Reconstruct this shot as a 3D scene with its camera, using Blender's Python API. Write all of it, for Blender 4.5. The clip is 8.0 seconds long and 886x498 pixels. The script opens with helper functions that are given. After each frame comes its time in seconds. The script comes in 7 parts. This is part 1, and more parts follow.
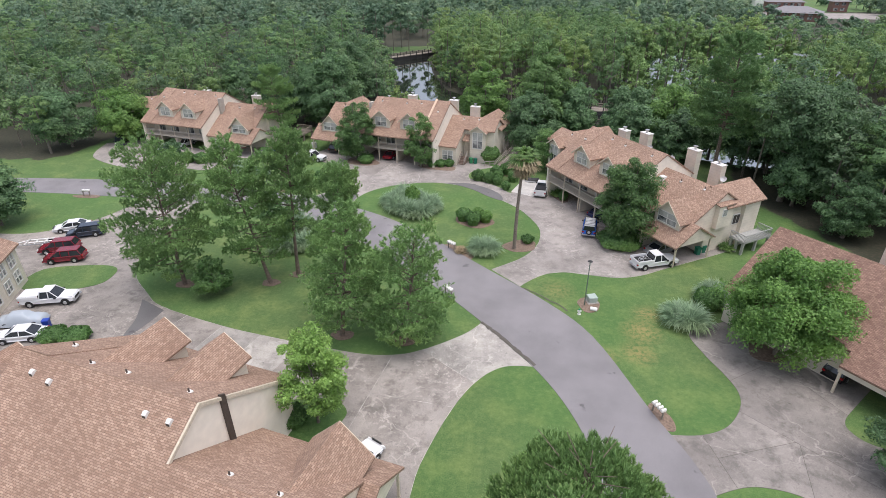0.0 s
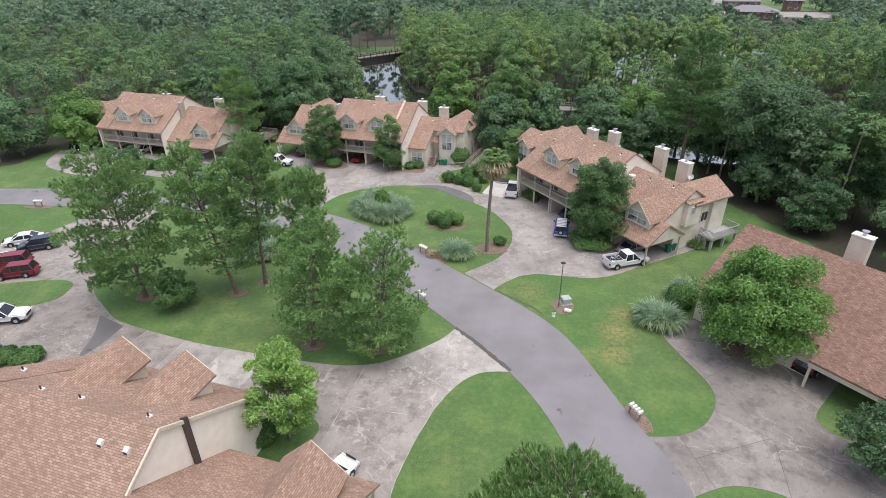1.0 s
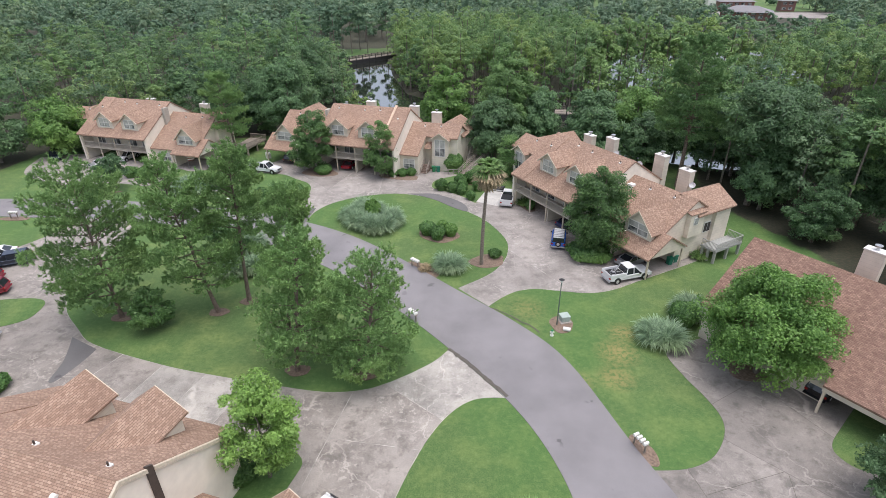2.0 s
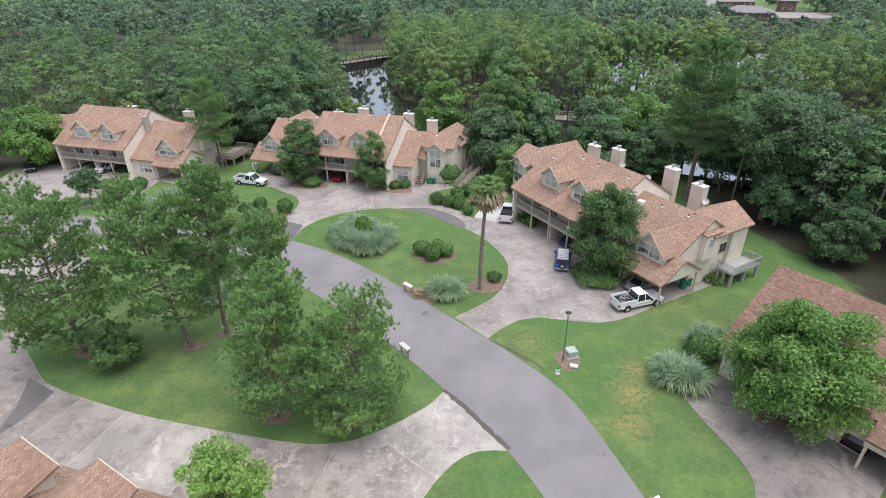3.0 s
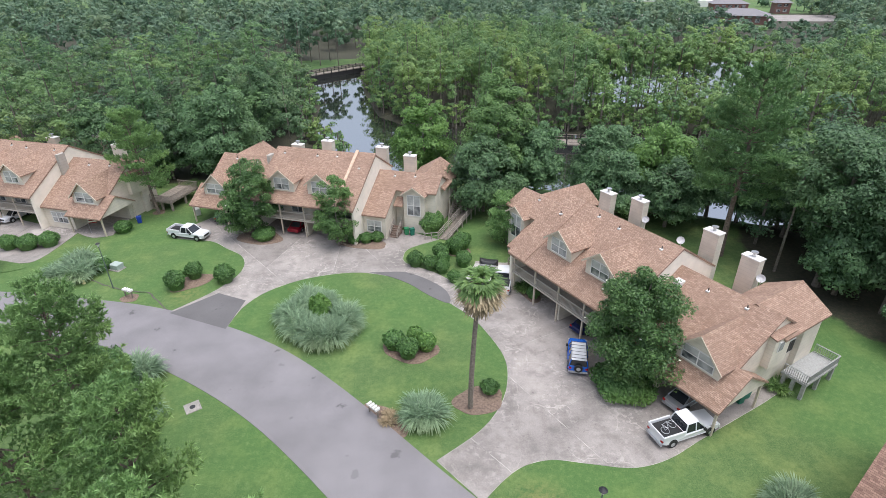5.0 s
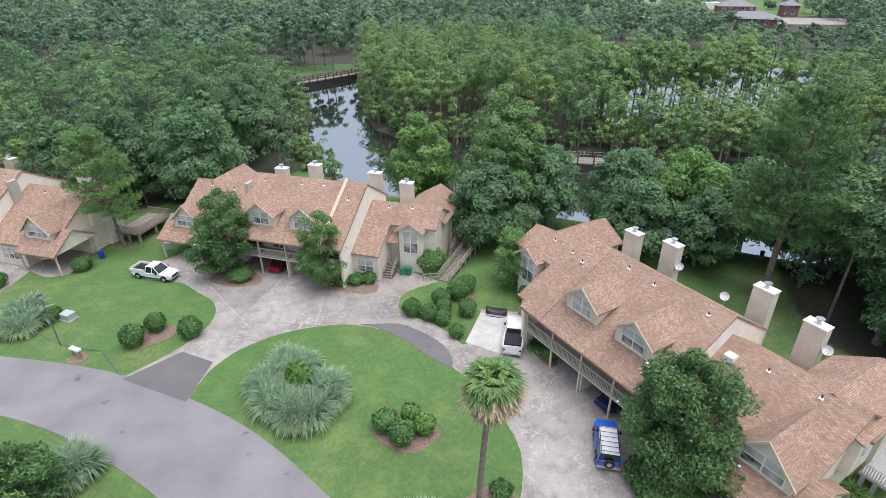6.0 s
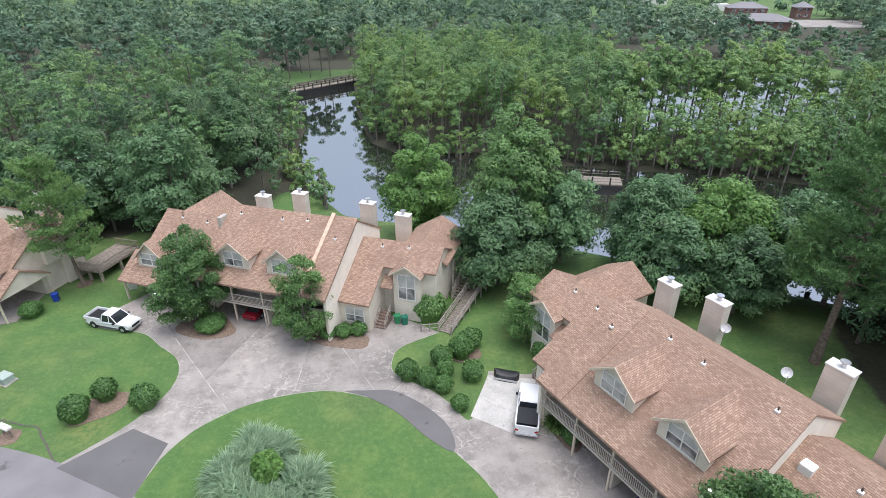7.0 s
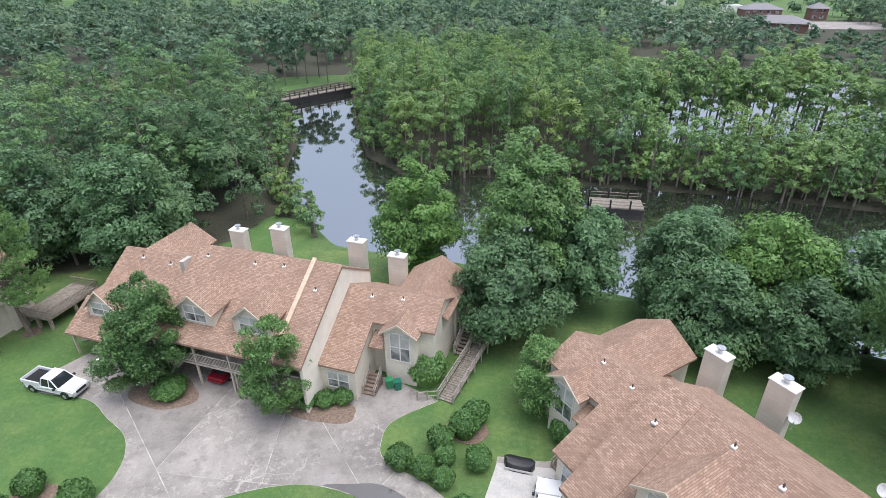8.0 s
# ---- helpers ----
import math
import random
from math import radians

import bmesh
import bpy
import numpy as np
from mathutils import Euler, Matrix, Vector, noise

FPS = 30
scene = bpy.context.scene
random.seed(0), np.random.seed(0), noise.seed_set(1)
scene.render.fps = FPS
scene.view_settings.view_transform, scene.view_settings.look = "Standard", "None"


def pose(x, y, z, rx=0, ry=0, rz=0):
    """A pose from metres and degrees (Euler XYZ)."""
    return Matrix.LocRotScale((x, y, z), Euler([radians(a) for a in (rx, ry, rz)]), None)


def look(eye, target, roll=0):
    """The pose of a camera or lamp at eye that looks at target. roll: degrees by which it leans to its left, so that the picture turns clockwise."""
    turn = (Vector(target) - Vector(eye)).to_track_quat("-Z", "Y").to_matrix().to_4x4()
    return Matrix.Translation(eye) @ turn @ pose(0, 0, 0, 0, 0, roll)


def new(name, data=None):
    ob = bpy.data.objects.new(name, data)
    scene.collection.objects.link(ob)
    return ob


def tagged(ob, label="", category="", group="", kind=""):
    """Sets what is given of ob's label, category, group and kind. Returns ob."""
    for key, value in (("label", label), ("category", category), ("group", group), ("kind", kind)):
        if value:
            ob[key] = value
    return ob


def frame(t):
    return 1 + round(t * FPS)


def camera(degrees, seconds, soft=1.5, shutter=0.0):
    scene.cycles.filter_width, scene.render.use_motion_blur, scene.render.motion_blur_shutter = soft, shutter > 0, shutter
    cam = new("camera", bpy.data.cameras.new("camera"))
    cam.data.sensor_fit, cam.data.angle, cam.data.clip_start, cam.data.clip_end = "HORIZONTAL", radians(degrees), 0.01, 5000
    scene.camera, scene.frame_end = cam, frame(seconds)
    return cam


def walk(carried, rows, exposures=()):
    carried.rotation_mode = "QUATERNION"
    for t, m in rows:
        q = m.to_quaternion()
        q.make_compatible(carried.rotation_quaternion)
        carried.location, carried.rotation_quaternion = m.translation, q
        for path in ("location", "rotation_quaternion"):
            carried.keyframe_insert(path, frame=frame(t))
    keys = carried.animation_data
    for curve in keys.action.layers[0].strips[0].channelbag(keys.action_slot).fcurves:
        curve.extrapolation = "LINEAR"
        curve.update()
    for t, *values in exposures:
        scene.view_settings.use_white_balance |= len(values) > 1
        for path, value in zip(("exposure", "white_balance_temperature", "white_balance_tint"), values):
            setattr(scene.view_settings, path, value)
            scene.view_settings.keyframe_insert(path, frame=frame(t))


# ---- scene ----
cam = camera(78.8, 8.0, soft=0.6)
PATH = [
    (0, (1.914, -1.374, 34.03), (1.735, 0.377, 33.081), -0.6),
    (0.5, (1.877, -1.019, 33.964), (1.777, 0.738, 33.015), -0.5),
    (1, (1.896, -0.156, 33.967), (1.819, 1.602, 33.017), -0.5),
    (1.5, (1.994, 1.252, 33.984), (1.93, 3.011, 33.035), -0.5),
    (3, (2.22, 8.996, 34.049), (2.169, 10.755, 33.099), -0.6),
    (3.5, (2.488, 12.92, 34.037), (2.453, 14.68, 33.088), -0.6),
    (4, (2.806, 17.478, 34.066), (2.785, 19.238, 33.117), -0.6),
    (5.5, (2.657, 32.695, 34.7), (2.656, 34.454, 33.748), -0.5),
    (6, (2.567, 37.867, 34.839), (2.566, 39.626, 33.887), -0.4),
    (6.5, (2.638, 42.974, 34.935), (2.632, 44.733, 33.983), -0.4),
    (7, (2.696, 47.932, 34.954), (2.687, 49.691, 34.003), -0.4),
    (7.5, (2.879, 52.995, 34.95), (2.862, 54.754, 33.998), -0.4),
    (8, (3.008, 58.044, 34.836), (2.984, 59.804, 33.886), -0.5),
]
walk(cam, [(t, look(eye, target, roll)) for t, eye, target, roll in PATH],
     exposures=[(0, 0.62, 6400, 14), (4, 0.76, 6300, 12), (8, 0.82, 6100, 11)])

# ---------------------------------------------------------------- light
world = bpy.data.worlds.new("overcast_sky")
scene.world = world
world.use_nodes = True
wn = world.node_tree.nodes
wl = world.node_tree.links
sky = wn.new("ShaderNodeTexSky")
sky.sky_type = 'NISHITA'
sky.sun_disc = False
sky.sun_elevation = radians(80)
sky.sun_rotation = radians(125)
sky.air_density, sky.dust_density = 1.0, 4.0
hsv = wn.new("ShaderNodeHueSaturation")
hsv.inputs["Saturation"].default_value = 0.58
wl.new(sky.outputs[0], hsv.inputs["Color"])
wl.new(hsv.outputs[0], wn["Background"].inputs["Color"])
wn["Background"].inputs["Strength"].default_value = 0.16
sun = new("sun", bpy.data.lights.new("sun", 'SUN'))
sun.data.energy, sun.data.angle, sun.data.color = 0.9, radians(60), (0.97, 0.985, 1.0)
sun.matrix_world = look((20, 6, 90), (0, 20, 0))

# ---------------------------------------------------------------- materials
def nodes_of(name):
    m = bpy.data.materials.new(name)
    m.use_nodes = True
    nt = m.node_tree
    return m, nt, nt.nodes, nt.links, nt.nodes["Principled BSDF"]


def rgba(c):
    return (c[0], c[1], c[2], 1.0)


def tex(nt, kind, scale, coord="Object", detail=4.0, **kw):
    tc = nt.nodes.new("ShaderNodeTexCoord")
    t = nt.nodes.new(kind)
    nt.links.new(tc.outputs[coord], t.inputs["Vector"])
    t.inputs["Scale"].default_value = scale
    if "Detail" in t.inputs:
        t.inputs["Detail"].default_value = detail
    return t


def ramp(nt, src, stops):
    r = nt.nodes.new("ShaderNodeValToRGB")
    el = r.color_ramp.elements
    while len(el) < len(stops):
        el.new(0.5)
    for e, (p, c) in zip(el, stops):
        e.position, e.color = p, rgba(c)
    nt.links.new(src, r.inputs["Fac"])
    return r.outputs["Color"]


def mix(nt, a, b, fac, kind="MIX"):
    n = nt.nodes.new("ShaderNodeMix")
    n.data_type, n.blend_type = 'RGBA', kind
    for sock, val in ((n.inputs["Factor"], fac), (n.inputs["A"], a), (n.inputs["B"], b)):
        if hasattr(val, "links"):
            nt.links.new(val, sock)
        elif isinstance(val, tuple):
            sock.default_value = rgba(val)
        else:
            sock.default_value = val
    return n.outputs["Result"]


def bump(nt, bsdf, height, strength, distance):
    b = nt.nodes.new("ShaderNodeBump")
    b.inputs["Strength"].default_value, b.inputs["Distance"].default_value = strength, distance
    nt.links.new(height, b.inputs["Height"])
    nt.links.new(b.outputs["Normal"], bsdf.inputs["Normal"])


def plain(name, color, rough=0.7, metal=0.0, grain=6.0, vary=0.15):
    m, nt, n, l, p = nodes_of(name)
    t = tex(nt, "ShaderNodeTexNoise", grain)
    dark = tuple(c * (1 - vary) for c in color)
    light = tuple(min(1, c * (1 + vary)) for c in color)
    l.new(ramp(nt, t.outputs["Fac"], [(0.3, dark), (0.7, light)]), p.inputs["Base Color"])
    p.inputs["Roughness"].default_value, p.inputs["Metallic"].default_value = rough, metal
    return m


def paint(name, color, rough=0.25, metal=0.0):
    m, nt, n, l, p = nodes_of(name)
    p.inputs["Base Color"].default_value = rgba(color)
    p.inputs["Roughness"].default_value, p.inputs["Metallic"].default_value = rough, metal
    p.inputs["Coat Weight"].default_value = 0.4
    return m


def leaf_material(name, dark, light, rough=0.55, spread=0.3):
    m, nt, n, l, p = nodes_of(name)
    g = n.new("ShaderNodeNewGeometry")
    c1 = ramp(nt, g.outputs["Random Per Island"], [(0.0, tuple(x * 0.7 for x in dark)), (0.55, tuple((x + y) / 2 for x, y in zip(dark, light))), (1.0, tuple(x * 1.25 for x in light))])
    oi = n.new("ShaderNodeObjectInfo")
    t = tex(nt, "ShaderNodeTexNoise", spread, detail=2.0)
    c2 = mix(nt, c1, ramp(nt, t.outputs["Fac"], [(0.36, dark), (0.62, light)]), 0.45)
    t2 = tex(nt, "ShaderNodeTexNoise", 0.07, detail=1.0)
    warm = (light[0] * 1.2, light[1] * 1.0, light[2] * 0.75)
    c2 = mix(nt, c2, warm, ramp(nt, t2.outputs["Fac"], [(0.5, (0, 0, 0)), (0.62, (0.4, 0.4, 0.4))]))
    hs = n.new("ShaderNodeHueSaturation")
    l.new(c2, hs.inputs["Color"])
    mr = n.new("ShaderNodeMapRange")
    l.new(oi.outputs["Random"], mr.inputs["Value"])
    mr.inputs["To Min"].default_value, mr.inputs["To Max"].default_value = 0.88, 1.12
    l.new(mr.outputs[0], hs.inputs["Value"])
    l.new(hs.outputs[0], p.inputs["Base Color"])
    p.inputs["Roughness"].default_value = rough
    tr = n.new("ShaderNodeBsdfTranslucent")
    l.new(hs.outputs[0], tr.inputs["Color"])
    ms = n.new("ShaderNodeMixShader")
    ms.inputs["Fac"].default_value = 0.35
    l.new(p.outputs[0], ms.inputs[1])
    l.new(tr.outputs[0], ms.inputs[2])
    l.new(ms.outputs[0], n["Material Output"].inputs["Surface"])
    return m


def grass_material():
    m, nt, n, l, p = nodes_of("lawn_grass")
    fine = tex(nt, "ShaderNodeTexNoise", 9.0, detail=6.0)
    mid = tex(nt, "ShaderNodeTexNoise", 0.35, detail=5.0)
    big = tex(nt, "ShaderNodeTexNoise", 0.055, detail=3.0)
    c = ramp(nt, fine.outputs["Fac"], [(0.3, (0.053, 0.099, 0.026)), (0.7, (0.120, 0.186, 0.057))])
    c = mix(nt, c, (0.185, 0.235, 0.07), ramp(nt, mid.outputs["Fac"], [(0.46, (0, 0, 0)), (0.68, (0.65, 0.65, 0.65))]))
    c = mix(nt, c, (0.06, 0.15, 0.03), ramp(nt, big.outputs["Fac"], [(0.42, (0.5, 0.5, 0.5)), (0.6, (0, 0, 0))]))
    tuft = tex(nt, "ShaderNodeTexNoise", 2.2, detail=8.0)
    tuft.inputs["Roughness"].default_value = 0.7
    c = mix(nt, c, (0.05, 0.11, 0.026), ramp(nt, tuft.outputs["Fac"], [(0.3, (0.75, 0.75, 0.75)), (0.52, (0, 0, 0))]))
    c = mix(nt, c, (0.175, 0.245, 0.09), ramp(nt, tuft.outputs["Fac"], [(0.54, (0, 0, 0)), (0.75, (0.6, 0.6, 0.6))]))
    # small white clover flowers
    fl = tex(nt, "ShaderNodeTexVoronoi", 0.55)
    fl.voronoi_dimensions = '2D'
    dot = ramp(nt, fl.outputs["Distance"], [(0.0, (1, 1, 1)), (0.03, (1, 1, 1)), (0.04, (0, 0, 0))])
    some = ramp(nt, fl.outputs["Color"], [(0.6, (0, 0, 0)), (0.62, (0.8, 0.8, 0.8))])
    c = mix(nt, c, (0.6, 0.6, 0.52), mix(nt, dot, some, 1.0, "MULTIPLY"))
    # worn, yellowed turf
    tc = n.new("ShaderNodeTexCoord")
    for (wx, wy), rad, amount in (((17.6, 45.2), 2.6, 0.9), ((18.9, 48.4), 2.0, 0.8), ((16.6, 41.6), 2.2, 0.8), ((13.4, 41.0), 1.6, 0.5), ((9.6, 52.6), 2.6, 0.45), ((-27.5, 80.6), 3.0, 0.35)):
        dist = n.new("ShaderNodeVectorMath")
        dist.operation = 'DISTANCE'
        l.new(tc.outputs["Object"], dist.inputs[0])
        dist.inputs[1].default_value = (wx, wy, 0)
        near = n.new("ShaderNodeMapRange")
        l.new(dist.outputs["Value"], near.inputs["Value"])
        near.inputs["From Min"].default_value, near.inputs["From Max"].default_value = rad, rad * 0.2
        spot = n.new("ShaderNodeMath")
        spot.operation = 'MULTIPLY'
        l.new(near.outputs[0], spot.inputs[0])
        l.new(ramp(nt, tuft.outputs["Fac"], [(0.4, (0, 0, 0)), (0.56, (amount, amount, amount))]), spot.inputs[1])
        c = mix(nt, c, (0.25, 0.205, 0.075), spot.outputs[0])
    # leaf litter under the woods, by the ground's own attribute
    at = n.new("ShaderNodeAttribute")
    at.attribute_name = "woods"
    ragged = n.new("ShaderNodeMath")
    ragged.operation = 'MULTIPLY_ADD'
    l.new(mid.outputs["Fac"], ragged.inputs[0])
    ragged.inputs[1].default_value = 0.9
    l.new(at.outputs["Fac"], ragged.inputs[2])
    litter = ramp(nt, tuft.outputs["Fac"], [(0.3, (0.026, 0.03, 0.016)), (0.5, (0.045, 0.046, 0.026)), (0.7, (0.08, 0.062, 0.04))])
    c = mix(nt, c, litter, ramp(nt, ragged.outputs[0], [(0.84, (0, 0, 0)), (1.0, (1, 1, 1))]))
    l.new(c, p.inputs["Base Color"])
    p.inputs["Roughness"].default_value = 0.9
    bump(nt, p, fine.outputs["Fac"], 0.6, 0.05)
    return m


def asphalt_material(name, base):
    m, nt, n, l, p = nodes_of(name)
    fine = tex(nt, "ShaderNodeTexNoise", 40.0, detail=5.0)
    big = tex(nt, "ShaderNodeTexNoise", 0.25, detail=5.0)
    c = ramp(nt, big.outputs["Fac"], [(0.3, tuple(x * 0.72 for x in base)), (0.7, tuple(x * 1.28 for x in base))])
    c = mix(nt, c, ramp(nt, fine.outputs["Fac"], [(0.3, tuple(x * 0.7 for x in base)), (0.7, tuple(x * 1.3 for x in base))]), 0.5)
    st = tex(nt, "ShaderNodeTexNoise", 0.55, detail=7.0)
    c = mix(nt, c, tuple(x * 0.42 for x in base), ramp(nt, st.outputs["Fac"], [(0.665, (0, 0, 0)), (0.71, (0.75, 0.75, 0.75))]))
    pale = tex(nt, "ShaderNodeTexNoise", 0.12, detail=8.0)
    c = mix(nt, c, tuple(x * 1.25 for x in base), ramp(nt, pale.outputs["Fac"], [(0.5, (0, 0, 0)), (0.66, (0.5, 0.5, 0.5))]))
    l.new(c, p.inputs["Base Color"])
    p.inputs["Roughness"].default_value = 0.85
    bump(nt, p, fine.outputs["Fac"], 0.3, 0.01)
    return m


def concrete_material(name, base, pale=0.5, stain=0.72):
    m, nt, n, l, p = nodes_of(name)
    fine = tex(nt, "ShaderNodeTexNoise", 14.0, detail=6.0)
    big = tex(nt, "ShaderNodeTexNoise", 0.22, detail=7.0)
    big.inputs["Roughness"].default_value = 0.65
    c = ramp(nt, big.outputs["Fac"], [(0.32, tuple(x * 0.5 for x in base)), (0.5, base), (0.66, tuple(x * 1.4 for x in base))])
    c = mix(nt, c, ramp(nt, fine.outputs["Fac"], [(0.3, tuple(x * 0.7 for x in base)), (0.7, tuple(x * 1.3 for x in base))]), 0.42)
    st = tex(nt, "ShaderNodeTexNoise", 0.55, detail=9.0)
    st.inputs["Roughness"].default_value = 0.7
    c = mix(nt, c, tuple(x * 0.5 for x in base), ramp(nt, st.outputs["Fac"], [(0.5, (0, 0, 0)), (0.63, (stain, stain, stain))]))
    drip = tex(nt, "ShaderNodeTexNoise", 2.6, detail=5.0)
    c = mix(nt, c, tuple(x * 0.42 for x in base), ramp(nt, drip.outputs["Fac"], [(0.64, (0, 0, 0)), (0.72, (0.55, 0.55, 0.55))]))
    # sealed cracks and scour marks
    v = n.new("ShaderNodeTexVoronoi")
    v.feature = 'DISTANCE_TO_EDGE'
    v.inputs["Scale"].default_value = 0.16
    tc = n.new("ShaderNodeTexCoord")
    wob = tex(nt, "ShaderNodeTexNoise", 0.5, detail=4.0)
    off = n.new("ShaderNodeVectorMath")
    off.operation = 'MULTIPLY_ADD'
    l.new(wob.outputs["Color"], off.inputs[0])
    off.inputs[1].default_value = (3.5, 3.5, 0)
    l.new(tc.outputs["Object"], off.inputs[2])
    l.new(off.outputs[0], v.inputs["Vector"])
    crack = ramp(nt, v.outputs["Distance"], [(0.0, (1, 1, 1)), (0.005, (0.8, 0.8, 0.8)), (0.009, (0, 0, 0))])
    gate = tex(nt, "ShaderNodeTexNoise", 0.18, detail=3.0)
    gated = mix(nt, crack, (0, 0, 0), ramp(nt, gate.outputs["Fac"], [(0.42, (1, 1, 1)), (0.6, (0.35, 0.35, 0.35))]))
    c = mix(nt, c, tuple(min(0.7, x * 1.75) for x in base), gated)
    sc = tex(nt, "ShaderNodeTexNoise", 1.6, detail=9.0)
    sc.inputs["Roughness"].default_value = 0.75
    c = mix(nt, c, tuple(min(0.7, x * 1.6) for x in base), mix(nt, ramp(nt, sc.outputs["Fac"], [(0.53, (0, 0, 0)), (0.58, (pale, pale, pale))]), (0, 0, 0), ramp(nt, gate.outputs["Fac"], [(0.44, (0.9, 0.9, 0.9)), (0.6, (0, 0, 0))])))
    oi = n.new("ShaderNodeObjectInfo")
    mr = n.new("ShaderNodeMapRange")
    l.new(oi.outputs["Random"], mr.inputs["Value"])
    mr.inputs["To Min"].default_value, mr.inputs["To Max"].default_value = 0.88, 1.1
    hs = n.new("ShaderNodeHueSaturation")
    l.new(c, hs.inputs["Color"])
    l.new(mr.outputs[0], hs.inputs["Value"])
    l.new(hs.outputs[0], p.inputs["Base Color"])
    p.inputs["Roughness"].default_value = 0.85
    bump(nt, p, fine.outputs["Fac"], 0.25, 0.01)
    return m


def shingle_material(name, c1, c2, row_shadow):
    m, nt, n, l, p = nodes_of(name)
    uv = n.new("ShaderNodeTexCoord")

    def courses(width, size, a, b, gap, shift):
        k = n.new("ShaderNodeTexBrick")
        mv = n.new("ShaderNodeVectorMath")
        l.new(uv.outputs["UV"], mv.inputs[0])
        mv.inputs[1].default_value = (shift, 0, 0)
        l.new(mv.outputs[0], k.inputs["Vector"])
        k.inputs["Scale"].default_value = 1.0
        k.inputs["Brick Width"].default_value, k.inputs["Row Height"].default_value = width, 0.14
        k.inputs["Mortar Size"].default_value, k.inputs["Mortar Smooth"].default_value = size, 0.2
        k.inputs["Color1"].default_value, k.inputs["Color2"].default_value, k.inputs["Mortar"].default_value = rgba(a), rgba(b), rgba(gap)
        return k
    # Dark lines between the courses paint in the shadow at the shingles' edges.
    b = courses(0.31, 0.013, c1, c2, row_shadow, 0.0)
    # thicker second tabs on some of the shingles
    b2 = courses(0.23, 0.004, (0.7, 0.69, 0.68), (1.12, 1.11, 1.1), (0.8, 0.8, 0.8), 0.11)
    c = mix(nt, b.outputs["Color"], b2.outputs["Color"], 0.75, "MULTIPLY")
    fine = tex(nt, "ShaderNodeTexNoise", 30.0, detail=4.0)
    c = mix(nt, c, ramp(nt, fine.outputs["Fac"], [(0.3, tuple(x * 0.7 for x in c1)), (0.7, tuple(x * 1.2 for x in c2))]), 0.22)
    big = tex(nt, "ShaderNodeTexNoise", 0.35, detail=6.0)
    c = mix(nt, c, tuple(x * 0.68 for x in c1), ramp(nt, big.outputs["Fac"], [(0.45, (0, 0, 0)), (0.72, (0.42, 0.42, 0.42))]))
    # rain streaks down the slope
    run = n.new("ShaderNodeVectorMath")
    run.operation = 'MULTIPLY'
    l.new(uv.outputs["UV"], run.inputs[0])
    run.inputs[1].default_value = (1.6, 0.12, 1)
    st = n.new("ShaderNodeTexNoise")
    st.inputs["Scale"].default_value, st.inputs["Detail"].default_value = 1.0, 4.0
    l.new(run.outputs[0], st.inputs["Vector"])
    c = mix(nt, c, tuple(x * 0.75 for x in c1), ramp(nt, st.outputs["Fac"], [(0.5, (0, 0, 0)), (0.72, (0.35, 0.35, 0.35))]))
    l.new(c, p.inputs["Base Color"])
    p.inputs["Roughness"].default_value = 0.92
    bump(nt, p, b.outputs["Fac"], 0.6, -0.02)
    return m


def siding_material(name, color):
    m, nt, n, l, p = nodes_of(name)
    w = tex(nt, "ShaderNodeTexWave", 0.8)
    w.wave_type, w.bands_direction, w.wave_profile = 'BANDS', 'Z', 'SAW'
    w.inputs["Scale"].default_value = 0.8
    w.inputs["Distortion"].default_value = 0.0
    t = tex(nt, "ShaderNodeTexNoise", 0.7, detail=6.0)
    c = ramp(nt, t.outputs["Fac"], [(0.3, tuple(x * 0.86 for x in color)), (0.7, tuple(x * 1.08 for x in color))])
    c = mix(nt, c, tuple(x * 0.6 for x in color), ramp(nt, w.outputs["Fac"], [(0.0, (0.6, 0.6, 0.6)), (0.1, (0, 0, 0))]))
    l.new(c, p.inputs["Base Color"])
    p.inputs["Roughness"].default_value = 0.75
    bump(nt, p, w.outputs["Fac"], 0.4, 0.02)
    return m


def glass_material():
    m, nt, n, l, p = nodes_of("window_glass")
    t = tex(nt, "ShaderNodeTexNoise", 0.8)
    l.new(ramp(nt, t.outputs["Fac"], [(0.38, (0.06, 0.065, 0.07)), (0.5, (0.22, 0.225, 0.22)), (0.62, (0.42, 0.42, 0.40))]), p.inputs["Base Color"])
    p.inputs["Roughness"].default_value = 0.06
    p.inputs["Specular IOR Level"].default_value = 0.7
    return m


def water_material():
    m, nt, n, l, p = nodes_of("pond_water")
    p.inputs["Base Color"].default_value = (0.022, 0.024, 0.020, 1)
    p.inputs["Roughness"].default_value = 0.03
    p.inputs["IOR"].default_value = 6.0
    t = tex(nt, "ShaderNodeTexNoise", 0.7, detail=3.0)
    bump(nt, p, t.outputs["Fac"], 0.02, 0.03)
    return m


GRASS = grass_material()
ASPHALT = asphalt_material("road_asphalt", (0.20, 0.188, 0.19))
PATCH = asphalt_material("patch_asphalt", (0.125, 0.118, 0.116))
CONC = concrete_material("driveway_concrete", (0.285, 0.256, 0.232), 0.6, 0.45)
CONC_PALE = concrete_material("pale_concrete", (0.335, 0.31, 0.278), 0.4, 0.5)
CONC_DARK = concrete_material("weathered_concrete", (0.222, 0.199, 0.178), 0.35)
CONC_PAD = concrete_material("new_concrete", (0.52, 0.495, 0.455), 0.2, 0.3)
CONC_OLD = concrete_material("cracked_concrete", (0.272, 0.243, 0.216), 0.7)
SHINGLE = shingle_material("roof_shingles", (0.285, 0.177, 0.124), (0.478, 0.331, 0.244), (0.13, 0.08, 0.056))
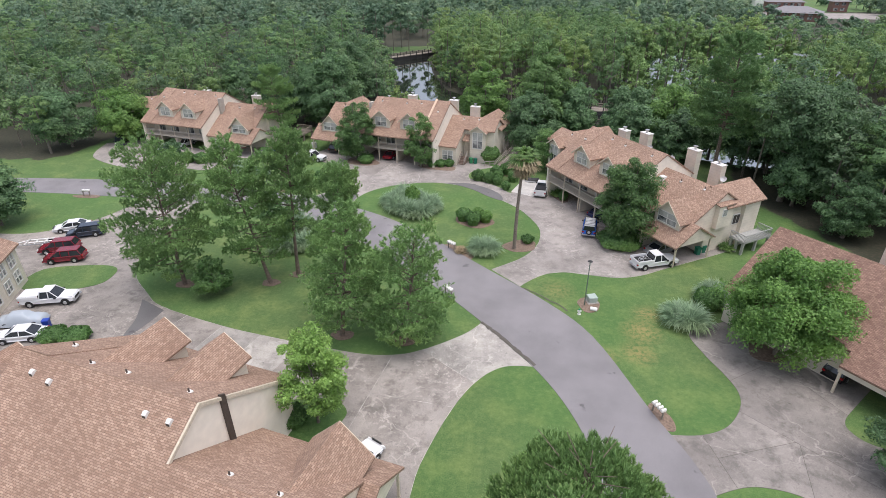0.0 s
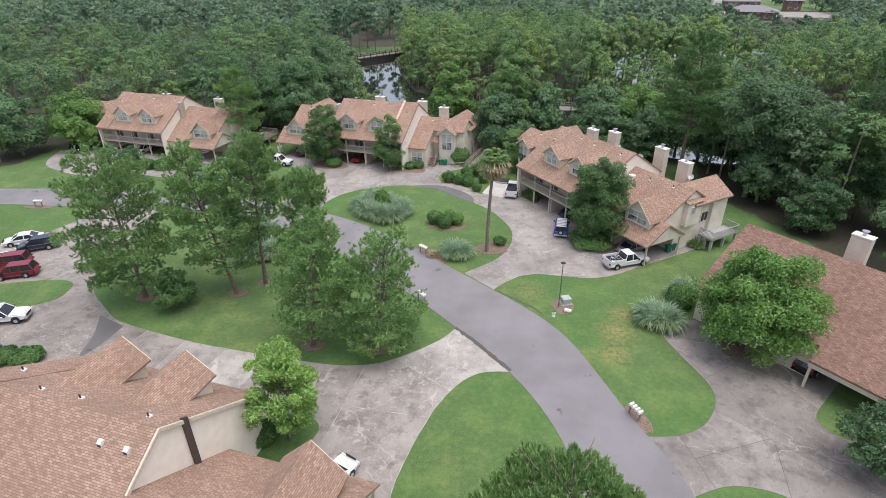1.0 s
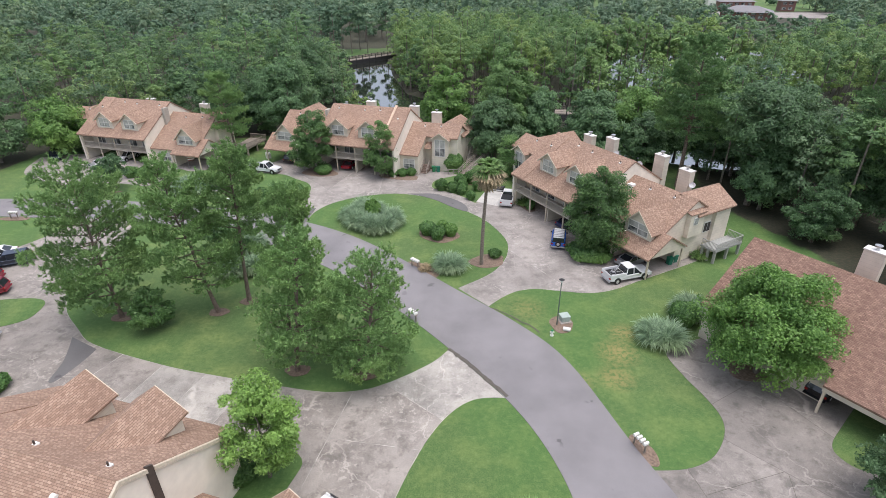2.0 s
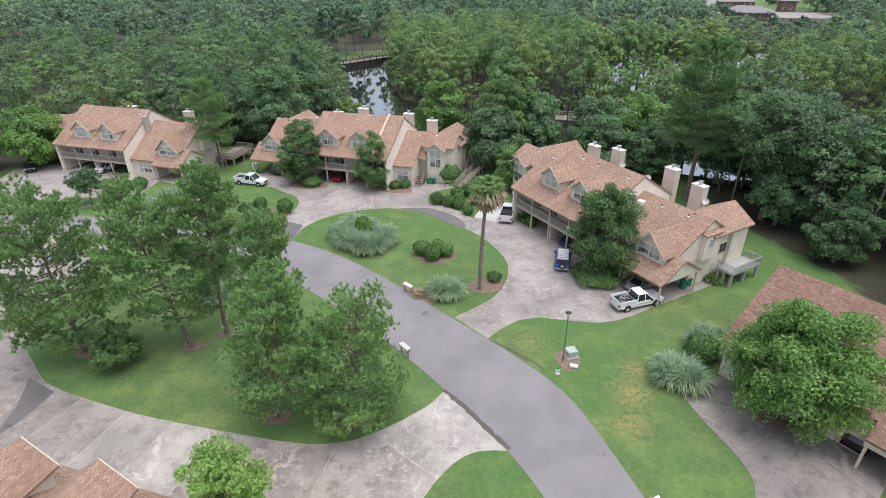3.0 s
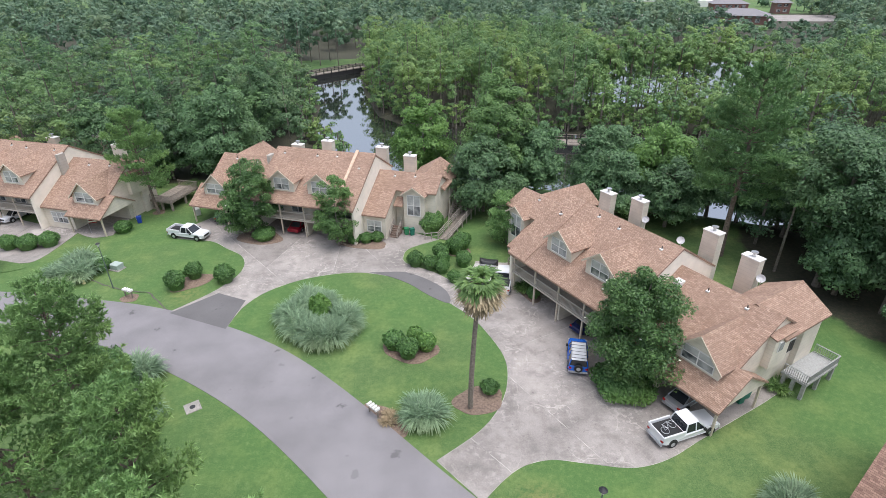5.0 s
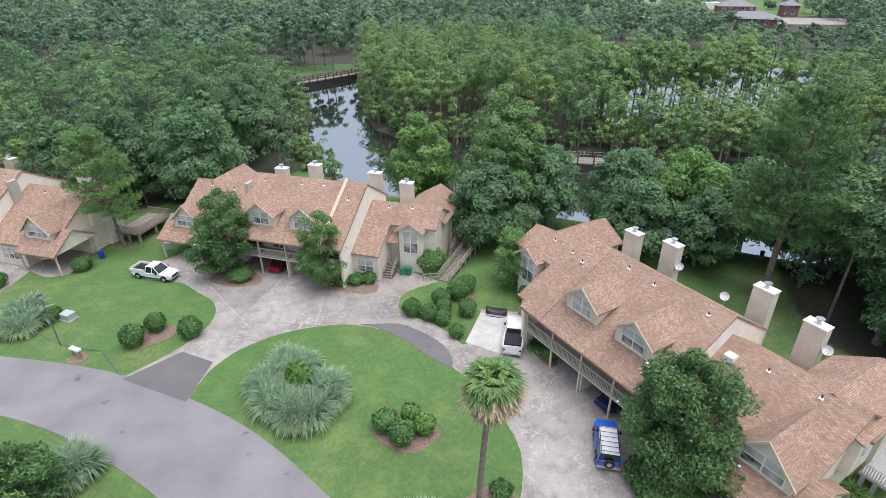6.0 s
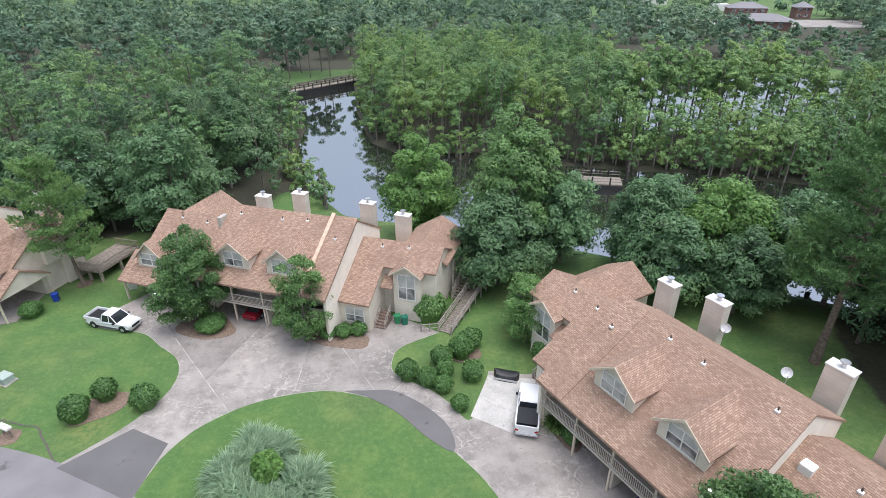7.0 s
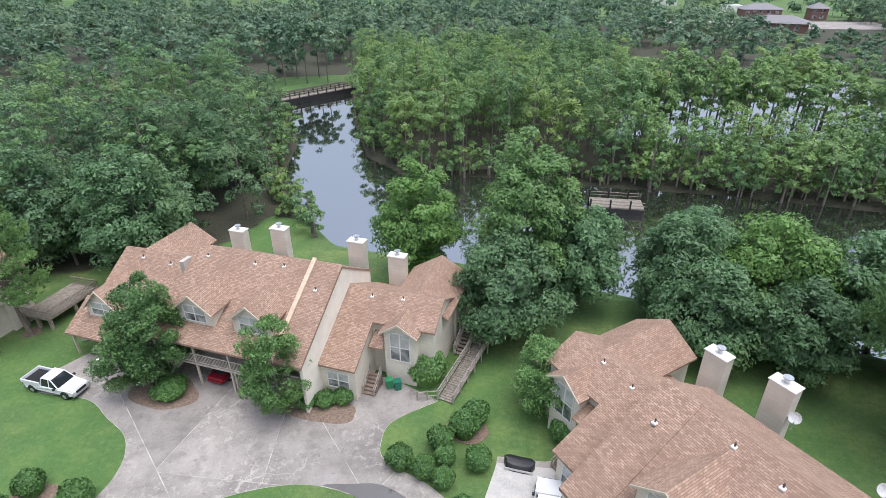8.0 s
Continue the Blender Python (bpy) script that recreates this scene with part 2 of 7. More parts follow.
SHINGLE_DARK = shingle_material("reddish_shingles", (0.20, 0.113, 0.084), (0.355, 0.225, 0.168), (0.12, 0.072, 0.053))
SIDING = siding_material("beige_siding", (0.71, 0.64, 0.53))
JOINT_PALE = plain("joint_mortar", (0.40, 0.37, 0.335), 0.95, grain=0.7, vary=0.6)
JOINT = plain("joint_dirt", (0.10, 0.09, 0.075), 0.95)
# Cream of the end walls, made paler against the shade they stand in.
FIREWALL = plain("brightened_cream", (0.80, 0.735, 0.625), 0.85, grain=1.2, vary=0.06)
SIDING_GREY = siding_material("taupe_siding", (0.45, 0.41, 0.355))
TRIM = plain("tan_trim", (0.58, 0.50, 0.39), 0.6)
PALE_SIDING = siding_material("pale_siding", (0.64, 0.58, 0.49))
ROOFCAP = plain("tan_parapet_cap", (0.56, 0.41, 0.30), 0.8, grain=2.0)
WHITE = plain("white_trim", (0.72, 0.70, 0.66), 0.5, vary=0.06)
GLASS = glass_material()
BLIND = plain("lowered_blinds", (0.46, 0.455, 0.43), 0.12, grain=1.5, vary=0.2)
WOOD = plain("weathered_wood", (0.22, 0.19, 0.155), 0.85, grain=3.0, vary=0.3)
BALCONY = plain("taupe_balcony_paint", (0.44, 0.395, 0.335), 0.7)
RAILWOOD = plain("greyed_rail_boards", (0.33, 0.29, 0.25), 0.85, grain=3.0, vary=0.25)
DECK = plain("grey_deck_paint", (0.34, 0.34, 0.32), 0.7)
DARKTRIM = plain("dark_brown_trim", (0.07, 0.052, 0.042), 0.7)
DISH = plain("grey_dish_paint", (0.5, 0.5, 0.5), 0.5)
DECKWOOD = plain("brown_deck_boards", (0.27, 0.225, 0.185), 0.85, grain=3.0, vary=0.3)
STEPWOOD = plain("brown_step_boards", (0.20, 0.145, 0.115), 0.8, grain=3.0, vary=0.2)
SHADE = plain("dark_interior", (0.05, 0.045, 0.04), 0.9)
METAL = plain("galvanised_metal", (0.55, 0.56, 0.57), 0.4, 0.8)
BLACK = plain("black_plastic", (0.015, 0.015, 0.016), 0.5)
WATER = water_material()
BARK = plain("pine_bark", (0.165, 0.125, 0.10), 0.95, grain=4.0, vary=0.45)
PALM_BARK = plain("palm_bark", (0.20, 0.165, 0.135), 0.95, grain=5.0, vary=0.3)
BARK_GREY = plain("grey_bark", (0.16, 0.14, 0.115), 0.95, grain=4.0, vary=0.4)
MULCH = plain("pine_straw", (0.19, 0.135, 0.10), 0.95, grain=5.0, vary=0.35)
LEAF_OAK = leaf_material("oak_leaves", (0.065, 0.137, 0.058), (0.161, 0.283, 0.121))
LEAF_PINE = leaf_material("pine_needles", (0.122, 0.235, 0.078), (0.275, 0.43, 0.15))
LEAF_CYPRESS = leaf_material("cypress_leaves", (0.096, 0.195, 0.061), (0.211, 0.364, 0.113))
LEAF_MAGNOLIA = leaf_material("magnolia_leaves", (0.061, 0.143, 0.043), (0.16, 0.284, 0.092), 0.4)
LEAF_LIME = leaf_material("young_leaves", (0.15, 0.282, 0.063), (0.318, 0.504, 0.127))
LEAF_MAPLE = leaf_material("maple_leaves", (0.086, 0.196, 0.044), (0.21, 0.371, 0.091))
LEAF_DARK = leaf_material("dark_oak_leaves", (0.058, 0.126, 0.053), (0.14, 0.252, 0.105))
# The woodland leaf colours hold a little extra blue for haze.
WOOD_OAK = [leaf_material("woodland_leaves", (0.066, 0.127, 0.058), (0.157, 0.254, 0.117)),
            leaf_material("dark_woodland_leaves", (0.049, 0.107, 0.053), (0.119, 0.214, 0.103)),
            leaf_material("light_woodland_leaves", (0.082, 0.158, 0.058), (0.197, 0.308, 0.118))]
WOOD_CYPRESS = [leaf_material("cypress_canopy", (0.093, 0.183, 0.062), (0.214, 0.349, 0.120)),
                leaf_material("yellow_green_canopy", (0.104, 0.196, 0.060), (0.242, 0.369, 0.119)),
                leaf_material("deep_green_canopy", (0.075, 0.154, 0.059), (0.168, 0.290, 0.112))]
# Paler and bluer still: distance haze put into the far leaves' colour.
WOOD_FAR = [leaf_material("hazed_far_canopy", (0.091, 0.166, 0.097), (0.205, 0.321, 0.185)),
            leaf_material("hazed_dark_canopy", (0.066, 0.130, 0.077), (0.149, 0.256, 0.145))]
LEAF_SHRUB = leaf_material("shrub_leaves", (0.06, 0.144, 0.041), (0.158, 0.3, 0.084))
LEAF_PAMPAS = leaf_material("pampas_blades", (0.15, 0.25, 0.14), (0.35, 0.47, 0.29))
LEAF_PALM = leaf_material("palm_fronds", (0.085, 0.175, 0.05), (0.225, 0.35, 0.105))
PETAL = plain("white_petals", (0.8, 0.78, 0.70), 0.6, vary=0.05)
CREAM = plain("cream_flowers", (0.62, 0.50, 0.33), 0.9, vary=0.2)
STRAW = plain("dead_fronds", (0.32, 0.25, 0.15), 0.9, vary=0.3)

# ---------------------------------------------------------------- builders
def put(name, bm, mat, parent=None, label="", uv=False):
    """One mesh object from a bmesh, under a thing or a part."""
    me = bpy.data.meshes.new(name)
    bmesh.ops.recalc_face_normals(bm, faces=bm.faces[:])
    if uv:
        lay = bm.loops.layers.uv.new("UVMap")
        for f in bm.faces:
            nz = f.normal
            h = nz.cross(Vector((0, 0, 1)))
            h = h.normalized() if h.length > 1e-4 else Vector((1, 0, 0))
            g = nz.cross(h)
            for lp in f.loops:
                lp[lay].uv = (lp.vert.co.dot(h), lp.vert.co.dot(g))
    bm.to_mesh(me)
    bm.free()
    me.materials.append(mat)
    ob = new(name, me)
    if parent is not None:
        ob.parent = parent
    if label:
        ob["label"] = label
    return ob


def part(name, bm, mat, parent, label=""):
    return put(name, bm, mat, parent, label)


def empty(name, m):
    ob = new(name)
    ob.matrix_world = m
    ob.empty_display_size = 0.5
    return ob


def box(bm, x0, x1, y0, y1, z0, z1, bevel=0.0):
    v = bmesh.ops.create_cube(bm, size=1.0)["verts"]
    bmesh.ops.scale(bm, vec=(x1 - x0, y1 - y0, z1 - z0), verts=v)
    bmesh.ops.translate(bm, vec=((x0 + x1) / 2, (y0 + y1) / 2, (z0 + z1) / 2), verts=v)
    if bevel:
        e = {e for q in v for e in q.link_edges}
        bmesh.ops.bevel(bm, geom=list(e), offset=bevel, segments=2, affect='EDGES')


def cyl(bm, a, b, r0, r1=None, seg=10, cap=True):
    a, b = Vector(a), Vector(b)
    r1 = r0 if r1 is None else r1
    m = Matrix.Translation((a + b) / 2) @ (b - a).to_track_quat('Z', 'Y').to_matrix().to_4x4()
    bmesh.ops.create_cone(bm, cap_ends=cap, segments=seg, radius1=r0, radius2=r1, depth=(b - a).length, matrix=m)


def poly(bm, pts, th):
    """A slab from a planar outline, thickened downwards by th."""
    top = [bm.verts.new(p) for p in pts]
    bot = [bm.verts.new((p[0], p[1], p[2] - th)) for p in pts]
    n = len(pts)
    bm.faces.new(top)
    bm.faces.new(bot[::-1])
    for i in range(n):
        j = (i + 1) % n
        bm.faces.new((top[i], bot[i], bot[j], top[j]))


def ears(bm):
    bm.normal_update()
    bmesh.ops.triangulate(bm, faces=[f for f in bm.faces if len(f.verts) > 4], ngon_method='EAR_CLIP')


def extrude(bm, pts, d):
    a = [bm.verts.new(p) for p in pts]
    b = [bm.verts.new((p[0] + d[0], p[1] + d[1], p[2] + d[2])) for p in pts]
    n = len(pts)
    bm.faces.new(a)
    bm.faces.new(b[::-1])
    for i in range(n):
        j = (i + 1) % n
        bm.faces.new((a[i], b[i], b[j], a[j]))


# leaf clouds --------------------------------------------------------------
def quads(name, verts, mat, k=4):
    """Loose faces of k corners each."""
    n = len(verts) // k
    me = bpy.data.meshes.new(name)
    me.vertices.add(n * k)
    me.vertices.foreach_set("co", np.ascontiguousarray(verts, dtype=np.float32).ravel())
    me.loops.add(n * k)
    me.loops.foreach_set("vertex_index", np.arange(n * k, dtype=np.int32))
    me.polygons.add(n)
    me.polygons.foreach_set("loop_start", np.arange(0, n * k, k, dtype=np.int32))
    me.update(calc_edges=True)
    me.materials.append(mat)
    return me


def unit(a):
    return a / np.maximum(np.linalg.norm(a, axis=1, keepdims=True), 1e-6)


def leaves(rng, centres, radii, per, size, flat=0.8, tumble=0.48):
    """Leaf sprays (triangles) over the domed outer shells of many boughs, turned outwards from the crown."""
    out = unit(centres - centres.mean(axis=0) + np.array((0, 0, 0.5)))
    c = np.repeat(centres, per, axis=0)
    r = np.repeat(radii, per)[:, None]
    d = unit(rng.normal(size=c.shape) + np.array((0, 0, 0.35)))
    d[:, 2] = np.where(d[:, 2] < -0.35, -d[:, 2], d[:, 2])
    lump = 1 + 0.16 * np.sin(d[:, :1] * 9 + c[:, 1:2]) * np.sin(d[:, 1:2] * 8 + c[:, :1])
    deep = np.where(rng.uniform(size=(len(c), 1)) < 0.8, rng.uniform(0.78, 1.06, (len(c), 1)), rng.uniform(0.3, 0.8, (len(c), 1)))
    pos = c + d * r * deep * lump * np.array((1, 1, flat))
    nrm = unit(0.75 * d + (0.9 - tumble) * np.repeat(out, per, axis=0) + tumble * unit(rng.normal(size=c.shape)) + np.array((0, 0, 0.25)))
    a = unit(np.cross(nrm, rng.normal(size=c.shape)))
    b = np.cross(nrm, a)
    s = size * rng.uniform(0.6, 1.4, (len(c), 1))
    v = np.stack([pos + a * s * 1.55, pos - a * s * 0.6 + b * s * 0.6, pos - a * s * 0.6 - b * s * 0.6], axis=1)
    return v.reshape(-1, 3)


def blades(rng, bases, dirs, length, width, droop):
    """Long drooping blades: two quads each."""
    n = len(bases)
    L = length * rng.uniform(0.7, 1.15, (n, 1))
    side = unit(np.cross(dirs, np.array((0, 0, 1.0)) + 0.12 * rng.normal(size=(n, 3)))) * width
    mid = bases + dirs * L * 0.55
    out = dirs.copy()
    out[:, 2] = 0
    tip = mid + (dirs * 0.45 + out * 0.2) * L
    tip[:, 2] -= droop * L[:, 0]
    q1 = np.stack([bases - side, bases + side, mid + side, mid - side], 1)
    q2 = np.stack([mid - side, mid + side, tip + side * 0.25, tip - side * 0.25], 1)
    return np.concatenate([q1, q2], 0).reshape(-1, 3)


def crown_boughs(rng, h, r, base, n, kind="oak"):
    """Centres and radii of the leafy boughs of one crown, most of them near its uneven surface."""
    d = unit(rng.normal(size=(n, 3)))
    if kind != "round":
        d[:, 2] = np.where((d[:, 2] < -0.45) & (rng.uniform(size=n) < 0.6), -d[:, 2], d[:, 2])
    ang = np.arctan2(d[:, 1], d[:, 0])
    even = 0.45 if kind == "round" else 1.0
    wob = 1 + even * 0.13 * np.sin(ang * 3 + rng.uniform(0, 6)) + even * 0.08 * np.sin(ang * 5 + rng.uniform(0, 6)) + even * 0.1 * np.sin(d[:, 2] * 5 + ang * 2 + rng.uniform(0, 6))
    f = (rng.uniform(0.1, 1, n) ** 0.36 * wob)[:, None]
    rad = r * rng.uniform(0.13, 0.3, n)
    up = dict(oak=0.55, cypress=0.5, pine=0.55, round=0.58)[kind]
    tall = np.where(d[:, 2] > 0, (h - base) * up, (h - base) * (1 - up))[:, None]
    size = np.concatenate([np.full((n, 2), r * 0.9), tall * 0.93], 1)
    c = d * f * size
    t = (c[:, 2] + (h - base) * (1 - up)) / (h - base)
    if kind == "round":
        rad = r * rng.uniform(0.17, 0.3, n)
        c[:, :2] *= np.clip(1.15 - 0.25 * t, 0.8, 1.12)[:, None]
    if kind == "cypress":
        c[:, :2] *= np.clip(1.35 - 0.6 * t, 0.5, 1.2)[:, None]
    if kind == "pine":
        c[:, :2] *= np.clip(0.75 + 1.1 * t * (1.25 - t), 0.5, 1.12)[:, None]
        rad *= 0.9
    c[:, 2] += base + (h - base) * (1 - up)
    return c, rad


def trunk_mesh(rng, h, r0, limbs, base, spread, lean=0.0):
    bm = bmesh.new()
    steps = 6
    pts = []
    for i in range(steps + 1):
        t = i / steps
        pts.append(Vector((lean * t * h + 0.15 * rng.normal() * t, 0.15 * rng.normal() * t, h * t - 0.1)))
    for i in range(steps):
        t0, t1 = i / steps, (i + 1) / steps
        cyl(bm, pts[i], pts[i + 1], r0 * (1 - 0.8 * t0) + (0.25 * r0 if i == 0 else 0), r0 * (1 - 0.8 * t1), 8, cap=False)
    for k in range(limbs):
        t = rng.uniform(base / h, 0.92)
        a = rng.uniform(0, 2 * math.pi)
        i = min(steps - 1, int(t * steps))
        q = pts[i].lerp(pts[i + 1], t * steps - i)
        L = spread * rng.uniform(0.5, 0.85) * (1.15 - 0.6 * t)
        e = q + Vector((math.cos(a) * L, math.sin(a) * L, L * rng.uniform(0.25, 0.7)))
        cyl(bm, q, e, r0 * 0.3 * (1.1 - t), 0.03, 5, cap=False)
    return bm


def tree(name, x, y, h, r, base, leafmat, bark, label, seed, clumps=70, per=60, size=0.28, kind="round", r0=0.25, lean=0.0, group="", yaw=0, flowers=0, fine=0.68):
    rng = np.random.default_rng(seed)
    t = empty(name, pose(x, y, 0, 0, 0, yaw))
    part("trunk", trunk_mesh(rng, h * 0.88, r0, 16, base, r, lean), bark, t)
    n = int(30 + clumps * 0.75)
    far = size > 0.2
    c, rad = crown_boughs(rng, h, r, base, n, kind)
    c[:, 0] += lean * c[:, 2]
    new("crown", quads("crown", leaves(rng, c, rad, int(clumps * per * (1.35 if far else 2.6) / n), size * fine * (1.2 if far else 1), 0.8, 0.6 if far else 0.85), leafmat, 3)).parent = t
    for k in range(flowers):
        i = int(rng.integers(len(c)))
        w = unit(np.array([[c[i, 0] + rng.normal(0, 1), c[i, 1] - 1.2 + rng.normal(0, 1), rng.uniform(0.5, 2.0)]]))[0]
        q = c[i] + w * rad[i] * 1.08
        bm = bmesh.new()
        for p in range(7):
            a = 2 * math.pi * p / 7
            f = [Vector((0, 0, 0)), Vector((math.cos(a - 0.4) * 0.08, math.sin(a - 0.4) * 0.08, 0.05)), Vector((math.cos(a) * 0.13, math.sin(a) * 0.13, 0.06)), Vector((math.cos(a + 0.4) * 0.08, math.sin(a + 0.4) * 0.08, 0.05))]
            bm.faces.new([bm.verts.new(v + Vector(q)) for v in f])
        part("blossom", bm, PETAL, t, "white open blossom" if k == 0 else "")
    tagged(t, label, "tree", group)
    return t


def pine(name, x, y, h, r, base, label, seed, tufts=1900, r0=0.22, lean=0.0, size=0.4, group="", thin=0.078, mat=None, dome=False):
    """Whorls of boughs on a tall stem, each bough a flat pad of upright needle brushes."""
    rng = np.random.default_rng(seed)
    t = empty(name, pose(x, y, 0))
    bm = trunk_mesh(rng, h * 0.97, r0, 0, base, r, lean)
    n = max(20, int((h - base) * 4.2))
    q = np.sort(rng.uniform(0, 1, n)) ** 0.9
    ang = np.arange(n) * 2.4 + rng.normal(0, 0.35, n)
    reach = r * np.interp(q, [0, 0.12, 0.35, 0.7, 0.9, 1], [0.72, 0.95, 1.0, 0.86, 0.55, 0.2]) * rng.uniform(0.7, 1.12, n)
    rise = np.interp(q, [0, 0.4, 1], [-0.12, 0.14, 0.9]) + rng.normal(0, 0.08, n)
    d = np.stack([np.cos(ang) * np.cos(rise), np.sin(ang) * np.cos(rise), np.sin(rise)], 1)
    foot = np.stack([0 * q, 0 * q, base + (h - base) * q * 0.97 - 0.25], 1)
    foot[:, 0] += lean * foot[:, 2]
    for k in range(n):
        a, b = Vector(foot[k]), Vector(foot[k] + d[k] * reach[k] * 0.82)
        cyl(bm, a, b, 0.075 * (1.1 - q[k]) + 0.02, 0.015, 5, cap=False)
    part("trunk", bm, BARK, t)
    share = rng.choice(n, tufts, p=reach ** 1.5 / (reach ** 1.5).sum())
    s = rng.uniform(0.1, 1.0, tufts) ** 0.55
    side = unit(np.cross(d, np.array((0, 0, 1.0))))
    wide = rng.normal(0, 0.25, tufts) * (0.35 + 0.65 * np.sin(np.pi * np.clip(s, 0, 0.95)))
    c = foot[share] + d[share] * (reach[share] * s)[:, None] + side[share] * (reach[share] * wide)[:, None]
    c[:, 2] += rng.normal(0.1, 0.2, tufts) + 0.35 * s
    axis_ = unit(d[share] * 0.55 + side[share] * (np.sign(wide) * 0.25)[:, None] + rng.normal(0, 0.22, c.shape) + np.array((0, 0, 0.85)))
    if dome:
        e = unit(rng.normal(size=c.shape))
        e[:, 2] = np.abs(e[:, 2]) * 1.2 - 0.25
        f = rng.uniform(0.3, 1, (tufts, 1)) ** 0.3 * (1 + 0.1 * np.sin(e[:, :1] * 7 + 1) * np.sin(e[:, 1:2] * 6))
        c = e * f * np.array((r * 0.92, r * 0.92, (h - base) * 0.62)) + np.array((0, 0, base + (h - base) * 0.36))
        axis_ = unit(0.45 * e + 0.12 * rng.normal(size=c.shape) + np.array((0, 0, 1.0)))
    per = 14
    ax = np.repeat(axis_, per, axis=0)
    b = np.repeat(c, per, axis=0) + ax * rng.uniform(-0.35, 0.3, (len(ax), 1)) * size
    dn = unit(ax * (1.2 if dome else 0.75) + unit(rng.normal(size=b.shape)) * (0.7 if dome else 0.95))
    w = unit(np.cross(dn, rng.normal(size=dn.shape))) * size * thin * rng.uniform(0.7, 2.0, (len(dn), 1))
    L = size * rng.uniform(0.5, 0.95, (len(dn), 1))
    v = np.stack([b - w, b + w, b + dn * L], 1).reshape(-1, 3)
    new("needles", quads("needles", v, mat or LEAF_PINE, 3)).parent = t
    tagged(t, label, "pine tree", group)
    return t


# ---------------------------------------------------------------- ground
def inside(px, py, pts):
    """Even-odd test for arrays of places."""
    r = np.zeros(px.shape, bool)
    n = len(pts)
    for i in range(n):
        x0, y0 = pts[i]
        x1, y1 = pts[(i + 1) % n]
        c = ((y0 > py) != (y1 > py)) & (px < (x1 - x0) * (py - y0) / (y1 - y0 + 1e-9) + x0)
        r ^= c
    return r


def edge_distance(px, py, pts):
    d = np.full(px.shape, 1e9)
    n = len(pts)
    for i in range(n):
        ax, ay = pts[i]
        bx, by = pts[(i + 1) % n]
        t = np.clip(((px - ax) * (bx - ax) + (py - ay) * (by - ay)) / ((bx - ax) ** 2 + (by - ay) ** 2 + 1e-9), 0, 1)
        d = np.minimum(d, np.hypot(px - ax - t * (bx - ax), py - ay - t * (by - ay)))
    return d


BAYOU = [(-48, 213), (-28, 232), (-21, 190), (-14, 163), (-5, 152), (12, 151), (30, 146), (50, 142), (80, 132), (130, 118), (130, 104),
         (72, 101), (50, 99.5), (38, 105), (25, 112), (16, 116), (3, 121), (-7, 123.5), (-13, 125.5), (-20, 136), (-27, 148), (-30, 175), (-38, 196)]
LAGOON = [(40, 177), (52, 171), (82, 172), (108, 182), (128, 205), (132, 244), (100, 250), (70, 236), (52, 204)]
POND_Z = -0.75
LEFT_WOODS = [(-220, 88), (-84, 92), (-80, 112), (-64, 114), (-50, 114.5), (-43, 117.5), (-37, 118.5), (-29, 121), (-24, 136), (-30, 148), (-33, 176), (-42, 198), (-60, 214), (-220, 214)]
POINT = [(-19, 196), (-12, 166), (-4, 154), (12, 152.5), (31, 148), (51, 143.5), (81, 134), (148, 118), (146, 190), (112, 178), (84, 168), (50, 167), (36, 173), (48, 204), (36, 232), (-23, 228)]
RIGHT_WOODS = [(45, 98), (42.5, 90), (41, 84), (43.5, 77), (47, 68), (50, 56), (62, 20), (150, 20), (150, 102), (96, 103), (72, 97), (58, 98)]
FAR = [(-280, 216), (-60, 218), (-52, 236), (-24, 240), (30, 240), (50, 250), (136, 254), (150, 180), (152, 120), (345, 120), (345, 440), (215, 440), (200, 380), (150, 330), (120, 440), (-280, 440)]


def axis(lo, hi, step, far):
    near = np.arange(lo, hi + 0.1, step)
    left = lo - np.cumsum(np.geomspace(step * 2, far / 4, 9))
    right = hi + np.cumsum(np.geomspace(step * 2, far / 4, 9))
    return np.concatenate([left[::-1], near, right])


gx, gy = axis(-110, 140, 2.0, 900), axis(-30, 250, 2.0, 900)
GX, GY = np.meshgrid(gx, gy)
GZ = np.zeros(GX.shape)
for pond in (BAYOU, LAGOON):
    dd = edge_distance(GX, GY, pond)
    ins = inside(GX, GY, pond)
    sd = np.where(ins, dd, -dd)
    GZ = np.minimum(GZ, -2.2 * np.clip((sd + 2.5) / 6.0, 0, 1))
nx, ny = len(gx), len(gy)
idx = np.arange(nx * ny).reshape(ny, nx)
gf = np.stack([idx[:-1, :-1], idx[:-1, 1:], idx[1:, 1:], idx[1:, :-1]], -1).reshape(-1, 4)
gme = bpy.data.meshes.new("ground")
gme.from_pydata(np.stack([GX, GY, GZ], -1).reshape(-1, 3).tolist(), [], gf.tolist())
gme.materials.append(GRASS)
depth = np.full(GX.shape, -20.0)
for reg in (LEFT_WOODS, POINT, RIGHT_WOODS, FAR):
    dd = edge_distance(GX, GY, reg)
    depth = np.maximum(depth, np.where(inside(GX, GY, reg), dd, -dd))
meadow = [(-62, 214), (-24, 232), (-27, 249), (-66, 241)]
dd = edge_distance(GX, GY, meadow)
depth = np.minimum(depth, np.where(inside(GX, GY, meadow), -dd, dd))
shore = edge_distance(GX, GY, BAYOU)
depth = np.where((shore < 6) & (GY > 132), np.maximum(depth, 6 - shore), depth)
gme.attributes.new("woods", 'FLOAT', 'POINT').data.foreach_set("value", np.clip(0.45 + depth / 5.0, 0, 1).ravel().astype(np.float32))
tagged(new("ground", gme), "mown green lawn reaching into the woods", "lawn", kind="structure")
bm = bmesh.new()
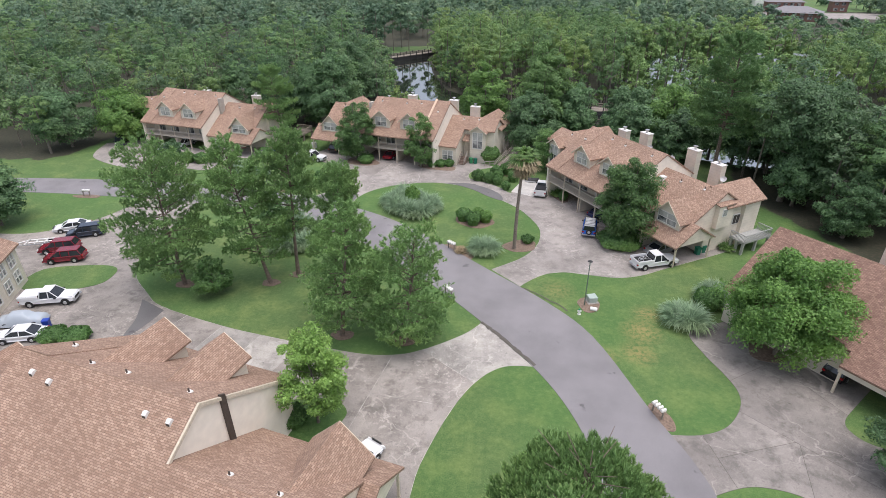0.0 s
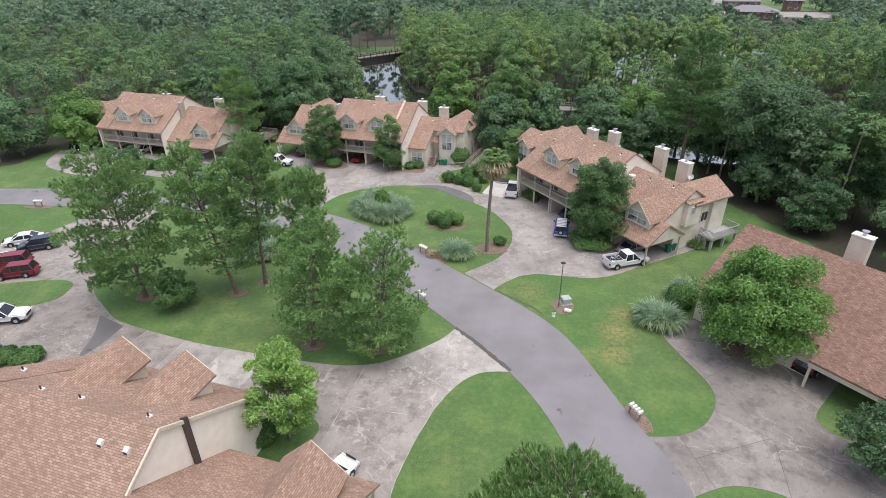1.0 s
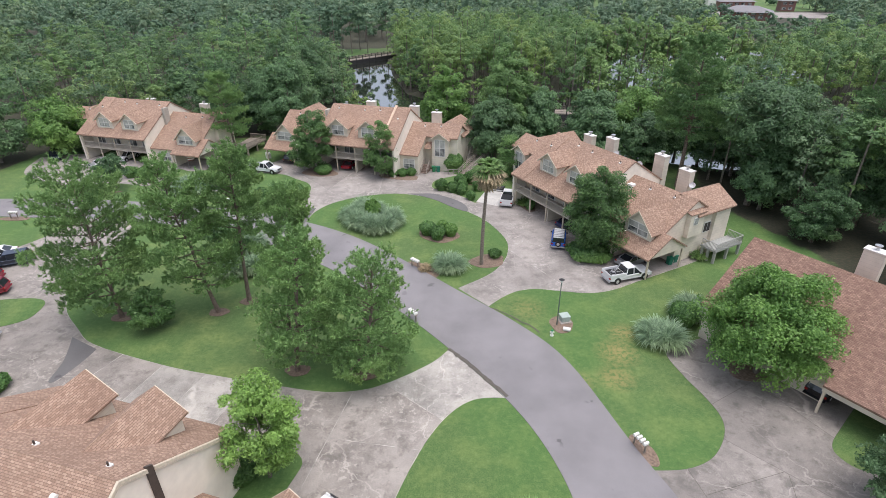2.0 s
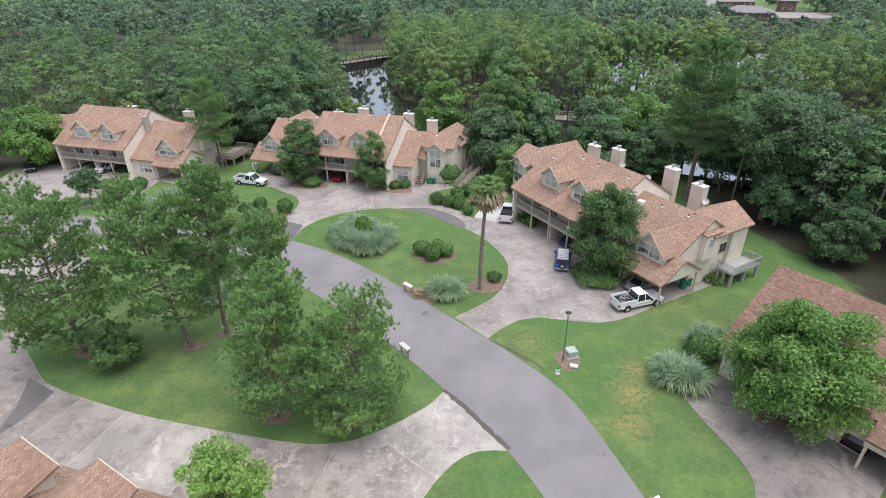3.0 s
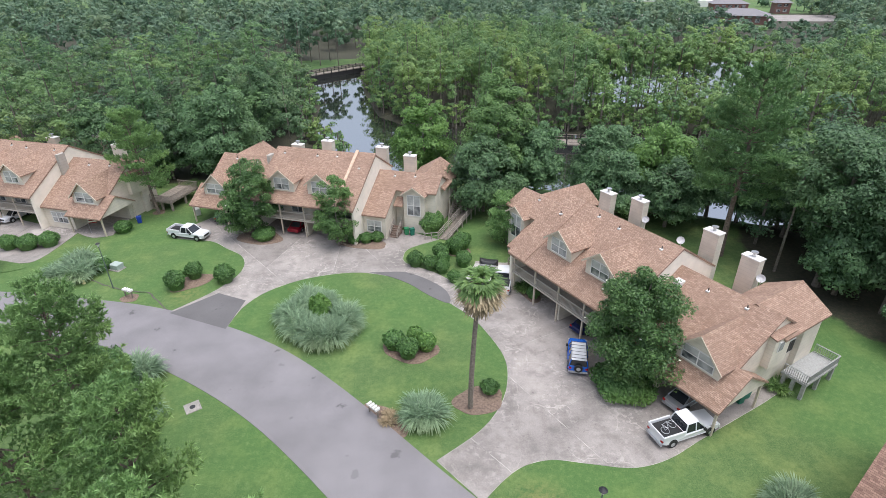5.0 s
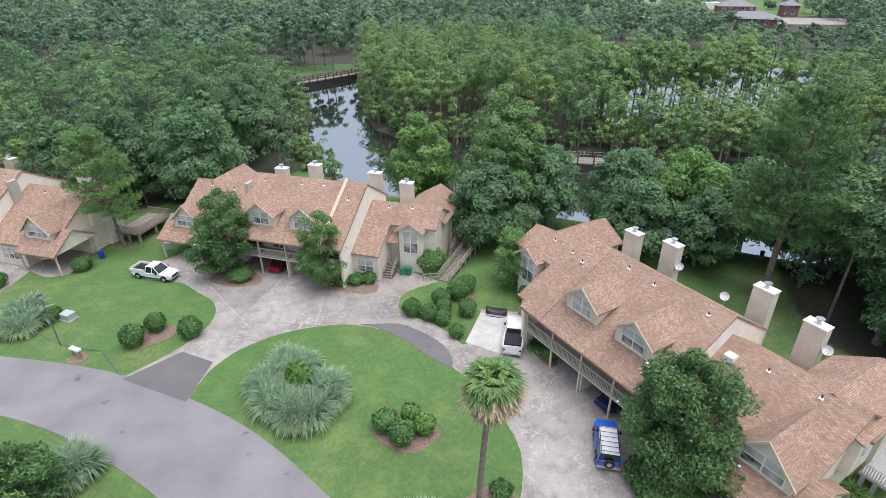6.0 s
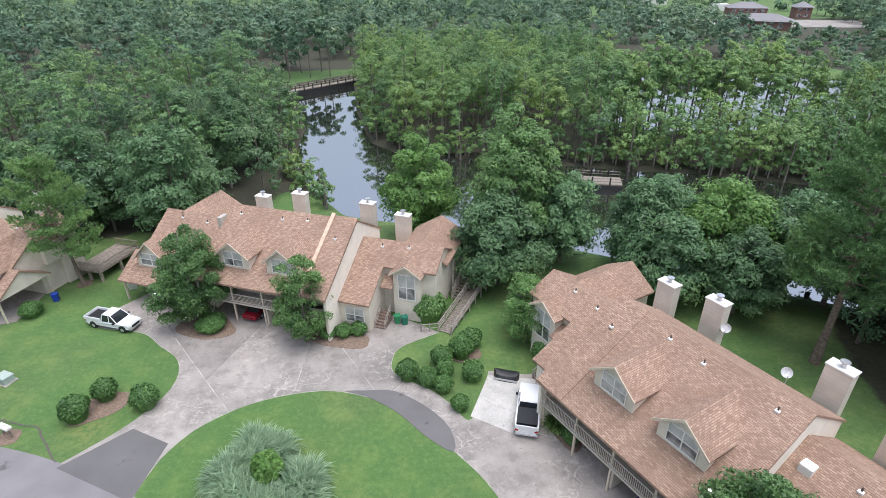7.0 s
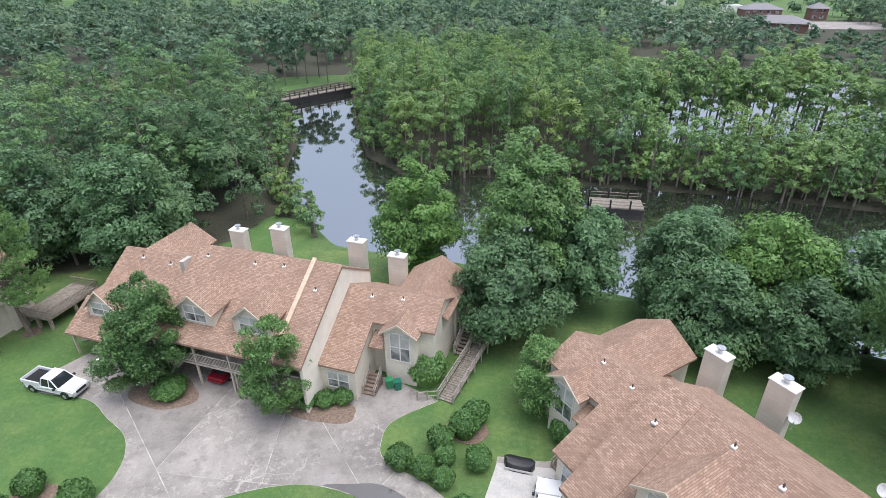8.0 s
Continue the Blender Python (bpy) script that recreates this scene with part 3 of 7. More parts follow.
bm.faces.new([bm.verts.new(p) for p in ((-54, 98, POND_Z), (140, 98, POND_Z), (140, 238, POND_Z), (-54, 238, POND_Z))])
tagged(put("water", bm, WATER), "still dark pond water reflecting the sky", "pond", kind="structure")


def smooth(pts, per=5):
    """A closed outline rounded through its points; points given with a third value stay sharp."""
    out = []
    n = len(pts)
    for i in range(n):
        p0, p1, p2, p3 = (np.array(pts[(i + k) % n][:2], float) for k in (-1, 0, 1, 2))
        if len(pts[i]) > 2:
            p0 = p1
        if len(pts[(i + 1) % n]) > 2:
            p3 = p2
        for k in range(per):
            t = k / per
            out.append(tuple(0.5 * (2 * p1 + (p2 - p0) * t + (2 * p0 - 5 * p1 + 4 * p2 - p3) * t * t + (3 * p1 - p0 - 3 * p2 + p3) * t ** 3)))
    return out


def sheet(name, pts, z, mat, label, category, kind="structure", th=0.12, per=5):
    bm = bmesh.new()
    poly(bm, [(x, y, z) for x, y in smooth(pts, per)], th)
    ears(bm)
    return tagged(put(name, bm, mat), label, category, kind=kind)


def paving(name, pts, lines, z, mat, label, category, per=5, pale=(), joint=None, gap=0.03):
    """A paved area cut into slabs along its joints: a dark bed and one object for each slab."""
    out = smooth(pts, per)
    bm = bmesh.new()
    bm.faces.new([bm.verts.new((x, y, 0)) for x, y in out])
    bm.normal_update()
    for (x0, y0), (x1, y1) in lines:
        mx, my = np.array([(x0 + x1) / 2]), np.array([(y0 + y1) / 2])
        hit = [f for f in bm.faces if inside(mx, my, [(v.co.x, v.co.y) for v in f.verts])[0]]
        if not hit:
            continue
        geom = list({*hit, *(e for f in hit for e in f.edges), *(v for f in hit for v in f.verts)})
        bmesh.ops.bisect_plane(bm, geom=geom, plane_co=(x0, y0, 0), plane_no=(y1 - y0, x0 - x1, 0))
    bed = bmesh.new()
    poly(bed, [(x, y, z - 0.012) for x, y in out], 0.1)
    ears(bed)
    base = tagged(put(name, bed, joint or JOINT), label, category, kind="structure")
    for f in bm.faces:
        if f.calc_area() < 0.3:
            continue
        ring = [v.co.copy() for v in f.verts]
        c = f.calc_center_median()
        one = bmesh.new()
        n = len(ring)
        pts3 = []
        for i in range(n):
            a, b, d = ring[i - 1], ring[i], ring[(i + 1) % n]
            e0, e1 = (b - a), (d - b)
            n0, n1 = Vector((-e0.y, e0.x, 0)).normalized(), Vector((-e1.y, e1.x, 0)).normalized()
            m = n0 + n1
            m = m / max(0.5, m.length_squared) * 2 * gap if m.length > 1e-3 else Vector((0, 0, 0))
            sgn = 1 if f.normal.z > 0 else -1
            pts3.append((b.x + m.x * sgn, b.y + m.y * sgn, z))
        poly(one, pts3, 0.08)
        ears(one)
        put("slab", one, CONC_PALE if any((c.x - px) ** 2 + (c.y - py) ** 2 < 16 for px, py in pale) else mat, base)
    bm.free()
    return base


ROAD_R = [(11, -60), (15, -12), (17.4, 14), (18.6, 24), (18.0, 28.4), (16.0, 33.7), (12.5, 43.9), (8.2, 49.9), (1.7, 56.4), (-6.1, 64.2), (-13, 70), (-20.5, 74.3), (-30, 78.0), (-41.1, 80.2), (-58, 82.3), (-80, 82.2), (-130, 80)]
ROAD_L = [(-130, 73.5), (-80, 75.8), (-60, 75.2), (-45, 74), (-33.2, 71.5), (-23.6, 67.1), (-14.2, 61.0), (-6, 53.5), (0.4, 46.4), (6.0, 39.1), (9.1, 33.2), (10.6, 27), (10.4, 20), (9, 14), (7, -12), (3, -60)]
sheet("road", [(x, y, 1) if i in (0, len(ROAD_R) - 1, len(ROAD_R), len(ROAD_R) + len(ROAD_L) - 1) else (x, y) for i, (x, y) in enumerate(ROAD_R + ROAD_L)], 0.035, ASPHALT, "grey asphalt residential road with dark patches", "road")
DRIVE_A = [(6.2, 38.8, 1), (3.4, 38.5), (1.0, 36.3), (-1.0, 32.5), (-2.9, 26.7), (-3.6, 22), (-6, 18, 1), (-60, 18, 1), (-80, 30, 1), (-80, 62, 1), (-66, 61), (-60, 63.5), (-57, 67), (-55, 72), (-54, 75.5, 1), (-45, 75, 1), (-44.5, 66), (-44.3, 58), (-41.8, 52.0), (-37.9, 48.0), (-34.5, 45.4), (-26.1, 42.5), (-20.3, 41.1), (-14.3, 39.9), (-9.8, 39.2), (-6.6, 39.5), (-4.5, 40.4), (-2.5, 41.7), (-0.3, 43.5), (1.2, 45.4, 1)]
DRIVE_C = [(5.4, 52.9, 1), (6.9, 54.6), (8.7, 56.0), (11, 56.6), (13.8, 56.2), (17.1, 55.8), (20.1, 56.6), (23.6, 58.6), (30.4, 62.4, 1), (33, 64, 1), (24, 80, 1), (15, 88, 1), (10.4, 87.4, 1), (6.8, 87.9, 1), (4.9, 81.8), (3.2, 83.5), (1.2, 85.4), (-2.1, 87.5), (-2.6, 89.5), (-1.8, 91.6), (2, 94, 1), (-2.6, 97, 1), (-10, 98, 1), (-28, 106, 1), (-31, 104, 1), (-35.5, 97.6, 1), (-35.5, 95.3), (-29.7, 94.1), (-26.7, 91.9), (-24.2, 90.0), (-23.0, 87.8), (-22.8, 85.5), (-23.5, 83.2), (-25, 80.5), (-28.2, 76.8, 1), (-20.5, 73.6, 1), (-20.0, 77.7), (-18.1, 81.1), (-14.4, 83.8), (-9.5, 85.2), (-5.5, 84.8), (-0.2, 82.4), (2.9, 78.8), (5.7, 75.5), (7.6, 71.7), (8.6, 68.4), (8.4, 65.1), (7.4, 62.2), (5.5, 59.5), (2, 56.6, 1)]
DRIVE_D = [(16.4, 31.4, 1), (19.3, 31.6), (21.7, 32.7), (23.5, 34.9), (24.1, 36.9), (23.7, 39.2), (22.8, 42.0), (22.3, 45.2), (24.4, 46.7), (27.8, 48.1, 1), (36, 46, 1), (37.4, 39.6, 1), (33.3, 35.9), (31.6, 34.2), (31.4, 33.0), (32.3, 31.8), (34.5, 31.2), (40, 31, 1), (40, 22, 1), (28, 24), (25.0, 26.2), (22.6, 26.9), (20.5, 26.7), (17.4, 25.4, 1)]

# ---------------------------------------------------------------- townhouses
def roof(parent, pts, P, th=0.2, label="", mat=None):
    bm = bmesh.new()
    poly(bm, [P(*p) for p in pts], th)
    ears(bm)
    return put("roof", bm, mat or SHINGLE, parent, label, uv=True)


def wall(parent, pts, d, P, mat, name="wall"):
    bm = bmesh.new()
    a = [P(*p) for p in pts]
    b = [P(p[0] + d[0], p[1] + d[1], p[2] + d[2]) for p in pts]
    extrude(bm, a, tuple(q - r for q, r in zip(b[0], a[0])))
    return put(name, bm, mat, parent)


def lbox(parent, P, s0, s1, v0, v1, z0, z1, mat, name, label="", bevel=0.0):
    a, b = P(s0, v0, z0), P(s1, v1, z1)
    bm = bmesh.new()
    box(bm, min(a[0], b[0]), max(a[0], b[0]), min(a[1], b[1]), max(a[1], b[1]), z0, z1, bevel)
    return put(name, bm, mat, parent, label)


def window(parent, P, s0, s1, v, z0, z1, cols=2, rows=2, name="window"):
    """A window in a wall that faces the front (towards smaller v): one joined frame and its panes."""
    f = 0.09
    xs, zs = [s0 - f, s0], [z0 - f, z0]
    for q in range(1, cols):
        m = s0 + (s1 - s0) * q / cols
        xs += [m - f / 2, m + f / 2]
    for q in range(1, rows):
        m = z0 + (z1 - z0) * q / rows
        zs += [m - f / 3, m + f / 3]
    xs += [s1, s1 + f]
    zs += [z1, z1 + f]
    bm = bmesh.new()
    grid = [[bm.verts.new(P(x, v - 0.07, z)) for x in xs] for z in zs]
    holes = []
    for j in range(len(zs) - 1):
        for i in range(len(xs) - 1):
            if i % 2 == 0 or j % 2 == 0:
                bm.faces.new((grid[j][i], grid[j][i + 1], grid[j + 1][i + 1], grid[j + 1][i]))
            else:
                holes.append((xs[i], xs[i + 1], zs[j], zs[j + 1]))
    ext = bmesh.ops.extrude_face_region(bm, geom=bm.faces[:])
    bmesh.ops.translate(bm, vec=(0, 0.09, 0), verts=[e for e in ext["geom"] if isinstance(e, bmesh.types.BMVert)])
    w = put(name, bm, WHITE, parent)
    for x0, x1, y0, y1 in holes:
        lbox(w, P, x0, x1, v - 0.03, v - 0.01, y0, y1, BLIND if y0 > (z0 + z1) / 2 - 0.1 and rows > 1 else GLASS, "pane")
    return w


def dormer(parent, P, s0, s1, v, zb, ze, za, slope, over=0.3, panes=True, kind=2):
    """A gabled dormer: walls from zb to ze, apex za, its ridge running back."""
    mid = (s0 + s1) / 2
    d = wall(parent, [(s0, v, zb - 1.2), (s1, v, zb - 1.2), (s1, v, ze), (mid, v, za - 0.15), (s0, v, ze)], (0, 0.2, 0), P, SIDING, "dormer")
    back = (za - zb) / slope
    for sa in (s0, s1 - 0.2):
        lb = (ze - zb) / slope
        wall(d, [(sa, v + 0.2, zb - 0.6), (sa, v + 0.2, ze), (sa, v + lb + 0.3, ze), ], (0.2, 0, 0), P, SIDING, "side_wall")
    g = (za - ze) / (mid - s0)
    for sgn, se in ((-1, s0), (1, s1)):
        e = se + sgn * over
        zee = ze - over * g + 0.06
        be = (zee - zb) / slope
        roof(d, [(mid, v - 0.35, za), (mid, v + back + 0.1, za), (e, v + be + 0.1, zee), (e, v - 0.35, zee)], P, 0.14)
        wall(d, [(mid, v - 0.42, za - 0.02), (mid, v - 0.42, za - 0.24), (e, v - 0.42, zee - 0.24), (e, v - 0.42, zee - 0.02)], (0, 0.07, 0), P, TRIM, "fascia")
    if panes:
        window(d, P, s0 + (0.75 if kind == 2 else 0.6), s1 - (0.75 if kind == 2 else 0.6), v, zb + 0.3, ze + 0.2 if kind == 2 else ze + 0.4, 2, 2)
    return d


def chimney(parent, P, s, v, top):
    c = lbox(parent, P, s - 0.9, s + 0.9, v - 0.5, v + 0.5, 0, top, PALE_SIDING, "chimney", "beige clapboard chimney with metal cap")
    lbox(c, P, s - 0.96, s + 0.96, v - 0.56, v + 0.56, top, top + 0.1, WHITE, "cap")
    bm = bmesh.new()
    x, y, z = P(s, v, top + 0.1)
    cyl(bm, (x, y, z), (x, y, z + 0.4), 0.16)
    cyl(bm, (x, y, z + 0.42), (x, y, z + 0.5), 0.34, 0.34)
    cyl(bm, (x, y, z + 0.38), (x, y, z + 0.43), 0.2, 0.3)
    put("flue", bm, METAL, c)
    return c


def railing(parent, P, pts, z, hgt=1.0, mat=None, step=0.16):
    """Rails and posts as parts, the fine balusters joined."""
    mat = mat or WOOD
    bal = bmesh.new()
    for (s0, v0), (s1, v1) in zip(pts[:-1], pts[1:]):
        a, b = Vector(P(s0, v0, z)), Vector(P(s1, v1, z))
        d = b - a
        n = max(1, int(d.length / step))
        for zz, r in ((hgt, 0.06), (0.12, 0.04)):
            bm = bmesh.new()
            cyl(bm, a + Vector((0, 0, zz)), b + Vector((0, 0, zz)), r, r, 4)
            put("rail", bm, mat, parent)
        for q in range(n + 1):
            c = a + d * (q / n)
            cyl(bal, c, c + Vector((0, 0, hgt)), 0.028, 0.028, 4, cap=False)
    return tagged(put("balustrade", bal, mat, parent), kind="stuff")


def townhouse(name, origin, angle, mirror, label, flues, front_siding=None, parapet=True, deck=(-2.8, 0.5, 9.6, 14.2, 2.5), deckmat=None, chase=9.5, caps=(), dishes=(), sidewin=False, set_back=0.0, shallow=0.0, deep=0.0, dv=0.0):
    h = empty(name, pose(origin[0], origin[1], 0, 0, 0, angle))
    tagged(h, label, "house", "townhouses round the cul-de-sac")
    k = -1.0 if mirror else 1.0
    P = lambda s, v, z: (k * s, v, z)
    S = SIDING
    F = front_siding or SIDING
    # --- low unit with carport
    Q = lambda s, v, z: P(s, v + set_back, z)
    g1 = 0.63
    q0 = shallow
    zl = lambda v: 8.25 - g1 * (8.3 - v)
    roof(h, [(10.9, 8.3, 8.25), (0.8, 8.3, 8.25), (0.8, 3.2, zl(3.2)), (-0.3, 3.2, zl(3.2)), (-0.3, -0.3, zl(-0.3)), (5.9, -0.3, zl(-0.3)), (5.9, 0.5, zl(0.5)), (10.9, 0.5, zl(0.5))], Q)
    roof(h, [(10.9, 8.3, 8.25), (10.9, 14.0 - q0, 4.66 + 0.63 * q0), (0.8, 14.0 - q0, 4.66 + 0.63 * q0), (0.8, 8.3, 8.25)], Q)
    roof(h, [(-0.3, 3.2, zl(3.2)), (0.95, 3.2, zl(3.2)), (0.95, 6.4, 3.02), (-0.3, 6.4, 3.02)], Q)
    wall(h, [(1.0, 1.8, 2.6), (1.0, 1.8, zl(1.8) - 0.2), (1.0, 8.3, 8.02), (1.0, 13.6 - q0, 4.7 + 0.626 * q0), (1.0, 13.6 - q0, 2.6)], (5.0, 0, 0), Q, S)
    wall(h, [(6.0, 0.9, 0), (6.0, 0.9, zl(0.9) - 0.2), (6.0, 8.3, 8.02), (6.0, 13.6 - q0, 4.7 + 0.626 * q0), (6.0, 13.6 - q0, 0)], (4.9, 0, 0), Q, F)
    lbox(h, Q, 1.0, 6.0, 6.0, 13.6 - q0, 0, 2.6, S, "wall")
    wall(h, [(-0.1, 0.0, 2.75), (-0.1, 3.2, zl(3.2) - 0.22), (-0.1, 6.2, 3.0), (-0.1, 6.2, 2.75)], (0.12, 0, 0), Q, S, "gable")
    for s, v in ((0.05, 0.15), (5.75, 0.15), (0.05, 6.0)):
        lbox(h, Q, s - 0.09, s + 0.09, v - 0.09, v + 0.09, 0, 2.8, TRIM, "post")
    lbox(h, Q, -0.1, 5.9, 0.05, 0.25, 2.5, 2.72, TRIM, "beam")
    window(h, Q, 7.0, 9.6, 0.9, 1.0, 2.5, 3, 2)
    dormer(h, Q, 1.4, 5.5, 1.6, zl(1.6), 5.3, 7.4, g1, 0.35, kind=3)
    # rear wing of the low unit
    for sg in (-1, 1):
        roof(h, [(3.2, 8.0, 8.25), (3.2, 15.2 - q0, 8.25), (3.2 + sg * 3.1, 15.2 - q0, 6.35), (3.2 + sg * 3.1, 8.0, 6.35)], Q)
    wall(h, [(0.5, 12 - q0, 0), (0.5, 12 - q0, 6.35), (3.2, 12 - q0, 8.0), (5.9, 12 - q0, 6.35), (5.9, 12 - q0, 0)], (0, 2.8, 0), Q, S)
    lbox(h, Q, 0.35, 1.0, 6.9, 9.4, 3.6, 6.7, S, "wall")
    roof(h, [(0.2, 6.7, 6.75), (1.0, 6.7, 6.95), (1.0, 9.6, 6.95), (0.2, 9.6, 6.75)], Q, 0.12)
    if sidewin:
        fr = lbox(h, Q, 0.9, 1.0, 10.6, 11.9, 3.2, 4.6, WHITE, "window")
        for q in (10.7, 11.3):
            lbox(fr, Q, 0.87, 0.9, q, q + 0.5, 3.3, 4.5, SHADE, "pane")
        fr = lbox(h, Q, 0.27, 0.35, 7.5, 8.3, 5.2, 6.2, WHITE, "window")
        lbox(fr, Q, 0.24, 0.27, 7.58, 8.22, 5.28, 6.12, GLASS, "pane")
    # --- main unit
    g2 = 0.593
    zm = lambda v: 10.2 - g2 * (8.0 - v)
    roof(h, [(10.8, 8.0, 10.2), (10.8, -0.6, zm(-0.6)), (23.6, -0.6, zm(-0.6)), (23.6, 8.0, 10.2)], P)
    up = 0.2 if parapet else 0.07
    roof(h, [(23.6, 8.0, 10.2 + up), (23.6, -0.6, zm(-0.6) + up), (26.45, -0.6, zm(-0.6) + up), (26.45, 8.0, 10.2 + up)], P, 0.3)
    roof(h, [(10.8, 8.0, 10.2), (26.45, 8.0, 10.2), (26.45, 14.0 + deep, 6.45 - 0.625 * deep), (10.8, 14.0 + deep, 6.45 - 0.625 * deep)], P)
    if parapet:
        wall(h, [(23.4, -0.65, zm(-0.65) - 0.1), (23.4, -0.65, zm(-0.65) + 0.35), (23.4, 8.1, 10.62), (23.4, 8.1, 10.0)], (0.42, 0, 0), P, ROOFCAP, "parapet")
    wall(h, [(11.1, 2.2, 2.55), (11.1, 2.2, zm(2.2) - 0.2), (11.1, 8.0, 9.97), (11.1, 13.6 + deep, 6.5 - 0.625 * deep), (11.1, 13.6 + deep, 2.55)], (15.1, 0, 0), P, F)
    for s in (10.9, 26.1):
        wall(h, [(s, -0.3, 0), (s, -0.3, zm(-0.3) - 0.2), (s, 8.0, 9.97), (s, 13.6 + deep, 6.5 - 0.625 * deep), (s, 13.6 + deep, 0)], (0.25, 0, 0), P, FIREWALL)
    lbox(h, P, 11.15, 26.1, 5.5, 13.6 + deep, 0, 2.55, S, "wall")
    lbox(h, P, 18.5, 18.7, 0.4, 5.5, 0, 2.5, S, "wall")
    balcony = lbox(h, P, 11.2, 26.1, -0.1, 2.2, 2.42, 2.62, BALCONY, "balcony", "timber balcony over the carports")
    railing(balcony, P, [(11.2, -0.02), (26.1, -0.02)], 2.62, 1.0, BALCONY)
    for s in (11.4, 14.9, 18.6, 22.3, 25.9):
        lbox(balcony, P, s - 0.08, s + 0.08, 0.0, 0.16, 0, zm(0) - 0.25, TRIM, "post")
    for s in (12.2, 15.5, 19.4, 22.9):
        window(h, P, s, s + 1.9, 2.2, 2.75, 4.7, 2, 1)
    dormer(h, P, 13.2, 16.9, 1.2 + dv, zm(1.2 + dv), 7.8 + 0.59 * dv, 9.35 + 0.45 * dv, g2)
    dormer(h, P, 19.0, 22.7, 1.2 + dv, zm(1.2 + dv), 7.8 + 0.59 * dv, 9.35 + 0.45 * dv, g2)
    # --- entrance unit
    g3 = 0.56
    ze = lambda v: 7.65 - g3 * (9.2 - v)
    roof(h, [(26.36, 9.2, 7.65), (26.36, 2.0, ze(2.0)), (29.9, 2.0, ze(2.0)), (29.9, 6.2, ze(6.2)), (35.8, 6.2, ze(6.2)), (35.8, 9.2, 7.65)], P)
    roof(h, [(26.36, 9.2, 7.65), (35.8, 9.2, 7.65), (35.8, 14.8, 4.5), (26.36, 14.8, 4.5)], P)
    wall(h, [(26.36, 2.4, 0), (26.36, 2.4, ze(2.4) - 0.2), (26.36, 9.2, 7.42), (26.36, 14.4, 4.5), (26.36, 14.4, 0)], (3.3, 0, 0), P, F)
    wall(h, [(29.66, 6.6, 0), (29.66, 6.6, ze(6.6) - 0.2), (29.66, 9.2, 7.42), (29.66, 14.4, 4.5), (29.66, 14.4, 0)], (5.9, 0, 0), P, F)
    window(h, P, 27.0, 29.0, 2.4, 1.1, 2.7, 2, 2)
    # bay with a tall window
    wall(h, [(31.2, 5.6, 0), (34.2, 5.6, 0), (34.2, 5.6, 5.75), (32.7, 5.6, 6.75), (31.2, 5.6, 5.75)], (0, 1.4, 0), P, F, "bay")
    for sg in (-1, 1):
        roof(h, [(32.7, 5.2, 6.98), (32.7, 8.3, 6.98), (32.7 + sg * 1.85, 7.2, 5.72), (32.7 + sg * 1.85, 5.2, 5.72)], P, 0.12)
        wall(h, [(32.7, 5.12, 6.96), (32.7, 5.12, 6.76), (32.7 + sg * 1.85, 5.12, 5.5), (32.7 + sg * 1.85, 5.12, 5.7)], (0, 0.07, 0), P, TRIM, "fascia")
    window(h, P, 31.8, 33.6, 5.6, 2.7, 5.6, 2, 2)
    # rear wing of the entrance unit
    for sg in (-1, 1):
        roof(h, [(33.0, 9.0, 7.5), (33.0, 17.3, 7.5), (33.0 + sg * 3.2, 17.3, 5.55), (33.0 + sg * 3.2, 9.0, 5.55)], P)
    wall(h, [(30.2, 13, 0), (30.2, 13, 5.55), (33.0, 13, 7.28), (35.8, 13, 5.55), (35.8, 13, 0)], (0, 4.0, 0), P, S)
    # entry stairs and porch roof
    bm = bmesh.new()
    for i in range(6):
        a, b = P(29.8, 3.2 + 0.3 * i, 0), P(31.0, 6.6, 0)
        box(bm, min(a[0], b[0]), max(a[0], b[0]), a[1], a[1] + 0.34, 0, 0.19 * (i + 1))
    stairs = put("stairs", bm, STEPWOOD, h, "brown timber entry steps")
    for s in (29.85, 30.95):
        for zz in (0.5, 0.95):
            bm = bmesh.new()
            cyl(bm, P(s, 3.2, zz), P(s, 5.0, zz + 1.1), 0.05, 0.05, 4)
            put("rail", bm, RAILWOOD, stairs)
        for q in (0.0, 0.5, 1.0):
            lbox(stairs, P, s - 0.05, s + 0.05, 3.15 + 1.8 * q, 3.25 + 1.8 * q, 0, 1.0 + 1.1 * q, RAILWOOD, "post")
    roof(h, [(29.9, 5.0, 4.1), (31.2, 5.0, 4.1), (31.2, 6.6, 4.9), (29.9, 6.6, 4.9)], P, 0.12)
    if chase:
        lbox(h, P, 10.35, 10.85, 5.4, 6.6, 5.5, chase, SIDING_GREY, "chase", "grey clapboard chase on the end wall")
    elif chase is None:
        # Dark strip put in for the shadowed slit where the wall steps.
        wall(h, [(10.72, 5.9, 4.0), (10.72, 5.9, zm(5.9) + 0.12), (10.72, 6.35, zm(6.35) + 0.12), (10.72, 6.35, 4.0)], (0.16, 0, 0), P, DARKTRIM, "slit_shadow")
    for v0, v1 in () if chase is not None else ((-0.6, 5.9), (6.35, 8.0)):
        wall(h, [(10.62, v0, zm(v0) - 0.3), (10.62, v0, zm(v0) - 0.02), (10.62, v1, zm(v1) - 0.02), (10.62, v1, zm(v1) - 0.3)], (0.16, 0, 0), P, TRIM, "fascia")
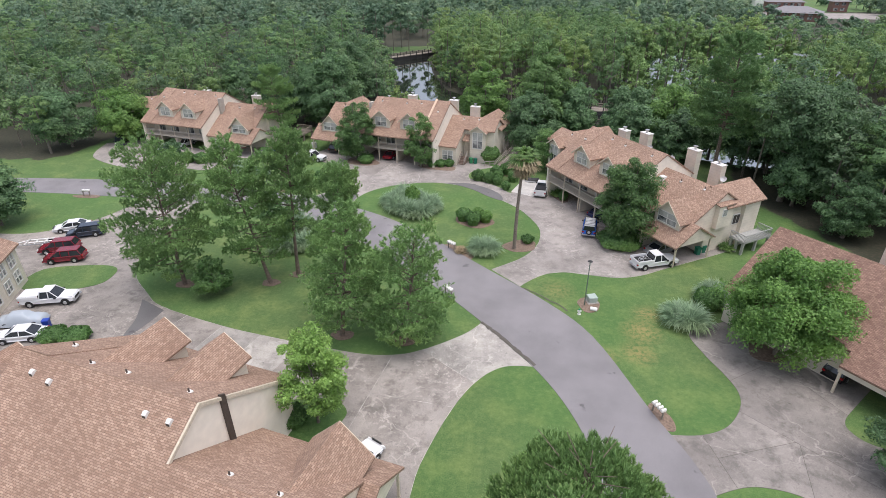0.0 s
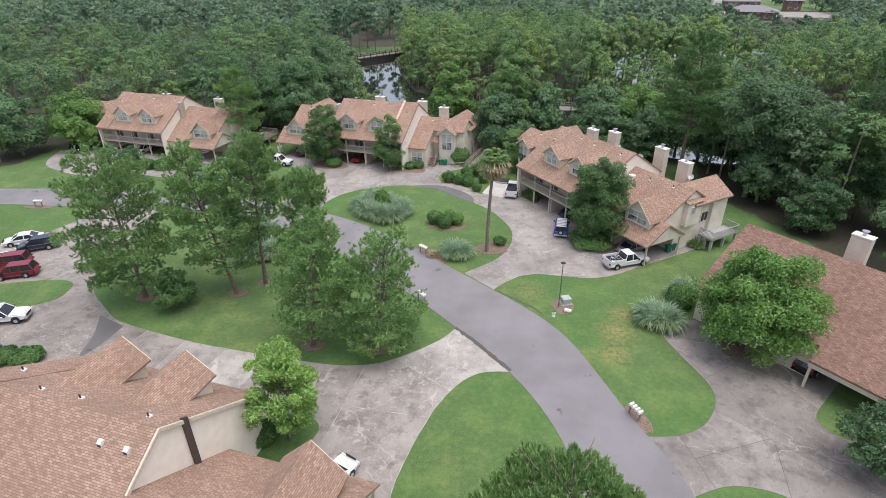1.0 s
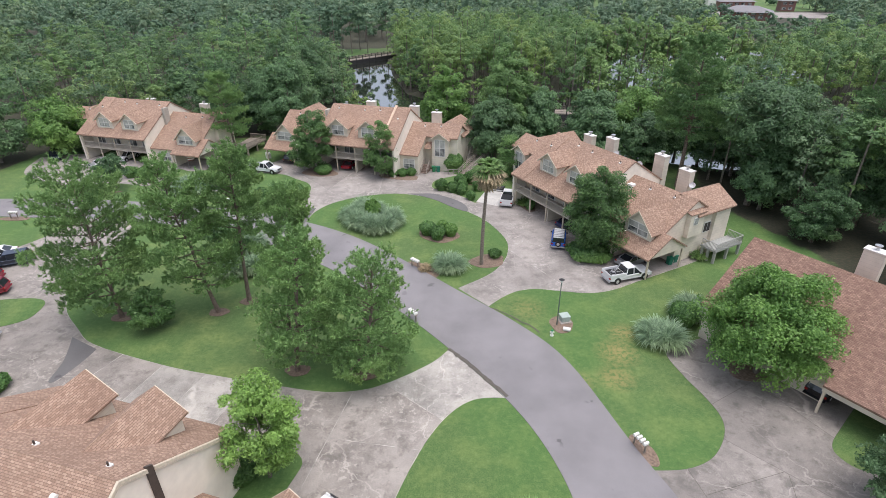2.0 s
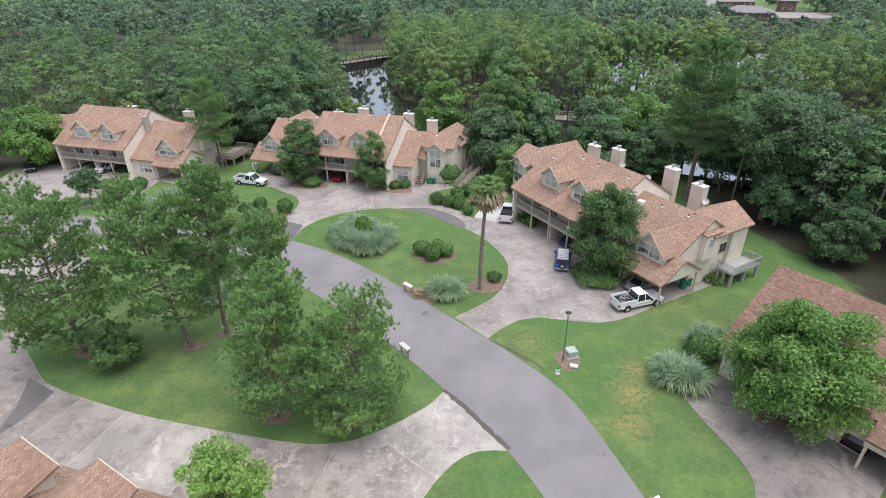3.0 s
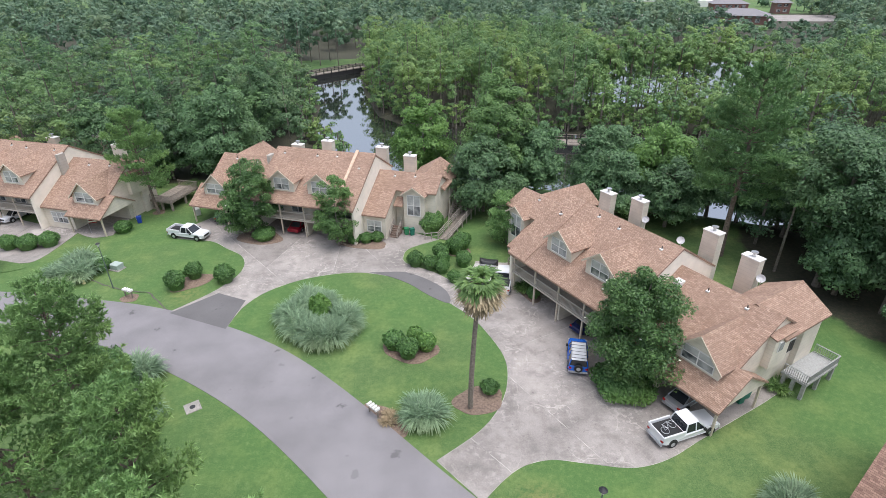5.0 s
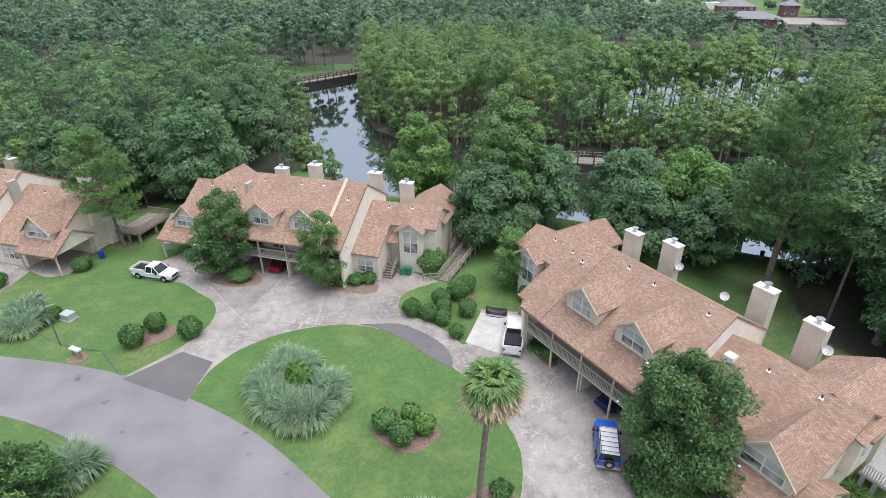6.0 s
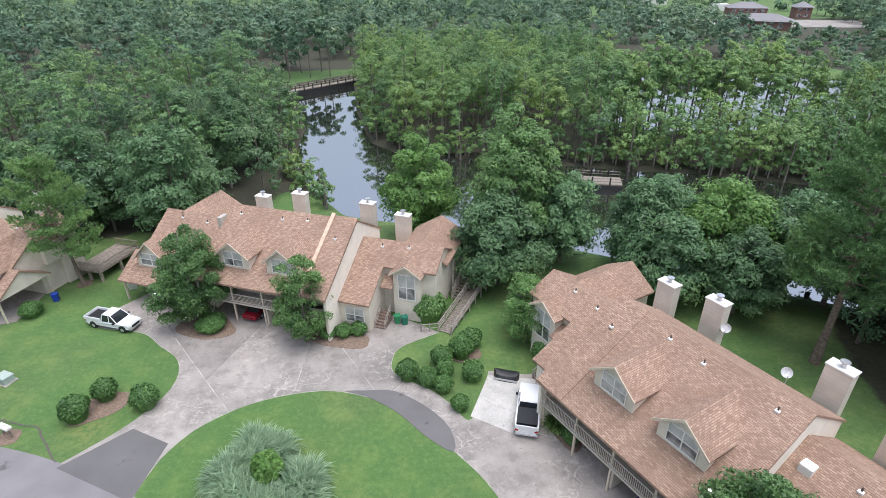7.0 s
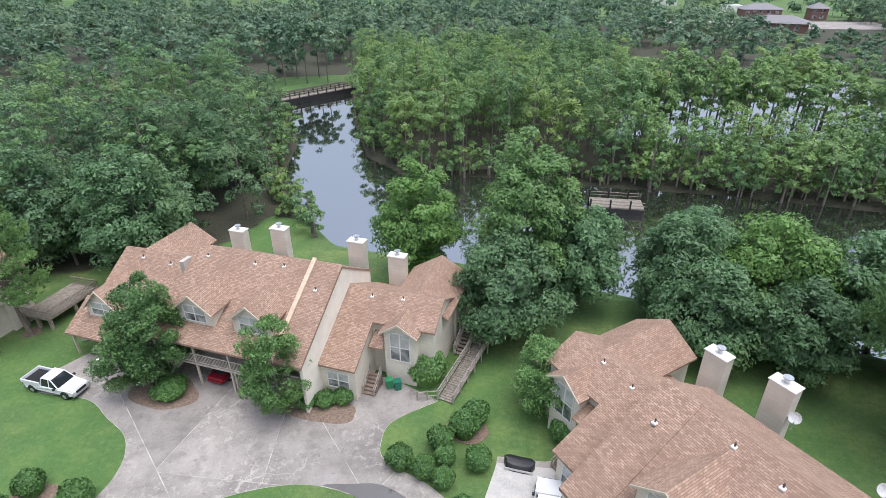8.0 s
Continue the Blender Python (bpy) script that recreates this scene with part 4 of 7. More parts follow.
    if chase is None:
        wall(h, [(10.62, 8.0, 9.9), (10.62, 8.0, 10.18), (10.62, 14.0 + deep, 6.43 - 0.625 * deep), (10.62, 14.0 + deep, 6.15 - 0.625 * deep)], (0.16, 0, 0), P, TRIM, "fascia")
    for s, v, t in flues:
        chimney(h, P, s, v, t)
    if deck:
        d0, d1, e0, e1, dz = deck
        dm = deckmat or DECK
        dk = lbox(h, P, d0, d1, e0, e1, dz - 0.2, dz, dm, "deck", "raised timber deck with railing")
        railing(dk, P, [(d1 - 0.1, e0 + 0.05), (d0 + 0.05, e0 + 0.05), (d0 + 0.05, e1 - 0.05), (d1 - 0.1, e1 - 0.05)], dz, 0.95, dm)
        for s, v in ((d0 + 0.2, e0 + 0.2), (d0 + 0.2, e1 - 0.2), ((d0 + d1) / 2, e0 + 0.2), (d0 + 0.2, (e0 + e1) / 2), (d1 - 0.3, e0 + 0.2)):
            lbox(dk, P, s - 0.14, s + 0.14, v - 0.14, v + 0.14, 0, dz - 0.2, dm, "post")
    # box vents on the rear slope, dishes beside the chimneys
    for s, v in caps:
        z = 10.2 - 0.625 * (v - 8)
        cap = wall(h, [(s - 0.16, v - 0.18, z + 0.1), (s - 0.16, v - 0.12, z + 0.23), (s - 0.16, v + 0.04, z + 0.25), (s - 0.16, v + 0.2, z + 0.1), (s - 0.16, v + 0.2, z - 0.26), (s - 0.16, v - 0.18, z - 0.1)], (0.32, 0, 0), P, WHITE, "box_vent")
        lbox(cap, P, s - 0.13, s + 0.13, v + 0.2, v + 0.22, z - 0.12, z + 0.07, DARKTRIM, "louvre")
    for s, v, z, a in dishes:
        bm = bmesh.new()
        bmesh.ops.create_uvsphere(bm, u_segments=14, v_segments=8, radius=0.6)
        bmesh.ops.delete(bm, geom=[q for q in bm.verts if q.co.z > -0.42], context='VERTS')
        bmesh.ops.solidify(bm, geom=bm.faces[:], thickness=0.02)
        bmesh.ops.rotate(bm, verts=bm.verts, matrix=Matrix.Rotation(radians(a), 3, 'Z') @ Matrix.Rotation(radians(50), 3, 'X'))
        x, y, q = P(s, v, z)
        bmesh.ops.translate(bm, verts=bm.verts, vec=(x, y, q))
        dish = put("satellite_dish", bm, DISH, h, "grey satellite dish")
        bm = bmesh.new()
        cyl(bm, (x, y, z - 1.1), (x, y + 0.1, z - 0.35), 0.035, 0.035, 6)
        put("mast", bm, METAL, dish)
    if sidewin:
        lbox(h, P, 9.4, 10.2, 6.3, 7.1, zl(6.3) - 0.2, zl(7.1) + 0.12, WHITE, "skylight", "white skylight box", 0.03)
    # roof vents
    for s, v, zz in ((12.5, 7.0, zm(7.0)), (17.8, 7.0, zm(7.0)), (20.8, 7.2, zm(7.2)), (24.9, 5.5, zm(5.5) + 0.2), (7.2, 7.3 + set_back, zl(7.3)), (3.6, 7.5 + set_back, zl(7.5)), (29.0, 8.4, ze(8.4)), (32.0, 8.6, ze(8.6))):
        bm = bmesh.new()
        x, y, z = P(s, v, zz - 0.1)
        box(bm, x - 0.16, x + 0.16, y - 0.2, y + 0.12, z, z + 0.15, 0.02)
        vent = put("roof_vent", bm, WHITE, h)
        bm = bmesh.new()
        cyl(bm, (x, y, z), (x, y, z + 0.42), 0.06, 0.06, 8)
        put("pipe", bm, DARKTRIM, vent)
    return h


HOUSE_B = townhouse("townhouse", (-22.3 - 12.6 * 0.9563, 96.8 + 12.6 * 0.2924), -17, False, "beige townhouse with orange-brown shingle roof and two dormers", [(9.6, 15.2, 8.1), (15.2, 15.0, 9.2), (24.2, 15.4, 8.8), (28.9, 15.0, 8.0)], deck=None)
HOUSE_C = townhouse("townhouse", (24.2, 58.8), -58.7, True, "beige townhouse with orange-brown roof, carport and timber deck", [(7.8, 14.8, 8.6), (12.6, 15.4, 9.2), (22.6, 15.9, 9.0), (27.4, 15.8, 8.3)], parapet=False, chase=0, dv=0.55, deck=(-1.7, 0.5, 10.2, 15.4, 1.8), sidewin=True, dishes=((21.2, 15.4, 7.3, 20), (15.1, 13.9, 7.6, 40), (6.3, 14.3, 7.2, 30)))
HOUSE_A = townhouse("townhouse", (-45.2, 95.7), -15, True, "beige townhouse with balcony beside the woods", [(8.8, 14.8, 8.3), (13.4, 16.0, 9.2), (22.6, 15.4, 8.4)], parapet=False, deck=(-3.4, 0.5, 9.8, 16.4, 1.5), deckmat=DECKWOOD, shallow=3.2)
HOUSE_E = townhouse("townhouse", (-3.2, 26.6), 165, False, "beige townhouse with broad orange-brown shingle roof beside the road", [(27.4, 15.4, 8.2)], parapet=False, deck=None, chase=None, set_back=2.8, caps=((24.0, 9.1), (22.2, 9.3), (13.8, 9.3), (11.9, 9.3)), deep=4.0)


def house_d():
    """A gabled townhouse whose front slope faces the driveway."""
    a = math.degrees(math.atan2(-0.8, 0.6))
    h = empty("townhouse", pose(31.9, 52.6, 0, 0, 0, a))
    tagged(h, "beige townhouse with one long reddish-brown shingle roof", "house", "townhouses round the cul-de-sac")
    P = lambda s, v, z: (s, v, z)
    g = 0.66
    z = lambda v: 9.0 + g * v
    roof(h, [(0, 0, 9.0), (0, -7.6, z(-7.6)), (12, -7.6, z(-7.6)), (12, -9.0, z(-9.0)), (26, -9.0, z(-9.0)), (26, 0, 9.0)], P, mat=SHINGLE_DARK)
    roof(h, [(0, 0, 9.0), (26, 0, 9.0), (26, 7, 4.5), (0, 7, 4.5)], P, mat=SHINGLE_DARK)
    wall(h, [(0.4, -7.2, 0), (0.4, -7.2, z(-7.2) - 0.2), (0.4, 0, 8.78), (0.4, 6.6, 4.5), (0.4, 6.6, 0)], (11.5, 0, 0), P, SIDING)
    wall(h, [(11.9, -4.0, 0), (11.9, -4.0, z(-4.0) - 0.2), (11.9, 0, 8.78), (11.9, 6.6, 4.5), (11.9, 6.6, 0)], (14, 0, 0), P, SIDING)
    lbox(h, P, 12.0, 25.8, -8.8, -8.6, 2.3, z(-8.7) - 0.2, SIDING, "wall")
    for s in (12.2, 18.8, 25.6):
        lbox(h, P, s - 0.1, s + 0.1, -8.8, -8.6, 0, 2.4, TRIM, "post")
    chimney(h, P, 8.5, 6.0, 9.2)
    chimney(h, P, 13.5, 6.0, 9.2)
    return h


house_d()

# ---------------------------------------------------------------- trees
rngf = np.random.default_rng(5)


def woods(name, spots, leafmat, label, per_tree, size, seed, kinds, hrange, rrange, base_f, boughs=22, trunk=BARK_GREY):
    """Many trees as one mass: crowns of boughs, and a stem for each."""
    rng = np.random.default_rng(seed)
    out, tone, V, Fc = [], [], [], []
    for x, y in spots:
        q = rng.uniform(0.0, 1.0)
        kind = kinds[int(rng.integers(len(kinds)))]
        h, r = hrange[0] + (hrange[1] - hrange[0]) * q ** 1.3, rrange[0] + (rrange[1] - rrange[0]) * (0.6 * q + 0.4 * rng.uniform())
        b = h * base_f
        if kind == "pine":
            h, r, b = h * 1.12, r * 0.82, h * max(0.42, base_f)
        n = int(boughs * rng.uniform(0.8, 1.2))
        c, rad = crown_boughs(rng, h, r, b, n, kind)
        c += np.array((x, y, 0))
        m = int(per_tree / n)
        out.append(leaves(rng, c, rad, m, size * (0.85 if kind == "pine" else 1), 0.55 if kind == "pine" else 0.8))
        tone += [len(leafmat) - 1 if kind == "pine" else int(rng.integers(max(1, len(leafmat) - ("pine" in kinds))))] * (n * m)
        k = len(V)
        tr = rng.uniform(0.16, 0.3)
        for z, w in ((-0.8, tr), (h * 0.85, tr * 0.4)):
            for a in range(5):
                V.append((x + w * math.cos(a * 1.2566), y + w * math.sin(a * 1.2566), z))
        for a in range(5):
            e = (a + 1) % 5
            Fc.append((k + a, k + e, k + 5 + e, k + 5 + a))
    mass = new(name, quads(name, np.concatenate(out), leafmat[0], 3))
    for m in leafmat[1:]:
        mass.data.materials.append(m)
    mass.data.polygons.foreach_set("material_index", np.array(tone, dtype=np.int32))
    tagged(mass, label, "woods", kind="stuff")
    me = bpy.data.meshes.new("trunks")
    me.from_pydata(V, [], Fc)
    me.materials.append(trunk)
    new("trunks", me).parent = mass


def scatter(rng, region, n, gap, avoid):
    pts = []
    x0, x1 = min(p[0] for p in region), max(p[0] for p in region)
    y0, y1 = min(p[1] for p in region), max(p[1] for p in region)
    for _ in range(n * 12):
        x, y = rng.uniform(x0, x1), rng.uniform(y0, y1)
        a = np.array([x]), np.array([y])
        if not inside(*a, region)[0]:
            continue
        if any(inside(*a, q)[0] for q in avoid):
            continue
        if any((x - u) ** 2 + (y - v) ** 2 < gap * gap for u, v in pts):
            continue
        pts.append((x, y))
        if len(pts) >= n:
            break
    return pts


WOOD_PINE = leaf_material("woodland_pine_needles", (0.078, 0.162, 0.059), (0.185, 0.317, 0.118))
GAP_FRONT = [(36, 141), (66, 134), (78, 131), (80, 158), (38, 160)]
GAP_BACK = [(38, 160), (78, 158), (82, 180), (40, 178)]
woods("woods", scatter(rngf, LEFT_WOODS, 270, 5.6, []), WOOD_OAK + [WOOD_PINE], "dense dark green mixed woodland", 1750, 0.245, 11, ("oak", "oak", "pine"), (10, 20), (3.8, 6.4), 0.05, 44)
woods("woods", scatter(rngf, POINT, 330, 4.2, [GAP_FRONT, GAP_BACK]), WOOD_CYPRESS, "light green cypress wood on the water's edge", 1650, 0.22, 12, ("cypress",), (14, 20.5), (3.1, 4.7), 0.1, 44)
woods("woods", scatter(rngf, GAP_BACK, 66, 3.5, [BAYOU, LAGOON]), WOOD_CYPRESS, "bare-stemmed cypresses between two ponds", 1300, 0.27, 15, ("cypress",), (16, 21), (2.9, 4.2), 0.3, 34, trunk=BARK)
rngu = np.random.default_rng(8)
bank = []
for (ax, ay), (bx, by) in zip(POINT[:8], POINT[1:8]):
    for q in np.arange(0, math.hypot(bx - ax, by - ay), 1.25):
        t = q / math.hypot(bx - ax, by - ay)
        bank.append((ax + (bx - ax) * t + rngu.normal(0, 0.8), ay + (by - ay) * t + rngu.normal(-0.2, 0.9)))
for (ax, ay), (bx, by) in (((-15.5, 127.5), (-22, 136)), ((-22, 136), (-29, 148)), ((-29, 148), (-32, 175)), ((-32, 175), (-40, 196))):
    for q in np.arange(0, 1, 1.6 / math.hypot(bx - ax, by - ay)):
        bank.append((ax + (bx - ax) * q + rngu.normal(-0.5, 0.8), ay + (by - ay) * q + rngu.normal(0, 0.8)))
woods("undergrowth", bank, WOOD_CYPRESS, "low green undergrowth along the far bank", 400, 0.22, 16, ("oak",), (2.6, 6.5), (1.5, 2.8), 0.0, 10)
woods("woods", scatter(rngu, GAP_FRONT, 75, 3.4, [BAYOU, LAGOON]), WOOD_CYPRESS, "low willows between two ponds", 1000, 0.23, 18, ("oak",), (8, 13), (2.4, 3.8), 0.0, 34)
woods("woods", scatter(rngf, RIGHT_WOODS, 90, 6.2, []), WOOD_OAK[1:2] + WOOD_OAK[:2] + [WOOD_PINE], "tall dark trees behind the houses", 2500, 0.23, 13, ("oak", "oak", "pine"), (14, 20), (4.4, 6.2), 0.05, 50)
CLEAR = [(104, 232), (142, 226), (205, 318), (250, 440), (160, 440), (146, 330)]
MEADOW = [(-62, 222), (-26, 234), (-27, 247), (-64, 239)]
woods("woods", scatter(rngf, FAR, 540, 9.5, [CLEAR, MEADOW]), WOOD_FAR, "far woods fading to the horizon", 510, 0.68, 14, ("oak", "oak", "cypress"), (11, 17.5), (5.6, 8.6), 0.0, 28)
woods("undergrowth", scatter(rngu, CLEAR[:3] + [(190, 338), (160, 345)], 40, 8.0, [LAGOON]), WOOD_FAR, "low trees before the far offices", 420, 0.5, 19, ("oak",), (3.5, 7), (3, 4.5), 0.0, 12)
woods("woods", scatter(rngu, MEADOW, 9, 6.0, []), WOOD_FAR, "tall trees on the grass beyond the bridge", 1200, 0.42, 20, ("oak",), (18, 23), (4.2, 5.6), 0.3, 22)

FAR_EDGE = [(-420, 440), (-230, 440), (-200, 560), (-110, 560), (-90, 440), (120, 440), (150, 470), (230, 470), (240, 440), (520, 440), (620, 900), (-620, 900)]
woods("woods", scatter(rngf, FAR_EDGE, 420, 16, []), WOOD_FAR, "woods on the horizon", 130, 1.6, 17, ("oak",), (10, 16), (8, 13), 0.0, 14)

# pines on the oval lawn
PINES = "pines on the oval lawn"
pine("pine_tree", -34.4, 50.2, 17.2, 5.8, 2.8, "tall pine with a leaning trunk and broad crown", 21, 5200, lean=-0.03, group=PINES)
pine("pine_tree", -24.2, 51.3, 17.2, 4.5, 3.2, "tall pine with a full crown on the lawn", 22, 4000, lean=-0.17, group=PINES)
pine("pine_tree", -21.6, 53.5, 18.0, 3.5, 7.5, "tall pine with a long bare trunk", 23, 2500, lean=0.05, group=PINES)
pine("pine_tree", -13.0, 42.0, 14.2, 4.2, 2.0, "pine with dense drooping boughs", 24, 2900, lean=0.12, group=PINES)
pine("pine_tree", -6.5, 41.6, 12.6, 4.4, 1.2, "low bushy pine near the driveway edge", 25, 3100, lean=0.12, group=PINES)
pine("pine_tree", -15.2, 46.6, 16.6, 3.2, 7.0, "pine with high crown behind the others", 26, 2500, lean=0.14, group=PINES)
pine("pine_tree", 6.9, 16.6, 13.6, 5.2, 5.6, "pine rising beside the road", 27, 4600, size=0.42, thin=0.06, dome=True)
pine("pine_tree", -41.2, 103.5, 15.4, 4.3, 4.6, "loose-crowned pine beside a timber deck", 28, 3000, lean=-0.09)
pine("pine_tree", 38.6, 89.0, 23.0, 6.0, 9.0, "very tall dark pine behind the houses", 29, 4600, r0=0.4, size=0.5, mat=WOOD_PINE)
pine("pine_tree", 58.0, 74.0, 22.0, 6.5, 7.0, "very tall dark pine at the wood's edge", 30, 3600, r0=0.4, size=0.5, mat=WOOD_PINE)

# broad-leaved trees
tree("maple_tree", 29.6, 42.6, 11.0, 5.2, 0.3, LEAF_MAPLE, BARK_GREY, "round green maple shading a driveway", 31, 150, 165, 0.17)
tree("magnolia_tree", 20.0, 66.0, 11.6, 4.2, 0.0, LEAF_MAGNOLIA, BARK_GREY, "glossy dark magnolia with white flowers", 32, 140, 150, 0.16, flowers=14)
tree("magnolia_tree", -24.6, 96.6, 12.3, 3.8, 0.0, LEAF_MAGNOLIA, BARK_GREY, "tall magnolia in front of a balcony", 33, 120, 120, 0.165, flowers=10)
tree("birch_tree", -11.6, 92.4, 10.6, 2.8, 0.6, LEAF_CYPRESS, BARK_GREY, "slender young tree before the townhouse", 34, 70, 78, 0.163, r0=0.12)
tree("young_tree", -11.9, 30.2, 9.4, 2.9, 2.0, LEAF_LIME, BARK_GREY, "bright lime-green young tree beside a townhouse", 35, 70, 95, 0.163, r0=0.13)
tree("crape_myrtle", -55.8, 86.6, 6.2, 2.5, 2.0, LEAF_OAK, BARK_GREY, "small tree in a round mulch bed", 36, 46, 70, 0.163, r0=0.12)
tree("magnolia_tree", -29.9, 48.6, 4.4, 2.3, 0.3, LEAF_MAGNOLIA, BARK_GREY, "small dark magnolia on the oval lawn", 37, 50, 87, 0.163, r0=0.1)
tree("magnolia_tree", -27.3, 63.3, 6.4, 2.8, 0.4, LEAF_MAGNOLIA, BARK_GREY, "dark magnolia beside pampas grass", 38, 60, 87, 0.178, r0=0.12)
for n, (x, y) in enumerate([(-36.0, 139.0), (-34.5, 146.5), (-41.0, 133.0)]):
    tree("oak_tree", x, y, 17.0 + n, 5.6, 0.3, LEAF_DARK, BARK_GREY, "dark oak leaning over the pond", 76 + n, 110, 110, 0.237, group="dark oaks by the pond bend")
tree("oak_tree", -33.0, 114.0, 16.5, 5.8, 3.0, LEAF_OAK, BARK_GREY, "spreading grey-green oak behind a townhouse", 39, 130, 122, 0.252)
for n, (x, y, hh, rr) in enumerate([(-48.0, 119.5, 15.5, 5.4), (-40.5, 120.5, 14.5, 5.0), (-55.5, 116.5, 15.0, 5.4)]):
    tree("oak_tree", x, y, hh, rr, 0.3, LEAF_DARK, BARK_GREY, "dark oak at the edge of the woods", 80 + n, 110, 110, 0.237, group="dark oaks behind the decks")
for n, (x, y, hh, rr) in enumerate([(45.6, 99.0, 12.5, 4.6), (37.6, 101.5, 10.0, 4.2), (50.4, 97.0, 14.0, 4.6)]):
    tree("oak_tree", x, y, hh, rr, 0.2, LEAF_DARK, BARK_GREY, "dark bushy oak on the pond bank", 90 + n, 110, 110, 0.21, group="dark oaks on the pond bank")
tree("oak_tree", 46.6, 81.4, 19.0, 6.4, 5.5, LEAF_DARK, BARK_GREY, "tall broad oak over a shaded lawn", 94, 150, 130, 0.21, r0=0.42, kind="oak")
tree("oak_tree", 49.4, 69.0, 9.0, 3.6, 0.2, LEAF_OAK, BARK_GREY, "low grey-green oak at the wood's edge", 95, 100, 100, 0.18)
for n, (x, y, hh, rr) in enumerate([(58.0, 76.0, 17.0, 6.0), (60.5, 66.5, 15.0, 5.8), (66.0, 83.0, 18.0, 6.2)]):
    tree("oak_tree", x, y, hh, rr, 0.5, LEAF_DARK, BARK_GREY, "big dark oak behind a shaded lawn", 96 + n, 130, 120, 0.21, group="big oaks behind the shaded lawn")
tree("oak_tree", -0.5, 115.0, 15.0, 5.0, 1.0, LEAF_MAPLE, BARK_GREY, "rounded green tree on the pond bank", 40, 120, 122, 0.237)
tree("cypress_tree", 11.3, 109.5, 20.5, 5.4, 2.0, LEAF_CYPRESS, BARK_GREY, "tall cypress towering over the back lawn", 41, 170, 122, 0.237)
tree("oak_tree", 8.8, 103.5, 11.6, 5.8, 1.0, LEAF_OAK, BARK_GREY, "wide oak beside a timber ramp", 42, 130, 131, 0.222)
tree("oak_tree", 17.5, 109.0, 12.5, 5.0, 1.0, LEAF_OAK, BARK_GREY, "broad oak at the water's edge", 43, 120, 122, 0.237)
tree("ash_tree", 11.2, 92.8, 7.6, 3.1, 0.3, LEAF_CYPRESS, BARK_GREY, "feathery light green small tree beside the house", 44, 60, 87, 0.148, r0=0.1)
for n, (x, y, hh, rr) in enumerate([(27, 107, 12.5, 5.2), (35, 104, 13.5, 5.6), (42, 101, 12.5, 5.4), (31, 112, 11, 4.6), (38, 110, 11, 4.5), (27.5, 100.5, 10.5, 4.8), (34.5, 97.5, 10, 4.4)]):
    tree("oak_tree", x, y, hh, rr, 1.0, LEAF_MAPLE if n % 3 == 1 else LEAF_OAK, BARK_GREY, "rounded tree along the pond behind the house", 50 + n, 110, 113, 0.237, group="trees along the pond")
tree("oak_tree", -76.5, 105.5, 11.0, 6.0, 0.5, LEAF_MAPLE, BARK_GREY, "broad light green tree beside the far townhouse", 60, 120, 113, 0.252)
tree("oak_tree", -86.0, 100.0, 12.0, 6.0, 0.5, LEAF_OAK, BARK_GREY, "dense tree where the lawn meets woods", 61, 110, 105, 0.252)
tree("oak_tree", -70.0, 63.5, 9.5, 5.0, 0.8, LEAF_OAK, BARK_GREY, "tree beside the parked cars", 62, 110, 105, 0.222)
tree("oak_tree", 32.5, 28.5, 6.0, 3.0, 0.8, LEAF_OAK, BARK_GREY, "small tree at the driveway's edge", 63, 60, 96, 0.148, r0=0.12)
for n, (x, y, hh, rr) in enumerate([(49.5, 94.0, 15, 5.2), (54.0, 89.0, 17, 5.6), (50.0, 84.5, 13, 4.6), (47.5, 79.5, 11, 4.2), (57.0, 97.0, 16, 5.6), (47.0, 103.5, 12, 4.8), (52.5, 101.5, 13, 5.0)]):
    tree("oak_tree", x, y, hh, rr, 1.0, LEAF_DARK, BARK_GREY, "tall dark tree at the edge of the back lawn", 70 + n, 110, 113, 0.237, group="trees along the back lawn")


def shrub(x, y, r, h, mat, label, seed, n=2200, size=0.11, group="", name="shrub", category="bush"):
    rng = np.random.default_rng(seed)
    d = unit(rng.normal(size=(n, 3)))
    d[:, 2] = np.abs(d[:, 2]) * np.where(rng.uniform(size=n) < 0.25, -0.7, 1)
    lump = 1 + 0.06 * np.sin(d[:, 0] * 7 + seed) + 0.06 * np.sin(d[:, 1] * 6 + 2 * seed)
    pos = d * np.array((r, r, h / 2)) * (rng.uniform(0.86, 1.05, n) * lump)[:, None] + np.array((0, 0, h / 2))
    nrm = unit(d + 0.5 * rng.normal(size=d.shape))
    a = unit(np.cross(nrm, rng.normal(size=d.shape)))
    b = np.cross(nrm, a)
    s = size * rng.uniform(0.7, 1.4, (n, 1))
    v = np.stack([pos - a * s, pos - b * s * 0.6, pos + a * s, pos + b * s * 0.6], 1).reshape(-1, 3)
    # dark inner body
    u, w = np.meshgrid(np.linspace(0, 2 * np.pi, 13), np.linspace(-np.pi / 2, np.pi / 2, 8))
    g = np.stack([np.cos(u) * np.cos(w) * r * 0.86, np.sin(u) * np.cos(w) * r * 0.86, np.sin(w) * h * 0.43 + h / 2], -1)
    core = np.stack([g[:-1, :-1], g[:-1, 1:], g[1:, 1:], g[1:, :-1]], 2).reshape(-1, 3)
    core[:, 2] = np.where(core[:, 2] < h * 0.3, -0.06, core[:, 2])
    v[:, 2] = np.maximum(v[:, 2], 0.0)
    v = np.concatenate([v, core])
    ob = new(name, quads(name, v, mat))
    ob.location = (x, y, 0)
    return tagged(ob, label, category, group)


